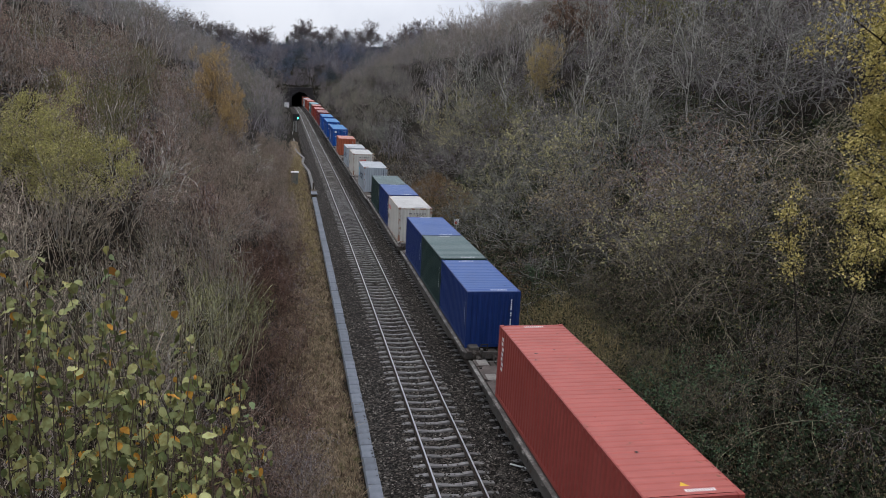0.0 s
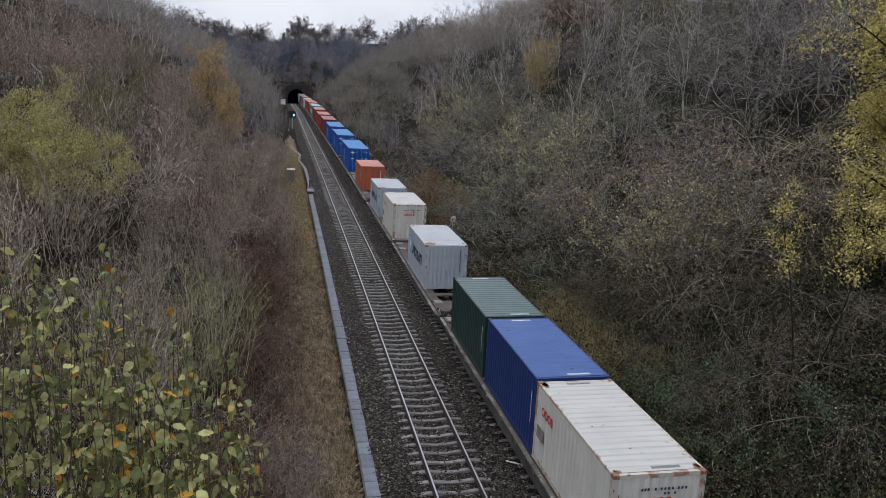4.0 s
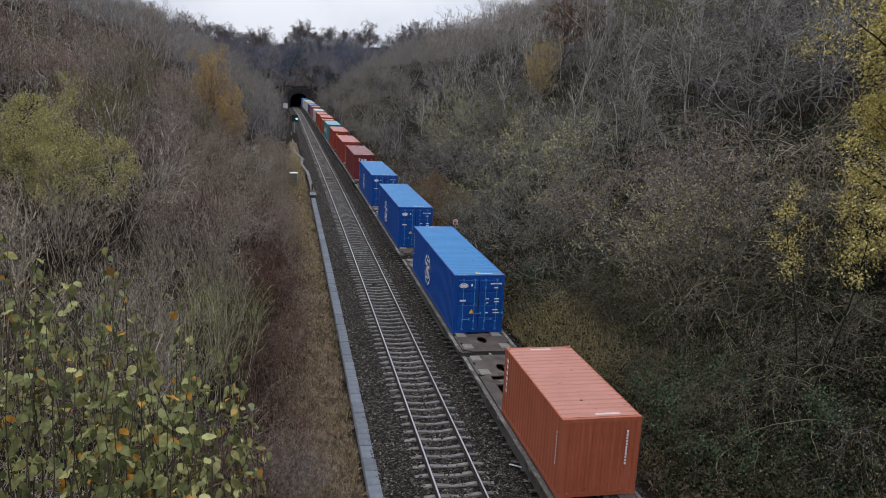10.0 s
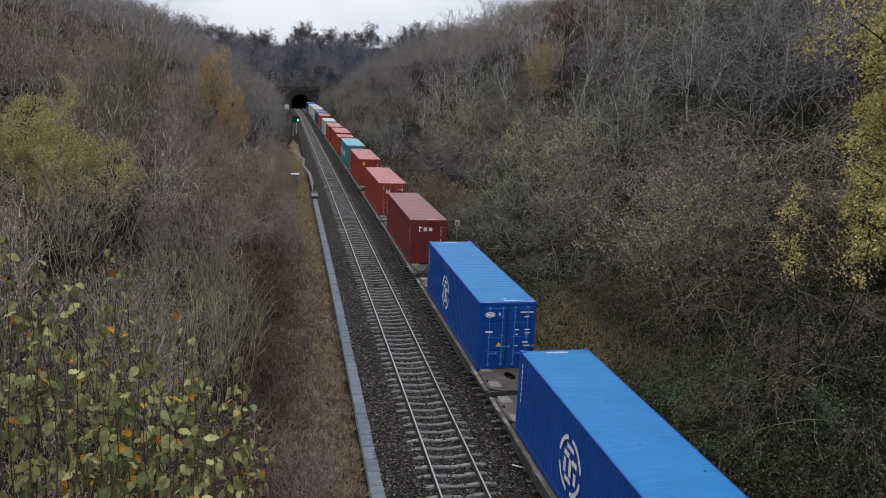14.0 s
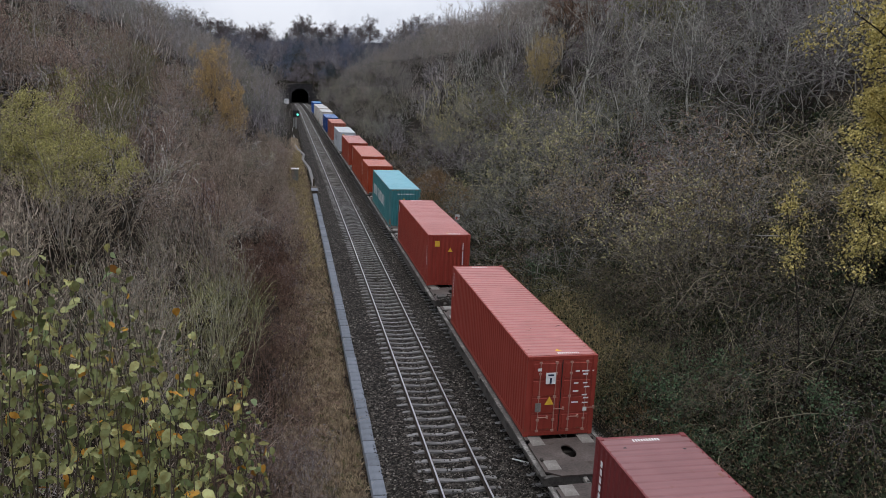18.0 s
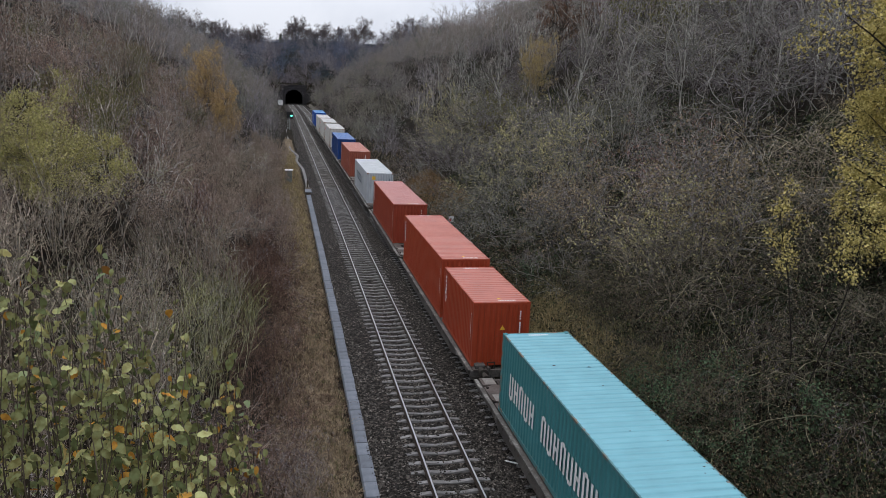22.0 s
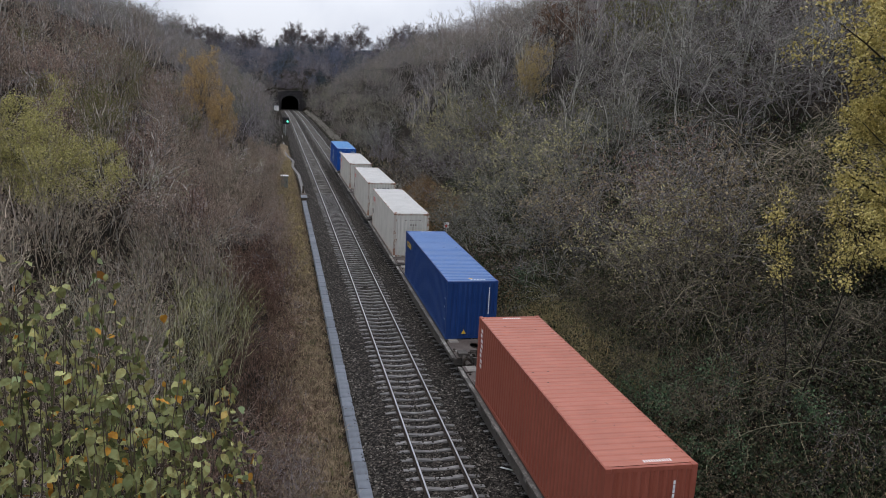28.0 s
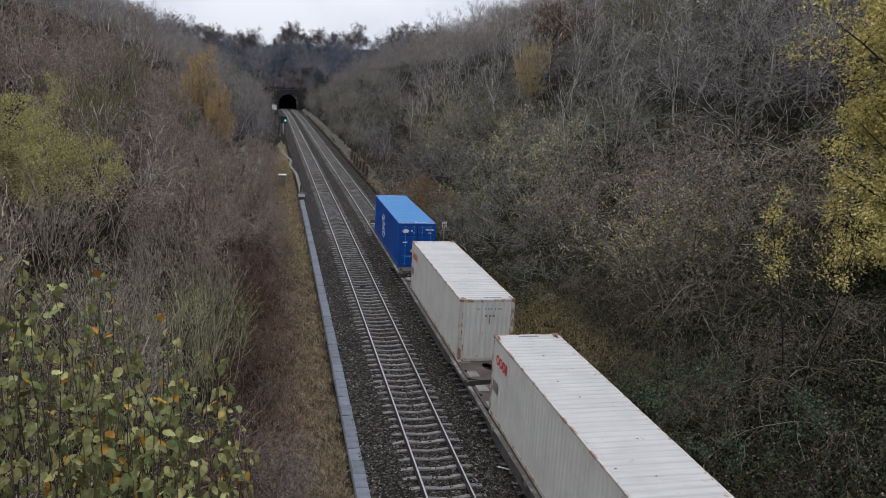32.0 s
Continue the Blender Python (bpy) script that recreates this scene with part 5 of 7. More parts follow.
class Segs:
    """Branch pieces: start, end, radii."""
    def __init__(self):
        self.p, self.q, self.a, self.b = [], [], [], []

    def add(self, p, q, a, b):
        self.p.append(tuple(p)), self.q.append(tuple(q)), self.a.append(a), self.b.append(b)

    def flats(self, k=1.0):
        """Fine twigs: one slim tapering sliver each."""
        P, Q, A = np.array(self.p), np.array(self.q), np.array(self.a)[:, None] * k
        d = Q - P
        s = np.cross(d, np.random.default_rng(len(P)).normal(0, 1, d.shape))
        s *= A / (np.linalg.norm(s, axis=1)[:, None] + 1e-9)
        return np.stack([P - s, P + s, Q], 1).reshape(-1, 3), np.arange(3 * len(P)).reshape(-1, 3)

    def tubes(self, n=4, tip=False):
        P, Q = np.array(self.p), np.array(self.q)
        A, B = np.array(self.a)[:, None], np.array(self.b)[:, None]
        d = Q - P
        d /= np.linalg.norm(d, axis=1)[:, None] + 1e-9
        ref = np.where(np.abs(d[:, 2:3]) > 0.9, np.array([[1.0, 0, 0]]), np.array([[0, 0, 1.0]]))
        s = np.cross(d, ref)
        s /= np.linalg.norm(s, axis=1)[:, None] + 1e-9
        u = np.cross(s, d)
        ang = 2 * np.pi * np.arange(n) / n
        ring = [s * math.cos(a) + u * math.sin(a) for a in ang]
        m = len(P)
        if tip:
            v = np.stack([P + r * A for r in ring] + [Q], 1).reshape(-1, 3)
            k = n + 1
            f = [(j, (j + 1) % n, n) for j in range(n)]
        else:
            v = np.stack([P + r * A for r in ring] + [Q + r * B for r in ring], 1).reshape(-1, 3)
            k = 2 * n
            f = sum([[(j, (j + 1) % n, n + (j + 1) % n), (j, n + (j + 1) % n, n + j)] for j in range(n)], [])
        f = (np.arange(m)[:, None, None] * k + np.array(f)[None]).reshape(-1, 3)
        return v, f


def leaves_at(points, seed, size, n, jitter=0.12, droop=0.3):
    """Small folded leaves (two triangles with a crease) round the given points."""
    g = np.random.default_rng(seed)
    pts = np.array([tuple(p) for p, _ in points])
    c = pts[g.integers(0, len(pts), n)] + g.normal(0, jitter, (n, 3))
    return leaf_mesh(c, g, size, droop)


def leaf_mesh(c, g, size, droop=0.3):
    n = len(c)
    d = g.normal(0, 1, (n, 3))
    d[:, 2] -= droop
    d /= np.linalg.norm(d, axis=1)[:, None]
    s = np.cross(d, g.normal(0, 1, (n, 3)))
    s /= np.linalg.norm(s, axis=1)[:, None]
    u = np.cross(d, s)
    ln = (size * g.uniform(0.6, 1.3, n))[:, None]
    a, b = c - d * ln * 0.5, c + d * ln * 0.5
    l, r = c + s * ln * 0.34 + u * ln * 0.1, c - s * ln * 0.34 + u * ln * 0.1
    v = np.stack([a, r, b, l], 1).reshape(-1, 3)
    f = (np.arange(n)[:, None, None] * 4 + np.array([(0, 1, 2), (0, 2, 3)])[None]).reshape(-1, 3)
    return v, f


def tangle(seed, height, width, n, up=0.4, ln=(0.35, 1.0), r=0.011, stems=6, lift=0.12, limb=0.01, sides=0):
    """A bush as a dome of crossing twigs on a few thin stems; the outline is uneven."""
    g = random.Random(seed)
    wood, fine, tips = Segs(), Segs(), []
    ph = [g.uniform(0, 6.283) for _ in range(6)]

    def reach(a, b):
        return 1 + 0.22 * math.sin(2 * a + ph[0]) + 0.16 * math.sin(3 * a + ph[1] + 2 * b) + 0.12 * math.sin(5 * a + ph[2]) + 0.14 * math.sin(4 * b + ph[3] + a)

    def spot(k):
        a, s = g.uniform(0, 6.283), g.uniform(0.0, 1.0)
        b = math.asin(s)
        q = reach(a, b) * k
        return Vector((width * 0.5 * q * math.cos(b) * math.cos(a), width * 0.5 * q * math.cos(b) * math.sin(a), height * (lift + (1 - lift) * q * s * 0.85)))

    for _ in range(stems):
        p, e = Vector((g.uniform(-0.25, 0.25), g.uniform(-0.25, 0.25), -0.4)), spot(0.95)
        for i in range(5):
            q = Vector((0, 0, 0)).lerp(e, (i + 1) / 5) + Vector((g.gauss(0, 0.1), g.gauss(0, 0.1), height * 0.1 * math.sin((i + 1) / 5 * 3.1)))
            rad = 0.012 + 0.003 * height
            wood.add(p, q, max(rad * (1 - i * 0.17), limb), max(rad * (0.83 - i * 0.17), limb))
            if i > 0:
                for _k in range(sides):
                    m, w = p.lerp(q, g.random()), (q - p).normalized()
                    w = (w * 0.5 + Vector((g.gauss(0, 0.6), g.gauss(0, 0.6), up * 0.6 + g.gauss(0.1, 0.3)))).normalized()
                    step = 0.17 * height * g.uniform(0.5, 1.2)
                    for s_ in range(3):
                        m2 = m + w * step * (1 - 0.2 * s_)
                        wood.add(m, m2, limb * (1.1 - 0.2 * s_), limb * (0.9 - 0.25 * s_))
                        if s_ and g.random() < 0.8:
                            w2 = (w + Vector((g.gauss(0, 0.7), g.gauss(0, 0.7), g.gauss(0.2, 0.4)))).normalized()
                            wood.add(m, m + w2 * step * 0.7, limb * 0.8, limb * 0.3)
                        m = m2
                        w = (w + Vector((g.gauss(0, 0.3), g.gauss(0, 0.3), 0.12 + g.gauss(0, 0.2)))).normalized()
            p = q
    for _ in range(n):
        p = spot(0.35 + 0.65 * g.random() ** 0.6)
        out = Vector((p.x / width, p.y / width, 0.2 + up)).normalized()
        d = (out * 0.55 + Vector((g.gauss(0, 0.55), g.gauss(0, 0.55), up + g.gauss(0, 0.45)))).normalized()
        k = g.uniform(*ln)
        q = p + d * k * 0.5
        d2 = (d + Vector((g.gauss(0, 0.3), g.gauss(0, 0.3), 0.15 + g.gauss(0, 0.25)))).normalized()
        t = q + d2 * k * 0.6
        fine.add(p, q, r * g.uniform(0.7, 1.5), 0)
        fine.add(p.lerp(q, 0.85), t, r * g.uniform(0.5, 0.9), 0)
        tips.append((q.lerp(t, g.random()), d2))
    return wood, fine, tips


def sprout(seed, height, stems=1, splay=0.12, kids=(9, 6, 5), ratio=(0.5, 0.5, 0.5), r0=0.09, least=0.006, wander=0.1, rise=0.1, angle=0.8, foot=0.0, bare=0.25, sag=0.0, solid=1, steps=(6, 4, 3, 2, 1)):
    """A bare plant whose branches fork again and again; every piece hangs on the one before."""
    g = random.Random(seed)
    wood, fine, tips = Segs(), Segs(), []

    def run(p, d, ln, r, lev):
        n = steps[lev]
        pts, dirs = [p.copy()], [d.copy()]
        for i in range(n):
            k = wander * (1.0 + 0.5 * lev)
            d = (d + Vector((g.gauss(0, k), g.gauss(0, k), rise * (0.5 if lev == 0 else 1.0) - sag * (i + 1) / n + g.gauss(0, k * 0.6)))).normalized()
            q = p + d * (ln / n)
            a, b = r * (1 - 0.7 * i / n), r * (1 - 0.7 * (i + 1) / n)
            if lev <= solid:
                wood.add(p, q, max(a, least * 1.3), max(b, least * 1.1))
            else:
                fine.add(p, q, max(a, least) * (1.0 if lev < len(kids) else 0.75), 0)
            p = q
            pts.append(p.copy())
            dirs.append(d.copy())
        if lev >= len(kids) - 1:
            tips.append((p, d))
            tips.append((pts[len(pts) // 2], d))
        if lev >= len(kids):
            return
        m = kids[lev]
        b0 = bare if lev == 0 else 0.2
        turn = g.uniform(0, 6.283)
        for k in range(m):
            t = b0 + (1 - b0) * (k + g.random()) / m
            x = min(t * n, n - 1e-3)
            i = int(x)
            at = pts[i].lerp(pts[i + 1], x - i)
            ax = dirs[i + 1]
            side = ax.orthogonal().normalized()
            side.rotate(Matrix.Rotation(turn + 2.4 * k + g.uniform(-0.5, 0.5), 3, ax))
            w = angle * g.uniform(0.6, 1.3)
            e = (ax * math.cos(w) + side * math.sin(w)).normalized()
            run(at, e, ln * ratio[lev] * (1.25 - 0.65 * t) * g.uniform(0.65, 1.2), r * (1 - 0.7 * t) * 0.6, lev + 1)

    for _ in range(stems):
        a = g.uniform(0, 6.283)
        o = foot * g.random() ** 0.5
        p = Vector((o * math.cos(a), o * math.sin(a), -0.3))
        w = splay * g.uniform(0.4, 1.4)
        if stems > 1:
            wood.add((0, 0, -0.5), p + Vector((0, 0, 0.04)), r0, r0)
        run(p, Vector((math.cos(a) * w, math.sin(a) * w, 1)).normalized(), height * g.uniform(0.7, 1.05), r0, 0)
    return wood, fine, tips


TREE_MESHES = {}


def tree_kind(key, made, seed, leaf_n=0, leaf_size=0.09, slim=True):
    wood, fine, tips = made
    out = [raw_mesh("trunk", *wood.tubes(3), B_GREY), raw_mesh("crown", *fine.flats(1.4 if slim else 1.0), B_TWIG)]
    out.append(raw_mesh("leaves", *leaves_at(tips, seed, leaf_size, leaf_n), L_OLIVE) if leaf_n else None)
    TREE_MESHES[key] = out


# bushes: fine cones for those close by, slivers for those further off
for k_, sd in enumerate((101, 102, 103)):
    tree_kind("tangle_n%d" % k_, sprout(sd, 4.2, 7, 0.55, (6, 5, 2), (0.6, 0.55, 0.5), 0.024, 0.0066, 0.22, 0.06, 0.95, 0.7, 0.2, 0.3), sd, 520, 0.06)
    tree_kind("tangle_m%d" % k_, sprout(sd, 4.2, 6, 0.5, (6, 5, 3), (0.6, 0.55, 0.55), 0.03, 0.0125, 0.2, 0.06, 0.9, 0.6, 0.2, 0.22), sd, 420, 0.085, slim=False)
    tree_kind("whips_n%d" % k_, sprout(sd + 20, 4.0, 12, 0.2, (6, 4, 1), (0.42, 0.55, 0.5), 0.019, 0.0062, 0.1, 0.1, 0.6, 0.9, 0.25), sd, 620, 0.06)
    tree_kind("whips_m%d" % k_, sprout(sd + 20, 4.0, 10, 0.2, (6, 4, 2), (0.42, 0.55, 0.5), 0.024, 0.0125, 0.09, 0.1, 0.6, 0.9, 0.25), sd, 2000, 0.085, slim=False)
    tree_kind("pole_n%d" % k_, sprout(sd + 60, 5.0, 5, 0.22, (6, 4, 3), (0.5, 0.5, 0.5), 0.03, 0.0085, 0.1, 0.1, 0.75, 0.5, 0.3), sd, 160, 0.06)
    tree_kind("arch%d" % k_, sprout(sd + 40, 4.4, 12, 0.9, (6, 3), (0.5, 0.5), 0.013, 0.006, 0.16, 0.0, 0.8, 1.0, 0.15, 0.42, steps=(8, 5, 3)), sd, 300, 0.075)
    tree_kind("bough%d" % k_, sprout(sd + 80, 6.2, 5, 1.0, (6, 4, 2), (0.5, 0.5, 0.5), 0.036, 0.0075, 0.2, 0.0, 0.8, 0.6, 0.15, 0.3, steps=(9, 6, 4, 2)), sd, 160, 0.07)
    tree_kind("poles_m%d" % k_, sprout(sd + 90, 7.5, 3, 0.16, (8, 5, 3), (0.4, 0.5, 0.5), 0.05, 0.013, 0.13, 0.08, 0.85, 1.2, 0.28), sd, 0, slim=False)
    tree_kind("leafy%d" % k_, sprout(sd + 70, 5.2, 8, 0.5, (6, 5, 3), (0.55, 0.55, 0.5), 0.03, 0.011, 0.18, 0.06, 0.85, 0.7, 0.2, 0.12), sd, 2000, 0.115, slim=False)
tree_kind("clump", sprout(19, 1.5, 9, 0.7, (5, 4), (0.5, 0.5), 0.012, 0.005, 0.2, 0.05, 0.9, 0.4, 0.1, 0.1), 19, 1100, 0.085)
tree_kind("ash0", sprout(1, 9.0, 1, 0.1, (9, 6, 5, 2), (0.55, 0.5, 0.5, 0.5), 0.1, 0.016, 0.09, 0.12, 0.7), 1, slim=False)
tree_kind("ash1", sprout(2, 8.0, 2, 0.25, (7, 6, 4, 2), (0.55, 0.5, 0.5, 0.5), 0.08, 0.016, 0.09, 0.12, 0.65, 0.3), 2, slim=False)
tree_kind("ash2", sprout(12, 8.5, 1, 0.1, (11, 6, 5, 2), (0.5, 0.5, 0.5, 0.5), 0.09, 0.016, 0.12, 0.08, 0.85), 12, slim=False)
tree_kind("ash3", sprout(15, 7.5, 3, 0.3, (6, 5, 4, 2), (0.55, 0.5, 0.5, 0.5), 0.07, 0.016, 0.1, 0.1, 0.7, 0.5), 15, slim=False)
made = sprout(8, 6.4, 9, 0.34, (7, 6, 5), (0.5, 0.5, 0.5), 0.04, 0.008, 0.12, 0.08, 0.7, 0.9)
tree_kind("willow", (made[0], made[1], [t for t in made[2] if t[0].z > 1.7 + 0.9 * abs(math.sin(2.3 * t[0].x + 1.7 * t[0].y))]), 8, 34000, 0.075)
tree_kind("oak", sprout(11, 9.0, 1, 0.06, (12, 7, 5), (0.62, 0.5, 0.5), 0.22, 0.02, 0.14, 0.06, 0.9, 0, 0.22), 11, 5200, 0.14, slim=False)
tree_kind("birch", sprout(9, 9.0, 3, 0.2, (10, 7, 5), (0.42, 0.5, 0.5), 0.06, 0.014, 0.08, 0.12, 0.6, 0.5), 9, 15000, 0.1)
tree_kind("maple", sprout(10, 13.0, 3, 0.1, (18, 8, 5), (0.25, 0.5, 0.5), 0.11, 0.009, 0.07, 0.02, 1.0, 0.4, 0.1, 0.06), 10, 88000, 0.09)
tree_kind("sapling", sprout(14, 8.2, 2, 0.08, (8, 5, 3), (0.17, 0.5, 0.5), 0.04, 0.008, 0.06, 0.05, 0.9, 0.3, 0.62), 14, 2000, 0.1)


def plant(name, key, x, y, scale, turn, label, category, bark_m, twig_m, leaf_m=None, lean=0.0, group="", squash=1.0):
    ob = thing(name, label, category, group)
    z = ground_at(x, y)
    ob.matrix_basis = pose(x, y, z - 0.05, ry=lean, rz=turn)
    ob.scale = (scale, scale, scale * squash)
    w, c, l = TREE_MESHES[key]
    part("trunk", w, bark_m, ob)
    part("crown", c, twig_m, ob)
    if l and leaf_m:
        part("leaves", l, leaf_m, ob)
    return ob


NEAR = []
# single trees that stand out
plant("willow_tree", "willow", -13.9, 30.6, 0.8, 40, "yellow-green leafy willow among bare bushes", "tree", B_GREY, B_TWIG, L_WILLOW)
plant("birch_tree", "birch", -13.8, 84.0, 0.88, 0, "amber-leaved birch on the cutting side", "tree", B_GREY, B_RUST, L_AMBER)
plant("birch_tree", "birch", -11.6, 81.0, 0.7, 120, "amber-leaved birch on the cutting side", "tree", B_GREY, B_RUST, L_AMBER)
plant("maple_tree", "maple", 15.65, 20.8, 1.12, 75, "tall yellow-leaved maple on the cutting side", "tree", B_DARK, B_DARK, L_YELLOW)
plant("maple_tree", "maple", 17.1, 22.3, 1.36, 200, "tall yellow-leaved maple on the cutting side", "tree", B_DARK, B_DARK, L_YELLOW)
plant("maple_tree", "sapling", 10.6, 20.3, 0.86, 20, "young yellow-leaved maple on the cutting side", "tree", B_DARK, B_DARK, L_YELLOW)
plant("field_maple", "birch", 18.8, 75.5, 0.7, 30, "small tan-leaved tree high on the slope", "tree", B_GREY, B_TWIG, L_TAN)
for i, (x, y, k, l_, word) in enumerate((
        (14.2, 52.0, 1.05, L_SHRUB, "olive-yellow"), (13.4, 49.5, 0.8, L_SHRUB, "olive-yellow"), (11.1, 41.0, 0.85, L_STRAW, "tan"), (12.6, 43.4, 0.7, L_STRAW, "tan"),
        (15.4, 39.2, 1.0, L_ROSE, "pinkish brown"), (12.8, 36.3, 0.95, L_STRAW, "tan"), (12.3, 31.3, 0.85, L_SHRUB, "olive-yellow"),
        (13.3, 29.8, 0.95, L_STRAW, "tan"), (14.2, 33.0, 1.0, L_STRAW, "tan"), (11.7, 32.1, 0.75, L_SHRUB, "olive-yellow"), 
        (15.2, 91.9, 1.1, L_SHRUB, "olive-yellow"), (12.2, 84.7, 0.9, L_SHRUB, "olive-yellow"), (15.3, 74.1, 1.1, L_OLIVE, "dull olive"), (13.2, 64.0, 0.9, L_SHRUB, "olive-yellow"),
        (16.8, 63.0, 1.0, L_OLIVE, "dull olive"), (26.0, 65.9, 1.4, L_OLIVE, "dull olive"), (27.6, 61.0, 1.3, L_OLIVE, "dull olive"), (10.2, 57.0, 0.7, L_SHRUB, "olive-yellow"))):
    NEAR.append((x, y))
    plant("leafy_shrub", "leafy%d" % (i % 3), x, y, k * 1.15, i * 77, "shrub with sparse %s leaves on the slope" % word, "bush", B_SLOPE, B_DUSK, l_, group="leafy shrubs of the slope")
for i, (x, y, k) in enumerate(((8.9, 23.6, 1.25), (9.6, 24.8, 1.35), (8.6, 25.4, 1.1), (10.4, 23.0, 1.1), (11.4, 18.8, 1.1), (8.4, 21.4, 1.0), (9.4, 19.6, 1.0), (9.3, 41.5, 1.3))):
    plant("evergreen_bush", "clump", x, y, k, i * 80, "low dark green evergreen bush among the brambles", "bush", B_BRAMBLE, B_BRAMBLE, L_GREEN, group="evergreen bushes of the slope")
plant("oak_tree", "oak", 24.4, 84.0, 1.0, 70, "dark-limbed oak holding rusty brown leaves", "tree", B_DARK, B_DARK, L_OAK)
for i, (x, y, k) in enumerate(((16.6, 55.5, 0.95), (15.8, 47.8, 0.9), (20.1, 61.1, 1.0), (17.6, 50.0, 0.8), (20.5, 46.0, 0.85), (23.0, 52.0, 0.95))):
    plant("pole_tree", "poles_m%d" % (i % 3), x, y, k, i * 65, "slender many-stemmed pale grey tree on the slope", "tree", B_PALE, B_GREY, group="bare trees of the cutting")
for i, (x, y, k) in enumerate(((21.6, 39.6, 0.85), (23.2, 37.6, 0.8), (24.3, 53.6, 0.85), (25.6, 49.0, 0.8))):
    plant("bare_tree", "ash%d" % (2 - i % 2), x, y, k, 40 + i * 95, "wide-branching pale grey tree high on the slope", "tree", B_PALE, B_PALE, group="bare trees of the cutting")
for i, (x, y, k) in enumerate(((-11.8, 57.5, 0.62), (-9.6, 63.6, 0.55), (-10.8, 60.5, 0.6), (-13.2, 56.0, 0.6))):
    plant("pole_tree", "poles_m%d" % (i % 3), x, y, k, i * 50, "slender many-stemmed pale tree among the bushes", "tree", B_TAN, B_TAN, group="bare trees of the cutting")

veg = random.Random(11)


def blocked(x, y):
    u = x - bend(y)
    return (-5.0 < u < 6.9 and y < TUNNEL_Y + 3) or (6 < u < 9.4 and 29 < y < 38) or (6 < u < 7.7 and 95 < y < 320) or (y > 300 and y < TUNNEL_Y and abs(x - TUNNEL_X) < 7.6) or (y < 9 and abs(x + 5.3) < 6)



def scatter(n, xr, yr, gap, tries=6):
    out = []
    for _ in range(n * tries):
        if len(out) >= n:
            break
        y = yr[0] + (yr[1] - yr[0]) * veg.random() ** 1.3
        x = bend(y) + veg.uniform(*xr)
        if blocked(x, y) or any((x - a) ** 2 + (y - b) ** 2 < gap * gap for a, b in NEAR):
            continue
        out.append((x, y))
        NEAR.append((x, y))
    return out


PALETTE = ((B_GREY, B_TWIG), (B_GREY, B_PURPLE), (B_TWIG, B_TWIG), (B_GREY, B_OLIVE))


def bush(kind, x, y, scale, label, b_, t_, l_, name="", lean=0.0, squash=1.0):
    name = name or ("whip_bush" if kind == "whips" else "bramble_thicket" if kind == "arch" else "thorn_bush")
    far = "n" if math.hypot(x + 5.3, y) < 36 else "m"
    key = "%s%d" % (kind, veg.randrange(3)) if kind == "arch" else "%s_%s%d" % (kind, far, veg.randrange(3))
    return plant(name, key, x, y, scale, veg.uniform(0, 360), label, "bush", b_, t_, l_, lean=lean, group="bushes of the cutting", squash=squash)


for x, y, k in ((-8.3, 30.6, 0.85), (-7.5, 28.4, 0.75), (-8.8, 27.2, 0.85), (-7.3, 32.2, 0.7), (-8.0, 25.6, 0.7)):
    NEAR.append((x, y))
    bush("whips", x, y, k, "olive-green bush of upright whips", B_OLIVE, B_MOSS, L_OLIVE, "green_whip_bush")
# one side: russet bushes next to the line, whips and thickets behind
for x, y in scatter(50, (-7.6, -5.1), (15, 50), 1.1):
    bush(veg.choice(("whips", "tangle")), x, y, veg.uniform(0.4, 0.64), "low dark russet bush of bare whips beside the line", B_RUST, veg.choice((B_RUST, B_RUST, B_PURPLE)), L_RUSSET, "russet_bush")
for x, y in scatter(44, (-8.4, -5.3), (47, 115), 1.3):
    bush("whips", x, y, veg.uniform(0.45, 0.7), "low fawn bush of upright whips with withered leaves", veg.choice((B_TWIG, B_TAN)), veg.choice((B_TWIG, B_PURPLE)), veg.choice((L_FAWN, L_FAWN, L_ROSE)))
for x, y in scatter(26, (-12.2, -8.2), (46, 68), 1.1, 12):
    bush("whips", x, y, veg.uniform(0.6, 0.85), "fawn bush of upright whips with withered leaves", veg.choice((B_TWIG, B_TAN)), B_TWIG, veg.choice((L_FAWN, L_FAWN, L_ROSE)))
for x, y in scatter(30, (-8.2, -5.05), (9.2, 22), 0.8):
    bush(veg.choice(("whips", "tangle")), x, y, veg.uniform(0.42, 0.62), "low russet bush of bare whips beside the line", veg.choice((B_RUST, B_TWIG)), veg.choice((B_RUST, B_TWIG, B_PURPLE)), veg.choice((L_RUSSET, L_FAWN)), "russet_bush")
for x, y in scatter(9, (-8.6, -6.6), (19, 30), 1.2):
    bush("whips", x, y, veg.uniform(0.6, 0.8), "olive-green bush of upright whips", B_OLIVE, B_MOSS, L_FAWN, "green_whip_bush")
for x, y in scatter(46, (-11, -6.2), (11, 36), 1.3):
    bush(veg.choice(("whips", "whips", "whips", "tangle") if x < -8 else ("whips",)), x, y, veg.uniform(0.65, 0.95), "grey-brown bush of forking whips beside the line", veg.choice((B_TWIG, B_GREY, B_GREY)), veg.choice((B_TWIG, B_TWIG, B_OLIVE)), L_FAWN)
for x, y in scatter(18, (-16, -9), (16, 28), 0.9):
    bush("whips", x, y, veg.uniform(0.55, 0.85), "grey-brown bush of forking whips under the willow", veg.choice((B_TWIG, B_GREY)), veg.choice((B_TWIG, B_OLIVE)), L_FAWN)
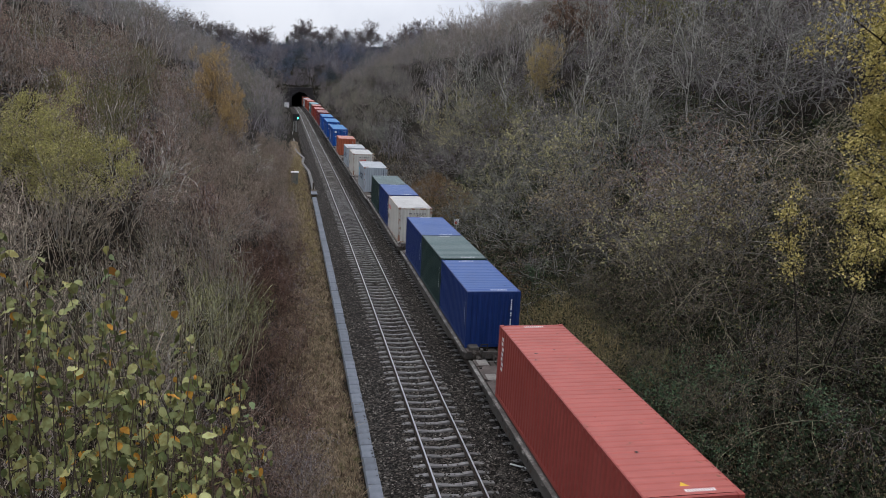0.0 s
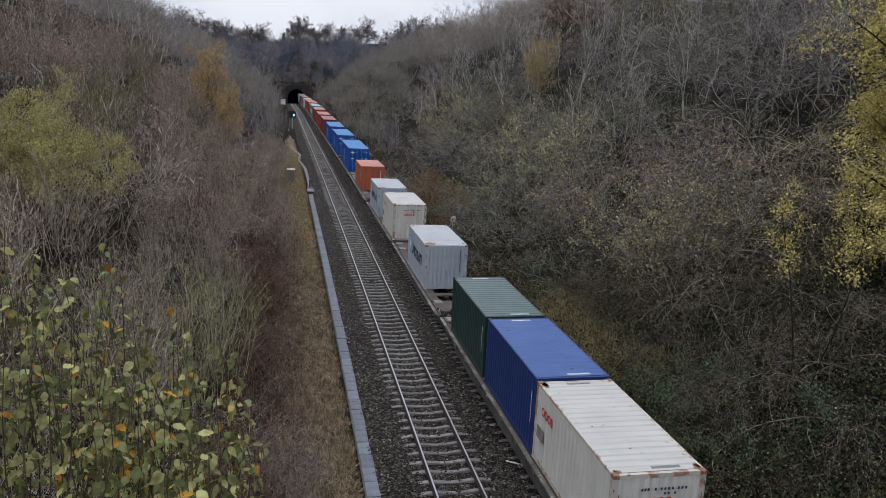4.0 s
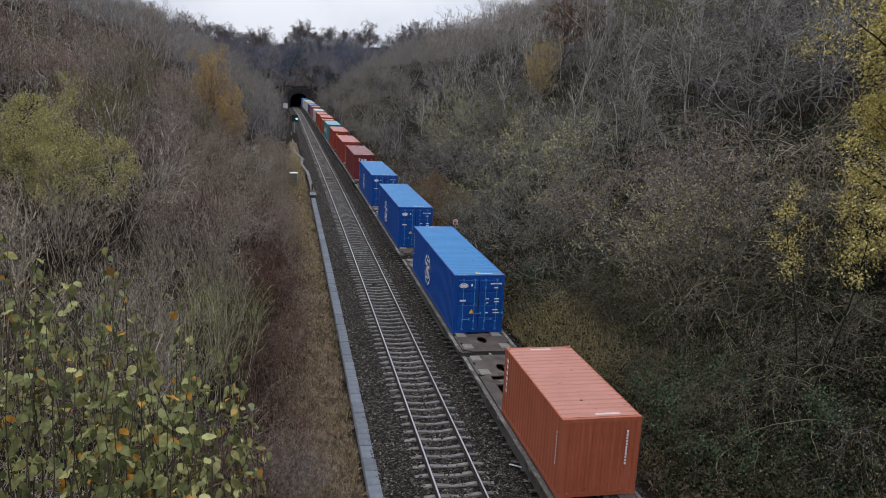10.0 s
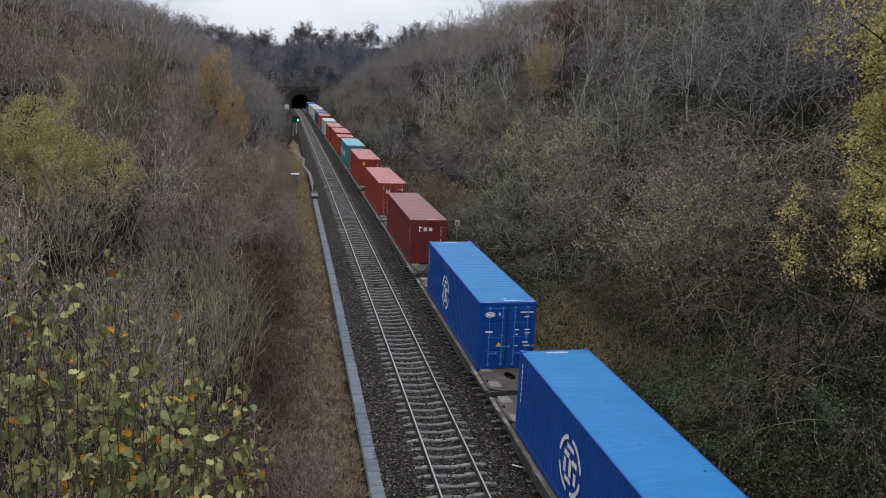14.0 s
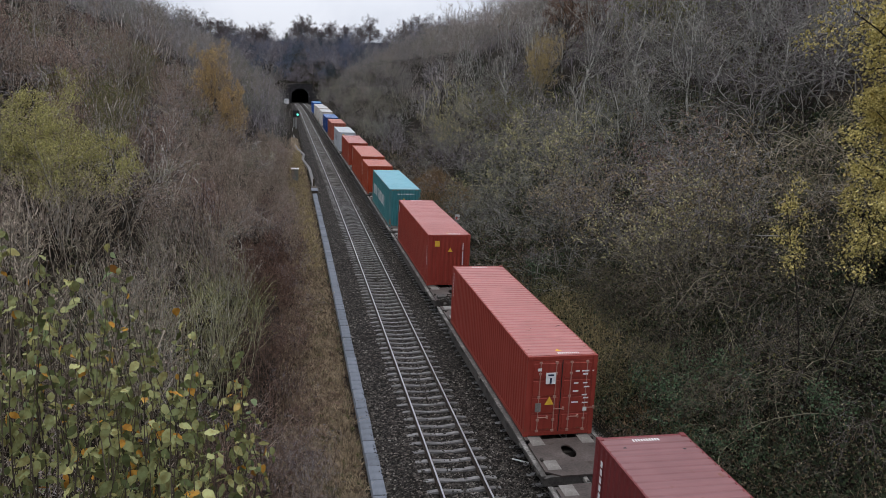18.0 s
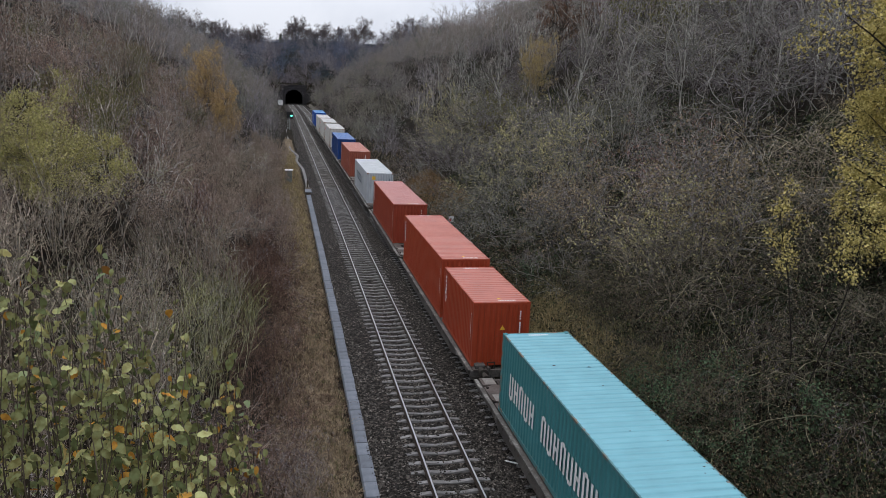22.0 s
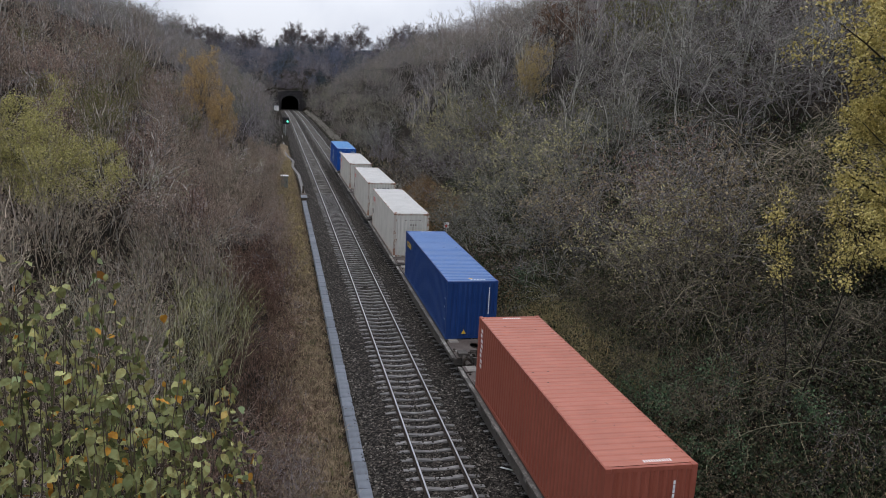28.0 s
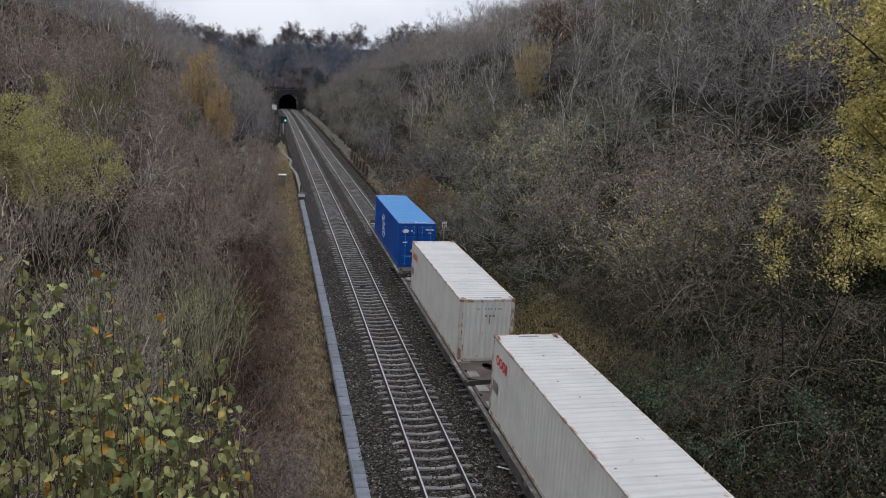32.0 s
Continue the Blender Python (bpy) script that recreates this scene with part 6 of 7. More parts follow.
for x, y in scatter(22, (-13.5, -7.0), (13, 30), 1.0):
    plant("tall_shoot_bush", "pole_n%d" % veg.randrange(3), x, y, veg.uniform(0.75, 1.0), veg.uniform(0, 360), "tall pale tan shoots forking above the bushes", "bush", B_TAN, B_TAN, L_FAWN, group="bushes of the cutting")
for x, y in scatter(30, (-16, -6.6), (9, 24), 1.4):
    b_, t_ = veg.choice(PALETTE)
    bush(veg.choice(("whips", "tangle")), x, y, veg.uniform(0.55, 0.8), "dense bare grey-brown bush near the bridge end", b_, t_, L_BROWN)
for x, y in scatter(120, (-26, -6.8), (22, 95), 2.1):
    b_, t_ = veg.choice(PALETTE + ((B_RUST, B_PURPLE), (B_PURPLE, B_RUST)))
    b_ = veg.choice((b_, b_, B_GREY))
    bush(veg.choice(("whips", "whips", "tangle") if x < -9.5 else ("whips",)), x, y, veg.uniform(0.75, 1.1), "dense bare grey-brown bush on the cutting side", b_, t_, veg.choice((L_ROSE, L_FAWN, L_FAWN, L_OLIVE)))
for x, y in scatter(46, (-36, -14), (32, 125), 3.2):
    plant("bare_tree", "ash%d" % veg.randrange(4), x, y, veg.uniform(0.6, 0.95), veg.uniform(0, 360), "leafless grey tree on the cutting side", "tree", *veg.choice(PALETTE[:3]), group="bare trees of the cutting")
# the other side: pale trees standing out of a dark purple-grey thicket
for x, y in scatter(22, (16, 34), (58, 115), 4.5):
    plant("bare_tree", "ash%d" % veg.randrange(4), x, y, veg.uniform(0.75, 1.05), veg.uniform(0, 360), "leafless pale grey tree on the cutting side", "tree", B_PALE, B_GREY, group="bare trees of the cutting")
for x, y in scatter(64, (7.0, 17), (12.5, 44), 1.25):
    bush("arch", x, y, veg.uniform(0.5, 0.85), "arching bramble and clematis stems over the ivy", B_BRAMBLE, veg.choice((B_BRAMBLE, B_DUSK)), veg.choice((L_OLIVE, L_BROWN, L_IVY)), "bramble_thicket", squash=0.7)
# Near bushes take dark bark low on the slope, paler bark higher up.
for x, y in scatter(60, (8, 20), (26, 62), 1.3):
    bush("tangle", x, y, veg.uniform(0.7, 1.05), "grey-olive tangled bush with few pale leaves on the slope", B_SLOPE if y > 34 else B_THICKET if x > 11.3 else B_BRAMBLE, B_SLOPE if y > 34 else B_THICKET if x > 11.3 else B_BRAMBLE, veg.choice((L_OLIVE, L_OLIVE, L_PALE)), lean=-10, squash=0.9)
for x, y in scatter(130, (7.2, 27), (16, 100), 1.9):
    b_, t_ = veg.choice(((B_SLOPE, B_SLOPE), (B_DUSK, B_DUSK), (B_GREY, B_SLOPE), (B_SLOPE, B_DUSK)))
    u = x - bend(y)
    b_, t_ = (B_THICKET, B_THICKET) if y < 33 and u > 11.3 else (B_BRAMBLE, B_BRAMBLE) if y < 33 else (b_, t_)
    bush("tangle", x, y, veg.uniform(0.45, 0.65) if u < 11 or y < 33 else veg.uniform(0.75, 1.15), "tangled bush with few olive leaves on the cutting side", b_, t_, veg.choice((L_OLIVE, L_BROWN, L_PALE)), lean=-10, squash=0.75 if u < 11 else 0.95)
for x, y in scatter(40, (8.5, 18), (21, 40), 0.75):
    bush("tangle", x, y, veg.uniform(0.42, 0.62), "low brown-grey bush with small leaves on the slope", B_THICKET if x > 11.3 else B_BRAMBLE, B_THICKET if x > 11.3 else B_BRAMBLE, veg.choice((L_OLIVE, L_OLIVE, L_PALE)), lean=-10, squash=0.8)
for x, y in scatter(54, (15, 32), (20, 62), 1.9):
    b_, t_ = veg.choice(((B_PURPLE, B_DUSK), (B_PURPLE, B_PLUM), (B_SLOPE, B_SLOPE)))
    bush("tangle", x, y, veg.uniform(0.8, 1.2), "purple-grey tangled bush on the cutting side", b_, t_, veg.choice((L_BROWN, L_BROWN, L_OLIVE)), lean=-10)
for x, y in scatter(46, (13, 42), (44, 135), 3.2):
    plant("bare_tree", "ash%d" % veg.randrange(4), x, y, veg.uniform(0.6, 0.95), veg.uniform(0, 360), "leafless purple-grey tree on the cutting side", "tree", *veg.choice(((B_PALE, B_TWIG), (B_PURPLE, B_PLUM), (B_GREY, B_PURPLE))), group="bare trees of the cutting")

for x, y, k in ((12.6, 22.5, 1.25), (13.4, 26.0, 1.2), (11.9, 18.5, 1.1), (14.6, 24.5, 1.3), (12.2, 29.0, 1.15), (13.8, 32.0, 1.25)):
    bush("arch", x, y, k * 0.85, "long dull arching branches over the slope", B_BRAMBLE, B_DUSK, L_OLIVE, squash=0.8)
for i, (x, y, k) in enumerate(((12.8, 21.8, 0.9), (14.0, 24.2, 1.0), (15.2, 22.0, 1.1), (12.4, 26.5, 0.8), (11.6, 19.0, 0.75), (14.4, 28.0, 0.95), (10.8, 23.2, 0.7), (13.2, 19.6, 0.9), (16.0, 25.6, 1.0))):
    plant("overhanging_bush", "bough%d" % (i % 3), x, y, k, 130 + i * 47, "long bare grey-brown boughs arching over brambles", "bush", B_BOUGH, B_BOUGH, L_FAWN, group="bushes of the cutting", squash=0.75)

# the rest of the woods, too many to count


def lump(made):
    v0, f0 = made[0].tubes(3)
    v1, f1 = made[1].flats()
    return np.concatenate([v0, v1]), np.concatenate([f0, f1 + len(v0)])


DOME_KINDS = [lump(tangle(sd, h_, w_, 380, 0.55, (0.5, 1.5), 0.022, 5, 0.1, 0.028, 0)) for sd, h_, w_ in ((151, 5.4, 6.0), (152, 6.4, 5.6), (153, 4.6, 6.6), (154, 5.8, 5.0))]
FAR_KINDS = [lump(sprout(sd, h_, n_, sp_, (6, 5, 4, 1), (0.55, 0.55, 0.5, 0.6), 0.06, 0.024, 0.12, 0.08, 0.75, 0.6, 0.2, solid=0)) for sd, h_, n_, sp_ in ((131, 7.5, 2, 0.3), (132, 8.5, 1, 0.1), (133, 5.5, 3, 0.45), (134, 7.0, 2, 0.35), (135, 6.2, 3, 0.35))]
HILL_KINDS = [lump(sprout(sd, h_, 2, 0.35, (6, 5, 3), (0.6, 0.6, 0.6), 0.09, 0.06, 0.12, 0.06, 0.8, 0.5, 0.15, solid=0)) for sd, h_ in ((141, 8.0), (142, 6.5), (143, 9.0))]
BIG_KINDS = [lump(sprout(sd, 10.5, 1, 0.06, (13, 8, 5, 4), (0.62, 0.55, 0.5, 0.5), 0.28, 0.07, 0.13, 0.07, 0.8, 0, 0.26, solid=0)) for sd in (35, 36, 37, 38, 39)]
HILL_KINDS += [lump(tangle(sd, h_, w_, 220, 0.5, (0.8, 2.2), 0.075, 3, 0.05, 0.07, 0)) for sd, h_, w_ in ((161, 6.5, 8.0), (162, 8.0, 7.0), (163, 5.5, 8.5), (164, 7.0, 6.5))]


def woods(name, label, sites, material, lo, hi, seed, kinds=FAR_KINDS):
    g = np.random.default_rng(seed)
    V, F, off = [], [], 0
    for x, y in sites:
        v, f = kinds[g.integers(0, len(kinds))]
        a, s = g.uniform(0, 6.283), g.uniform(lo, hi)
        c, k = math.cos(a) * s, math.sin(a) * s
        z = ground_at(x, y) - 0.1
        if 100 < y < TUNNEL_Y:
            u = x - bend(y)
            s = min(s, max(0.3, (-u - 4.7) / 3.6 if u < 0 else (u - 5.6) / 3.6))
            c, k = math.cos(a) * s, math.sin(a) * s
        V.append(np.stack([v[:, 0] * c - v[:, 1] * k + x, v[:, 0] * k + v[:, 1] * c + y, v[:, 2] * s * g.uniform(0.85, 1.15) + z], 1))
        F.append(f + off)
        off += len(v)
    ob = new(name, raw_mesh(name, np.concatenate(V), np.concatenate(F), material))
    return tagged(ob, label, "woodland", kind="stuff")


def sites(n, xr, yr, gap, seed, taken=()):
    g = random.Random(seed)
    cell, out = {}, []
    for a, b in taken:
        cell.setdefault((int(a // gap), int(b // gap)), []).append((a, b))
    for _ in range(n * 5):
        if len(out) >= n:
            break
        y = g.uniform(*yr)
        x = bend(y) + g.uniform(*xr)
        if blocked(x, y) or (y > TUNNEL_Y - 3 and y < TUNNEL_Y + 2.5 and abs(x - TUNNEL_X) < 8):
            continue
        k = (int(x // gap), int(y // gap))
        if any((x - a) ** 2 + (y - b) ** 2 < gap * gap for i in (-1, 0, 1) for j in (-1, 0, 1) for a, b in cell.get((k[0] + i, k[1] + j), ())):
            continue
        cell.setdefault(k, []).append((x, y))
        out.append((x, y))
    return out


# Most of these barks carry distance haze as bluer colour, strongest on the hill.
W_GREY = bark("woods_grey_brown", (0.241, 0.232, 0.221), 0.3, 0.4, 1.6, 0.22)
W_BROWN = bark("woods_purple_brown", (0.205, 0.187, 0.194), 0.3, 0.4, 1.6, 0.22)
W_HAZED_DARK = bark("woods_hazed_dark", (0.122, 0.137, 0.187), 0.2, 0.5, 1.6, 0.14)
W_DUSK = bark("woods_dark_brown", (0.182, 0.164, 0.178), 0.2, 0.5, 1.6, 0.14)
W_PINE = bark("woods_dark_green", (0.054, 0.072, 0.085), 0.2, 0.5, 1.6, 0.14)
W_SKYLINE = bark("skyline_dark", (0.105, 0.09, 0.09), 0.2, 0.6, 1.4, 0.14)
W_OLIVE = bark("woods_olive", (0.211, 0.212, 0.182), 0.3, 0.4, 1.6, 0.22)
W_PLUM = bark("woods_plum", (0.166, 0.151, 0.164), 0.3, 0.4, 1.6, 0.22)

W_WARM = bark("woods_warm_brown", (0.255, 0.222, 0.200), 0.2, 0.6, 1.4, 0.18)
W_MOSSY = bark("woods_moss_brown", (0.247, 0.230, 0.183), 0.2, 0.6, 1.4, 0.18)
W_SOFT = bark("woods_soft_grey_brown", (0.225, 0.207, 0.197), 0.2, 0.6, 1.4, 0.18)


def stands(name, label, spots, tints, seed, kinds=FAR_KINDS, lo=0.5, hi=1.25):
    """Woods in stands of different bark."""
    lots = [[] for _ in tints]
    for x, y in spots:
        k = math.sin(x * 0.21 + 1.7 * math.sin(y * 0.07)) + math.sin(y * 0.13 + x * 0.05 + seed)
        lots[int((k + 2) / 4.001 * len(tints)) if veg.random() < 0.75 else veg.randrange(len(tints))].append((x, y))
    for i, (lot, (m, word)) in enumerate(zip(lots, tints)):
        woods(name, label % word, lot, m, lo, hi, seed + i, kinds)


BANK = sites(560, (-66, -6.4), (45, 325), 3.5, 21, NEAR)
SLOPE = sites(620, (7.5, 70), (45, 325), 3.5, 22, NEAR)
FAR_TINTS = ((W_WARM, "warm brown"), (W_SOFT, "soft grey-brown"), (W_MOSSY, "moss-brown"))
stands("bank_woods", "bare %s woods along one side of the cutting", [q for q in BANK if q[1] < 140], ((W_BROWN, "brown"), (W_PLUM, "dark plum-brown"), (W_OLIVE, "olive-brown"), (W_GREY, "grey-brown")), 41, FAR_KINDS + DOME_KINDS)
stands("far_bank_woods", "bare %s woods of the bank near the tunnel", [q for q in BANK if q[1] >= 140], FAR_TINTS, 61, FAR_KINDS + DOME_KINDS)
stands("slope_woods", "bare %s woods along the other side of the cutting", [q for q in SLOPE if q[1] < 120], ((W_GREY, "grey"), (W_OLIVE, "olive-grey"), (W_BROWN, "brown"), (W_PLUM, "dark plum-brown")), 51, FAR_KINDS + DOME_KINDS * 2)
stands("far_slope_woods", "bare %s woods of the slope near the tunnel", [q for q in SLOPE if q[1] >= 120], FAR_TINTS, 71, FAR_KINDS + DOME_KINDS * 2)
stands("hill_woods", "bare %s woods on the hill above the tunnel", sites(760, (-75, 85), (324, 452), 4.0, 23), ((W_DUSK, "dark brown"), (W_HAZED_DARK, "dark haze-blue"), (W_PINE, "dark green-grey"), (W_DUSK, "brown-grey")), 43, HILL_KINDS, 0.55, 1.1)
woods("portal_scrub", "dark bare scrub over the tunnel mouth", [(TUNNEL_X - 9 + 1.5 * i + 0.6 * math.sin(i * 2.7), TUNNEL_Y + 3.2 + 1.2 * math.sin(i * 1.9)) for i in range(13)], W_DUSK, 0.35, 0.6, 48, HILL_KINDS)
woods("crest_scrub", "dark bare thicket along the hill top", sites(120, (-80, 90), (432, 456), 2.4, 28), W_DUSK, 0.85, 1.25, 49, HILL_KINDS[3:])
woods("skyline_trees", "tall bare trees along the hill top", [q for q in sites(84, (-80, 90), (438, 456), 3.0, 24) if math.sin(q[0] * 0.23 + 0.8) + math.sin(q[0] * 0.11) > -1.0], W_SKYLINE, 0.98, 1.28, 44, BIG_KINDS)
woods("crest_trees", "bare grey-brown trees along the crest of the slope", sites(150, (34, 84), (40, 240), 4.5, 26), W_WARM, 0.9, 1.35, 46)
woods("crest_trees", "bare grey-brown trees along the crest of the bank", sites(60, (-72, -38), (40, 150), 5.0, 27), W_BROWN, 0.75, 1.1, 47)

# a lone dark fir on the hill top
fir_x, fir_y = (-8.3, 446.0)
fir = thing("fir_tree", "small dark green fir on the hill top", "tree", at=pose(fir_x, fir_y, ground_at(fir_x, fir_y) - 0.2) @ Matrix.Scale(1.1, 4))
bm = bmesh.new()
rod(bm, (0, 0, 0), (0, 0, 6.6), 0.16, 0.03, 7)
part("trunk", bm, B_DARK, fir)
g = np.random.default_rng(31)
h = 1.0 + 6.0 * g.random(1500) ** 1.2
a, w = g.uniform(0, 6.283, 1500), 2.3 * (1 - h / 8.4) * np.sqrt(g.random(1500)) * (1 + 0.25 * np.sin(h * 4))
part("crown", raw_mesh("crown", *leaf_mesh(np.stack([np.cos(a) * w, np.sin(a) * w, h - 0.25 * w], 1), g, 0.4), L_GREEN), L_GREEN, fir)

# undergrowth: ivy and bramble leaves, low stems, dry grass


def strewn(n, ur, yr, lift, seed, power=1.4, gate=-0.3):
    g = np.random.default_rng(seed)
    y = yr[0] + (yr[1] - yr[0]) * g.random(n) ** power
    x = np.interp(y, BEND_Y, BEND_X) + g.uniform(*ur, n)
    patch = np.sin(x * 0.9 + 2 * np.sin(y * 0.31)) + np.sin(y * 0.47 + 1.3 * np.sin(x * 0.5))
    ok = patch + g.normal(0, 0.8, n) > gate
    x, y = x[ok], y[ok]
    z = ground_z(x, y) + np.abs(g.normal(0, lift, len(x))) + 0.03
    return np.stack([x, y, z], 1), g


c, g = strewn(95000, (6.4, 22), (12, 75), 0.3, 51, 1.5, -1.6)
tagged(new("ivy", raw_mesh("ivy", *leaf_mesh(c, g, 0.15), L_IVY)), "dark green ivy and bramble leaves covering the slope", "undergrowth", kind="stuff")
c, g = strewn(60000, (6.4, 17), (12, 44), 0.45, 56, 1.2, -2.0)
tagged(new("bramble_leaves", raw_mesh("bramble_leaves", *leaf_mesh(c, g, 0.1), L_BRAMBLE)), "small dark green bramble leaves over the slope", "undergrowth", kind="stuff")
c, g = strewn(14000, (6.3, 9.5), (13, 60), 0.12, 58, 1.2, -1.2)
tagged(new("slope_litter", raw_mesh("slope_litter", *leaf_mesh(c, g, 0.09), L_LITTER)), "tan and brown fallen leaves at the slope foot", "undergrowth", kind="stuff")
c, g = strewn(15000, (6.4, 17), (12, 48), 0.7, 59, 1.2, -1.2)
tagged(new("caught_leaves", raw_mesh("caught_leaves", *leaf_mesh(c, g, 0.07), L_STRAW)), "small tan leaves caught in the brambles", "undergrowth", kind="stuff")
c, g = strewn(26000, (6.3, 22), (12, 90), 0.3, 52)
tagged(new("fallen_leaves", raw_mesh("fallen_leaves", *leaf_mesh(c, g, 0.1), L_BROWN)), "brown fallen leaves and dead bramble on the slope", "undergrowth", kind="stuff")
c, g = strewn(42000, (-26, -5.2), (9, 80), 0.3, 53, 1.5, -1.0)
tagged(new("dead_bracken", raw_mesh("dead_bracken", *leaf_mesh(c, g, 0.13), L_BROWN)), "brown dead leaves under the bare bushes", "undergrowth", kind="stuff")


def blades(name, label, n, ur, yr, seed, lo, hi, material, power=1.5, width=0.008):
    g = np.random.default_rng(seed)
    y = yr[0] + (yr[1] - yr[0]) * g.random(n) ** power
    u = g.uniform(*ur, n)
    x = np.interp(y, BEND_Y, BEND_X) + u
    tuft = np.sin(x * 3.1 + 2 * np.sin(y * 1.7)) + np.sin(y * 2.3 + x)
    ok = tuft + g.normal(0, 0.9, n) > -0.5
    x, y = x[ok], y[ok]
    n = len(x)
    p = np.stack([x, y, ground_z(x, y) - 0.02], 1)
    a = g.uniform(0, 6.283, n)
    side = np.stack([np.cos(a), np.sin(a), np.zeros(n)], 1) * width
    ln = g.uniform(lo, hi, n)[:, None]
    tip = p + (np.stack([g.normal(0, 0.6, n), g.normal(0, 0.6, n), np.full(n, 1.0)], 1)) * ln
    v = np.stack([p - side, p + side, tip], 1).reshape(-1, 3)
    tagged(new(name, raw_mesh(name, v, np.arange(3 * n).reshape(-1, 3), material)), label, "grass", kind="stuff")


G_DRY = leaf("straw_grass", (0.08, 0.06, 0.04), (0.5, 0.395, 0.265))
G_GREEN = leaf("green_grass", (0.04, 0.055, 0.015), (0.15, 0.16, 0.06))
blades("dry_grass", "straw-coloured rough grass beside the cable trough", 60000, (-5.9, -3.0), (14, 120), 61, 0.12, 0.42, G_DRY, 1.7, 0.01)
c, g = strewn(24000, (-5.3, -2.95), (13, 110), 0.07, 57, 1.5, -2.0)
tagged(new("verge_litter", raw_mesh("verge_litter", *leaf_mesh(c, g, 0.075), L_LITTER)), "brown fallen leaves on the grass verge", "undergrowth", kind="stuff")
blades("green_grass", "short green grass tufts in the verge", 5000, (-5.2, -3.1), (14, 120), 62, 0.08, 0.25, G_GREEN)
blades("slope_grass", "brown dead grass on the foot of the slope", 30000, (6.2, 11), (16, 130), 63, 0.15, 0.5, G_DRY)

def tussocks(name, label, n, ur, yr, seed, lo, hi, material, per=26, width=0.009, power=1.6):
    """Clumps of grass: blades fanning out from one root, bent over at the tip."""
    g = np.random.default_rng(seed)
    y = yr[0] + (yr[1] - yr[0]) * g.random(n) ** power
    x = np.interp(y, BEND_Y, BEND_X) + g.uniform(*ur, n)
    size = np.repeat(g.uniform(lo, hi, n), per)
    cx, cy = np.repeat(x, per), np.repeat(y, per)
    k = n * per
    a, s = g.uniform(0, 6.283, k), g.random(k) ** 0.6
    way = np.stack([np.cos(a) * s, np.sin(a) * s, 0.35 + 0.8 * (1 - s)], 1)
    root = np.stack([cx + np.cos(a) * s * 0.06, cy + np.sin(a) * s * 0.06, ground_z(cx, cy) - 0.01], 1)
    ln = (size * g.uniform(0.6, 1.2, k))[:, None]
    mid = root + way * ln * 0.6
    tip = root + way * ln + np.stack([np.zeros(k), np.zeros(k), -0.35 * ln[:, 0] * s], 1)
    side = np.stack([-np.sin(a), np.cos(a), np.zeros(k)], 1) * width
    v = np.stack([root - side, root + side, mid + side * 0.7, mid - side * 0.7, tip], 1).reshape(-1, 3)
    f = (np.arange(k)[:, None, None] * 5 + np.array([(0, 1, 2), (0, 2, 3), (3, 2, 4)])[None]).reshape(-1, 3)
    tagged(new(name, raw_mesh(name, v, f, material)), label, "grass", kind="stuff")


G_OLIVE = leaf("olive_grass", (0.045, 0.045, 0.02), (0.33, 0.3, 0.165))
G_BROWN = leaf("dead_brown_grass", (0.03, 0.022, 0.015), (0.17, 0.12, 0.085))
tussocks("grass_tussocks", "pale straw tussocks on the verge", 1500, (-5.7, -3.05), (14, 95), 71, 0.14, 0.34, G_DRY)
tussocks("dead_tussocks", "dark brown dead tussocks on the verge", 1300, (-6.2, -3.0), (14, 95), 72, 0.12, 0.32, G_BROWN)
tussocks("green_tussocks", "dull green tussocks on the verge", 260, (-4.6, -3.1), (17, 60), 73, 0.1, 0.22, G_GREEN)
G_TAN = leaf("tan_bracken", (0.09, 0.055, 0.028), (0.36, 0.24, 0.13))
blades("dead_bracken_patch", "tan dead bracken on the foot of the slope", 16000, (7.0, 10.6), (62, 84), 64, 0.3, 0.9, G_TAN, 1.0, 0.016)
tussocks("slope_tussocks", "long olive-tan bent grass on the foot of the slope", 520, (6.5, 9.8), (26, 41), 74, 0.4, 0.85, G_OLIVE, 40, 0.012, 1.0)
blades("dead_bracken_patch", "tan dead bracken on the foot of the slope", 9000, (6.6, 8.4), (22, 46), 65, 0.2, 0.6, G_TAN, 1.0, 0.012)

G_STRAW = leaf("straw_bent_grass", (0.11, 0.092, 0.045), (0.52, 0.42, 0.23))
tussocks("straw_tussocks", "tall straw and olive bent grass beside the line", 460, (6.5, 9.2), (28.5, 38), 75, 0.5, 1.0, G_STRAW, 40, 0.013, 1.0)
tussocks("far_verge_tussocks", "pale straw grass along the cable trough", 900, (-5.4, -3.3), (48, 125), 76, 0.25, 0.5, G_STRAW, 26, 0.014, 1.0)

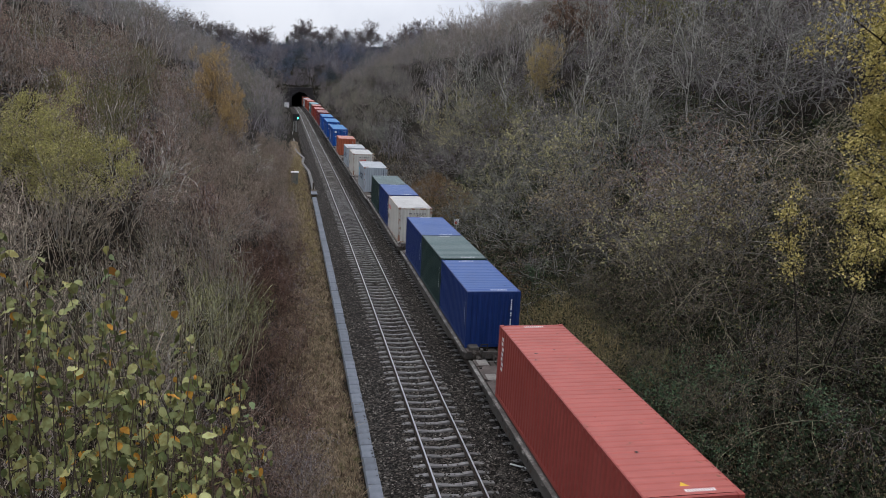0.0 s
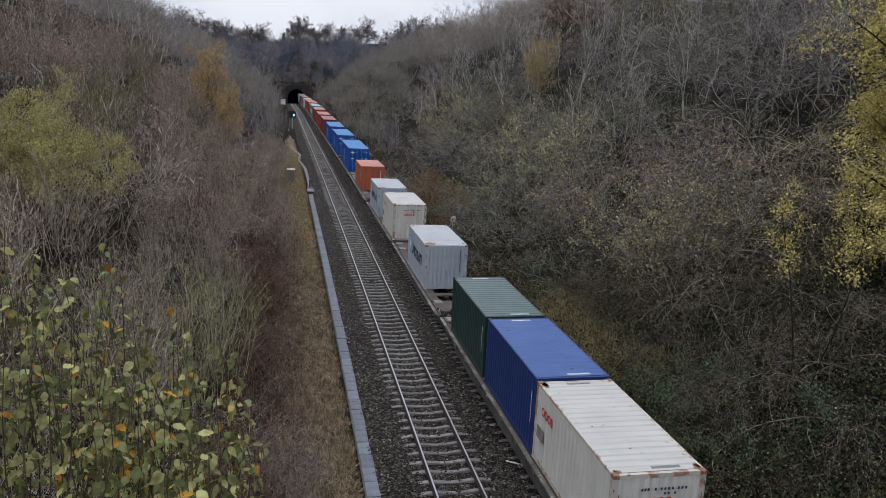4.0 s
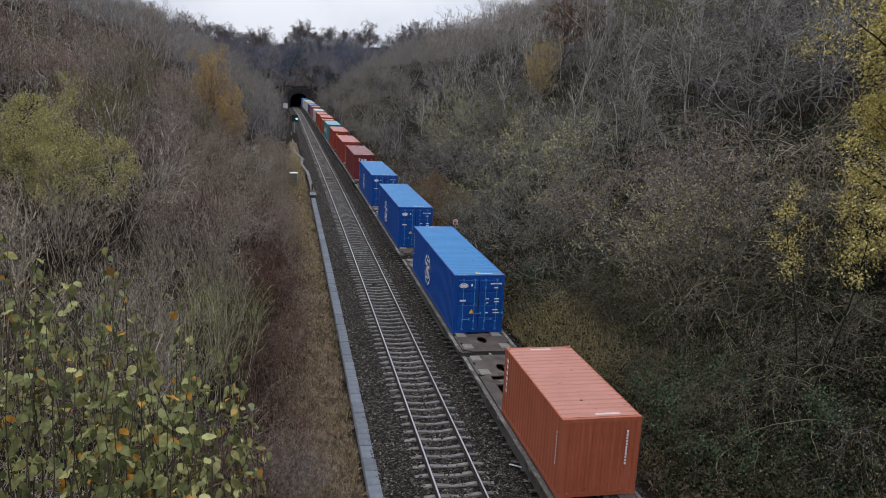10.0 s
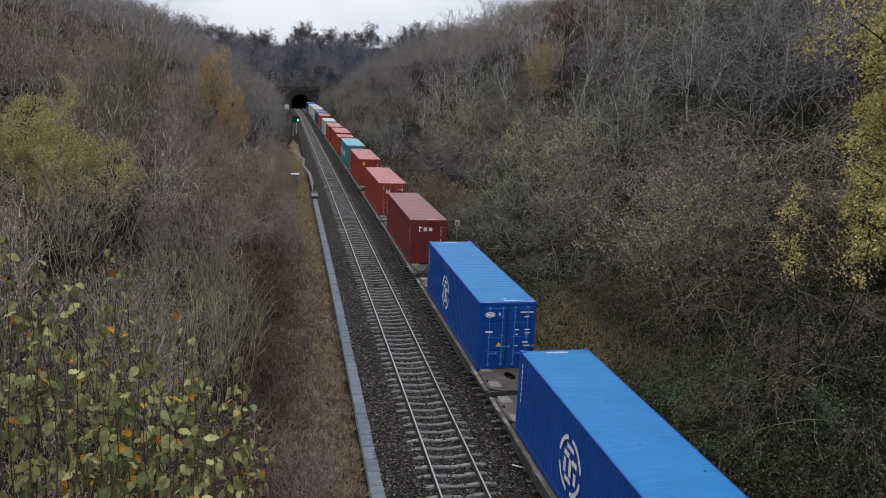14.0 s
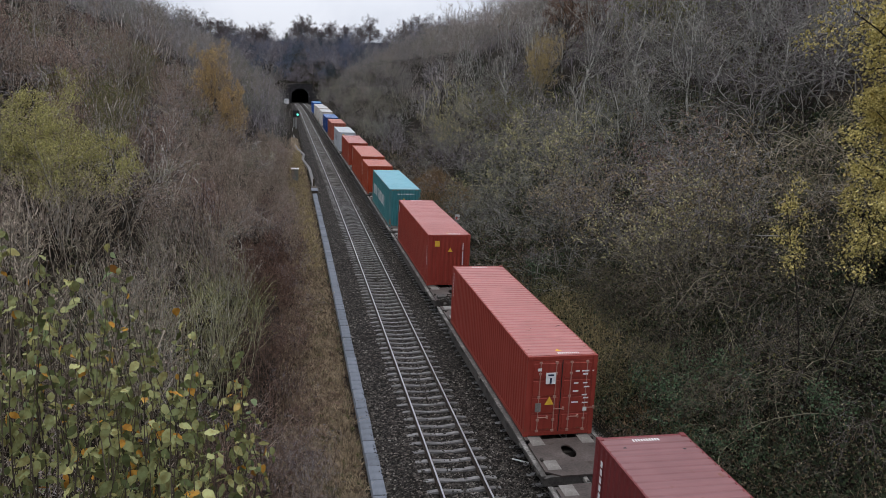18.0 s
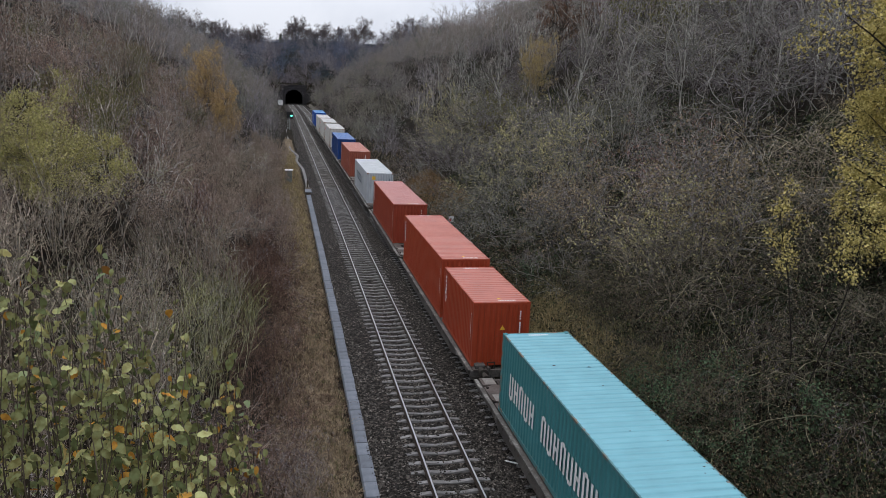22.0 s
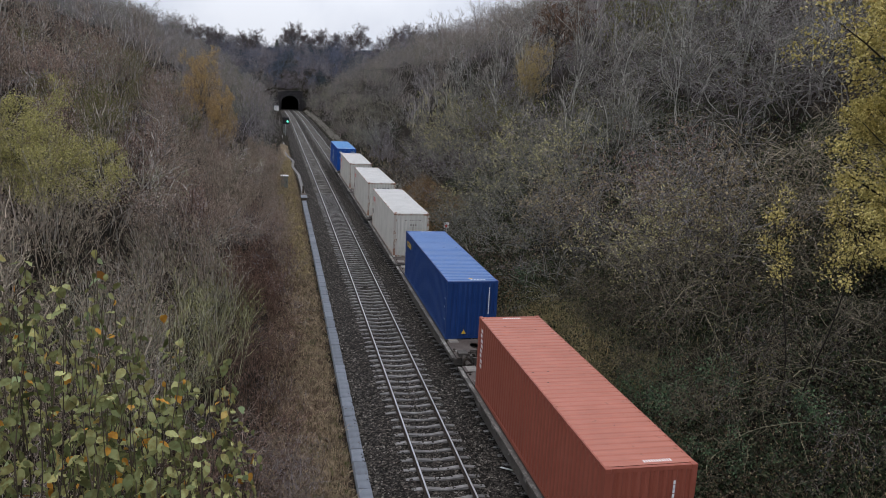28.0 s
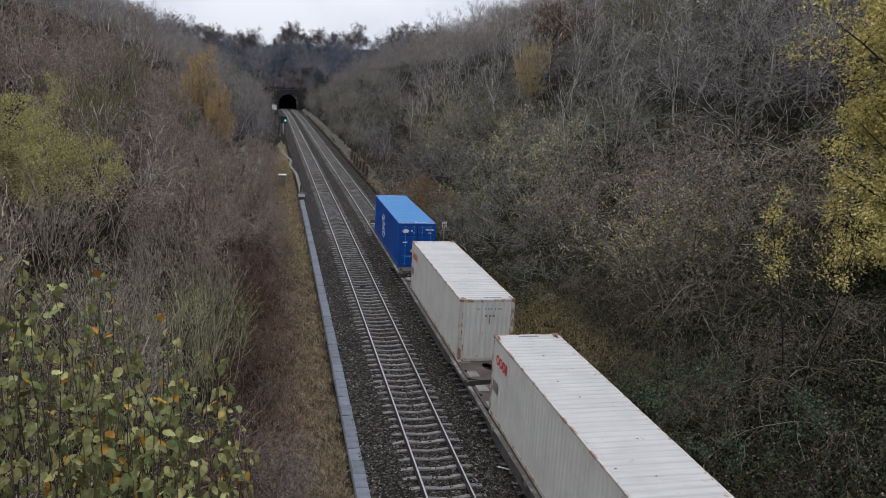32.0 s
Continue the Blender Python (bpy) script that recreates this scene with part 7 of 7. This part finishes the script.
# the leafy hazel close to the viewer
hz = thing("hazel_bush", "hazel shoots with green, yellow and orange leaves", "bush", at=pose(-6.9, 3.6, 8.4))
hr = random.Random(8)
LEAVES = []
for k in range(3):
    bm = bmesh.new()
    n = 9
    rowl, rowr, mid = [], [], []
    for i in range(n + 1):
        t_ = i / n
        wv = (0.3 + 0.03 * k) * math.sin(math.pi * min(1, t_ * 0.97 + 0.03)) ** 0.8 * (1.25 - 0.6 * t_)
        y_ = t_
        z_ = -0.18 * t_ * t_ * (1 + 0.4 * k)
        mid.append(bm.verts.new((0, y_, z_)))
        rowl.append(bm.verts.new((-wv - 0.015 * (i % 2), y_, z_ + (0.18 + 0.16 * k) * wv + 0.05 * math.sin(i * 1.9 + k))))
        rowr.append(bm.verts.new((wv + 0.015 * (i % 2), y_, z_ + (0.18 + 0.16 * k) * wv + 0.05 * math.sin(i * 2.3))))
    for i in range(n):
        bm.faces.new((rowl[i], mid[i], mid[i + 1], rowl[i + 1]))
        bm.faces.new((mid[i], rowr[i], rowr[i + 1], mid[i + 1]))
    for f in bm.faces:
        f.smooth = True
    LEAVES.append(mesh_of("leaf", bm, None))


def leaf_paint(name, lo, hi):
    m, n, l, b = tree_of(name)
    oi = n.new("ShaderNodeObjectInfo")
    r = ramp_of(n, ((0, lo), (0.5, tuple((p + q) / 2 for p, q in zip(lo, hi))), (1, hi)))
    co = n.new("ShaderNodeTexCoord")
    no = n.new("ShaderNodeTexNoise")
    no.inputs["Scale"].default_value, no.inputs["Detail"].default_value = 5, 4
    l.new(co.outputs["Object"], no.inputs[0])
    ad = n.new("ShaderNodeMath")
    ad.operation = "MULTIPLY_ADD"
    ad.inputs[1].default_value, ad.inputs[2].default_value = 0.5, -0.25
    l.new(no.outputs[0], ad.inputs[0])
    sm = n.new("ShaderNodeMath")
    l.new(oi.outputs["Random"], sm.inputs[0])
    l.new(ad.outputs[0], sm.inputs[1])
    l.new(sm.outputs[0], r.inputs[0])
    l.new(r.outputs[0], b.inputs["Base Color"])
    b.inputs["Roughness"].default_value, b.inputs["Specular IOR Level"].default_value = 0.6, 0.15
    let_through(n, l, b, r.outputs[0], 0.25)
    return m


HL = (leaf_paint("hazel_green", (0.09, 0.13, 0.06), (0.36, 0.43, 0.22)), leaf_paint("hazel_yellow", (0.2, 0.19, 0.06), (0.42, 0.385, 0.15)), leaf_paint("hazel_orange", (0.2, 0.09, 0.02), (0.42, 0.22, 0.035)))
for me in LEAVES:
    me.materials.append(HL[0])
count, rest = 0, []
for i in range(165):
    # shoots fan out, those further right stay lower
    fx = hr.random()
    base = Vector((-0.3 + fx * 1.65 + hr.uniform(-0.1, 0.1), -0.5 + hr.uniform(0, 1.8), 0.6))
    top = 3.55 - 0.95 * fx - 0.95 * hr.random() ** 1.5
    tip_ = Vector((base.x - 0.05 + hr.uniform(-0.15, 0.2), base.y + hr.uniform(-0.1, 0.35), top))
    sg = Segs()
    pts = []
    p = base.copy()
    n = 8
    for j in range(n):
        q = base.lerp(tip_, (j + 1) / n) + Vector((hr.gauss(0, 0.025), hr.gauss(0, 0.025), 0))
        sg.add(p, q, 0.008 * (1 - 0.8 * j / n), 0.008 * (1 - 0.8 * (j + 1) / n))
        pts.append((p.copy(), q.copy()))
        p = q
    part("shoot", raw_mesh("shoot", *sg.tubes(5), B_SHOOT), B_SHOOT, hz)
    for a, b in pts[2:]:
        for _ in range(hr.choice((4, 5, 5, 6))):
            at_ = a.lerp(b, hr.random())
            sc = hr.uniform(0.035, 0.088)
            m_ = HL[hr.choice((0, 0, 0, 0, 1, 1, 0, 2) if hr.random() < 0.55 else (0, 0, 1))]
            mm_ = pose(*(at_ + Vector((hr.uniform(-0.05, 0.05), hr.uniform(-0.05, 0.05), 0))), rx=hr.uniform(-95, 5), ry=hr.uniform(-50, 50), rz=hr.uniform(0, 360)) @ Matrix.Scale(sc, 4)
            if count < 290:
                part("leaf", LEAVES[hr.randrange(3)], m_, hz, at=mm_)
            else:
                rest.append(mm_)
            count += 1

lv = np.array([w.co[:] for w in LEAVES[0].vertices])
lf = np.array([p.vertices[:] for p in LEAVES[0].polygons])
V = [np.array(m_.to_3x3()) @ lv.T + np.array(m_.translation)[:, None] for m_ in rest]
F = [lf + i * len(lv) for i in range(len(rest))]
tagged(part("foliage", raw_mesh("foliage", np.concatenate([w.T for w in V]), np.concatenate(F), L_HAZEL), L_HAZEL, hz), kind="stuff")

# ---- sleepers and loose stone, last ----
sl = random.Random(17)
for ti, (x0, t) in enumerate(zip(TRACKS, tracks)):
    y = 16.2
    n_single = 110
    for i in range(n_single):
        ob = part("sleeper", SLEEPER, M_CONCRETE, t, at=pose(x0 + bend(y) + sl.uniform(-0.012, 0.012), y, fall(y) + sl.uniform(-0.006, 0.006), rz=math.degrees(-(bend(y + 1) - bend(y))) * -1 + sl.uniform(-0.25, 0.25)))
        y += 0.65
    sv = np.array([v.co[:] for v in SLEEPER.vertices])
    sf = np.array([[p.vertices[a], p.vertices[b], p.vertices[c]] for p in SLEEPER.polygons for a, b, c in [(0, k, k + 1) for k in range(1, len(p.vertices) - 1)]])
    V, F, off = [], [], 0
    for yy in list(np.arange(y, 460, 0.65)) + list(np.arange(-60, 16.0, 0.65)):
        V.append(sv + np.array([x0 + bend(yy), yy, fall(yy)]))
        F.append(sf + off)
        off += len(sv)
    tagged(part("sleepers_beyond", raw_mesh("sleepers_beyond", np.concatenate(V), np.concatenate(F), M_OLDSLEEPER), M_OLDSLEEPER, t, "dirt-covered sleepers further along the line"), kind="stuff")

g = np.random.default_rng(9)
n = 80000
y = 17 + 70 * g.random(n) ** 2.0
u = g.uniform(-2.55, 6.0, n)
x = np.interp(y, BEND_Y, BEND_X) + u
onto = np.abs(((y - 16.2 + 0.325) % 0.65) - 0.325) < 0.17
keep = ~(onto & ((np.abs(u) < 1.3) | (np.abs(u - TRACKS[1]) < 1.3)) & (g.random(n) < np.where(np.abs(u) < 0.3, 0.8, np.where(np.abs(u) > 1.05, 0.55, 0.97)))) & (np.abs(np.abs(u) - 0.7525) > 0.12) & (np.abs(np.abs(u - TRACKS[1]) - 0.7525) > 0.12)
x, y, u = x[keep], y[keep], u[keep]
n = len(x)
r = g.uniform(0.022, 0.055, n)
w = np.minimum(np.abs(u), np.abs(u - TRACKS[1]))
bed = np.interp(w, [0, 0.68, 1.0, 1.45], [-0.255, -0.235, -0.215, BALLAST_Z])
top = np.interp(w, [0.15, 0.4, 0.62, 0.97, 1.25], [-0.222, -0.192, -0.165, -0.17, -0.2])
z = np.where(onto[keep] & (w < 1.3), top + 0.012, bed - 0.004) + g.uniform(-0.01, 0.015, n)
octa = np.array([(1, 0, 0), (0, 1, 0), (-1, 0, 0), (0, -1, 0), (0, 0, 0.85), (0, 0, -0.8)])
of = np.array([(0, 1, 4), (1, 2, 4), (2, 3, 4), (3, 0, 4)])
V = (octa[None] * (r[:, None, None] * g.uniform(0.6, 1.3, (n, 6, 1)))) 
a = g.uniform(0, 6.283, n)
ca, sa = np.cos(a)[:, None], np.sin(a)[:, None]
V = np.stack([V[:, :, 0] * ca - V[:, :, 1] * sa + x[:, None], V[:, :, 0] * sa + V[:, :, 1] * ca + y[:, None], V[:, :, 2] + z[:, None]], -1).reshape(-1, 3)
F = (np.arange(n)[:, None, None] * 6 + of[None]).reshape(-1, 3)
M_LOOSE = leaf("loose_stone", (0.002, 0.0019, 0.0017), (0.095, 0.086, 0.076), (0.2, 0.186, 0.168), thin=0.0)
tagged(new("loose_ballast", raw_mesh("loose_ballast", V, F, M_LOOSE)), "loose dark grey ballast stones between the sleepers", "ballast", kind="stuff")

motions()
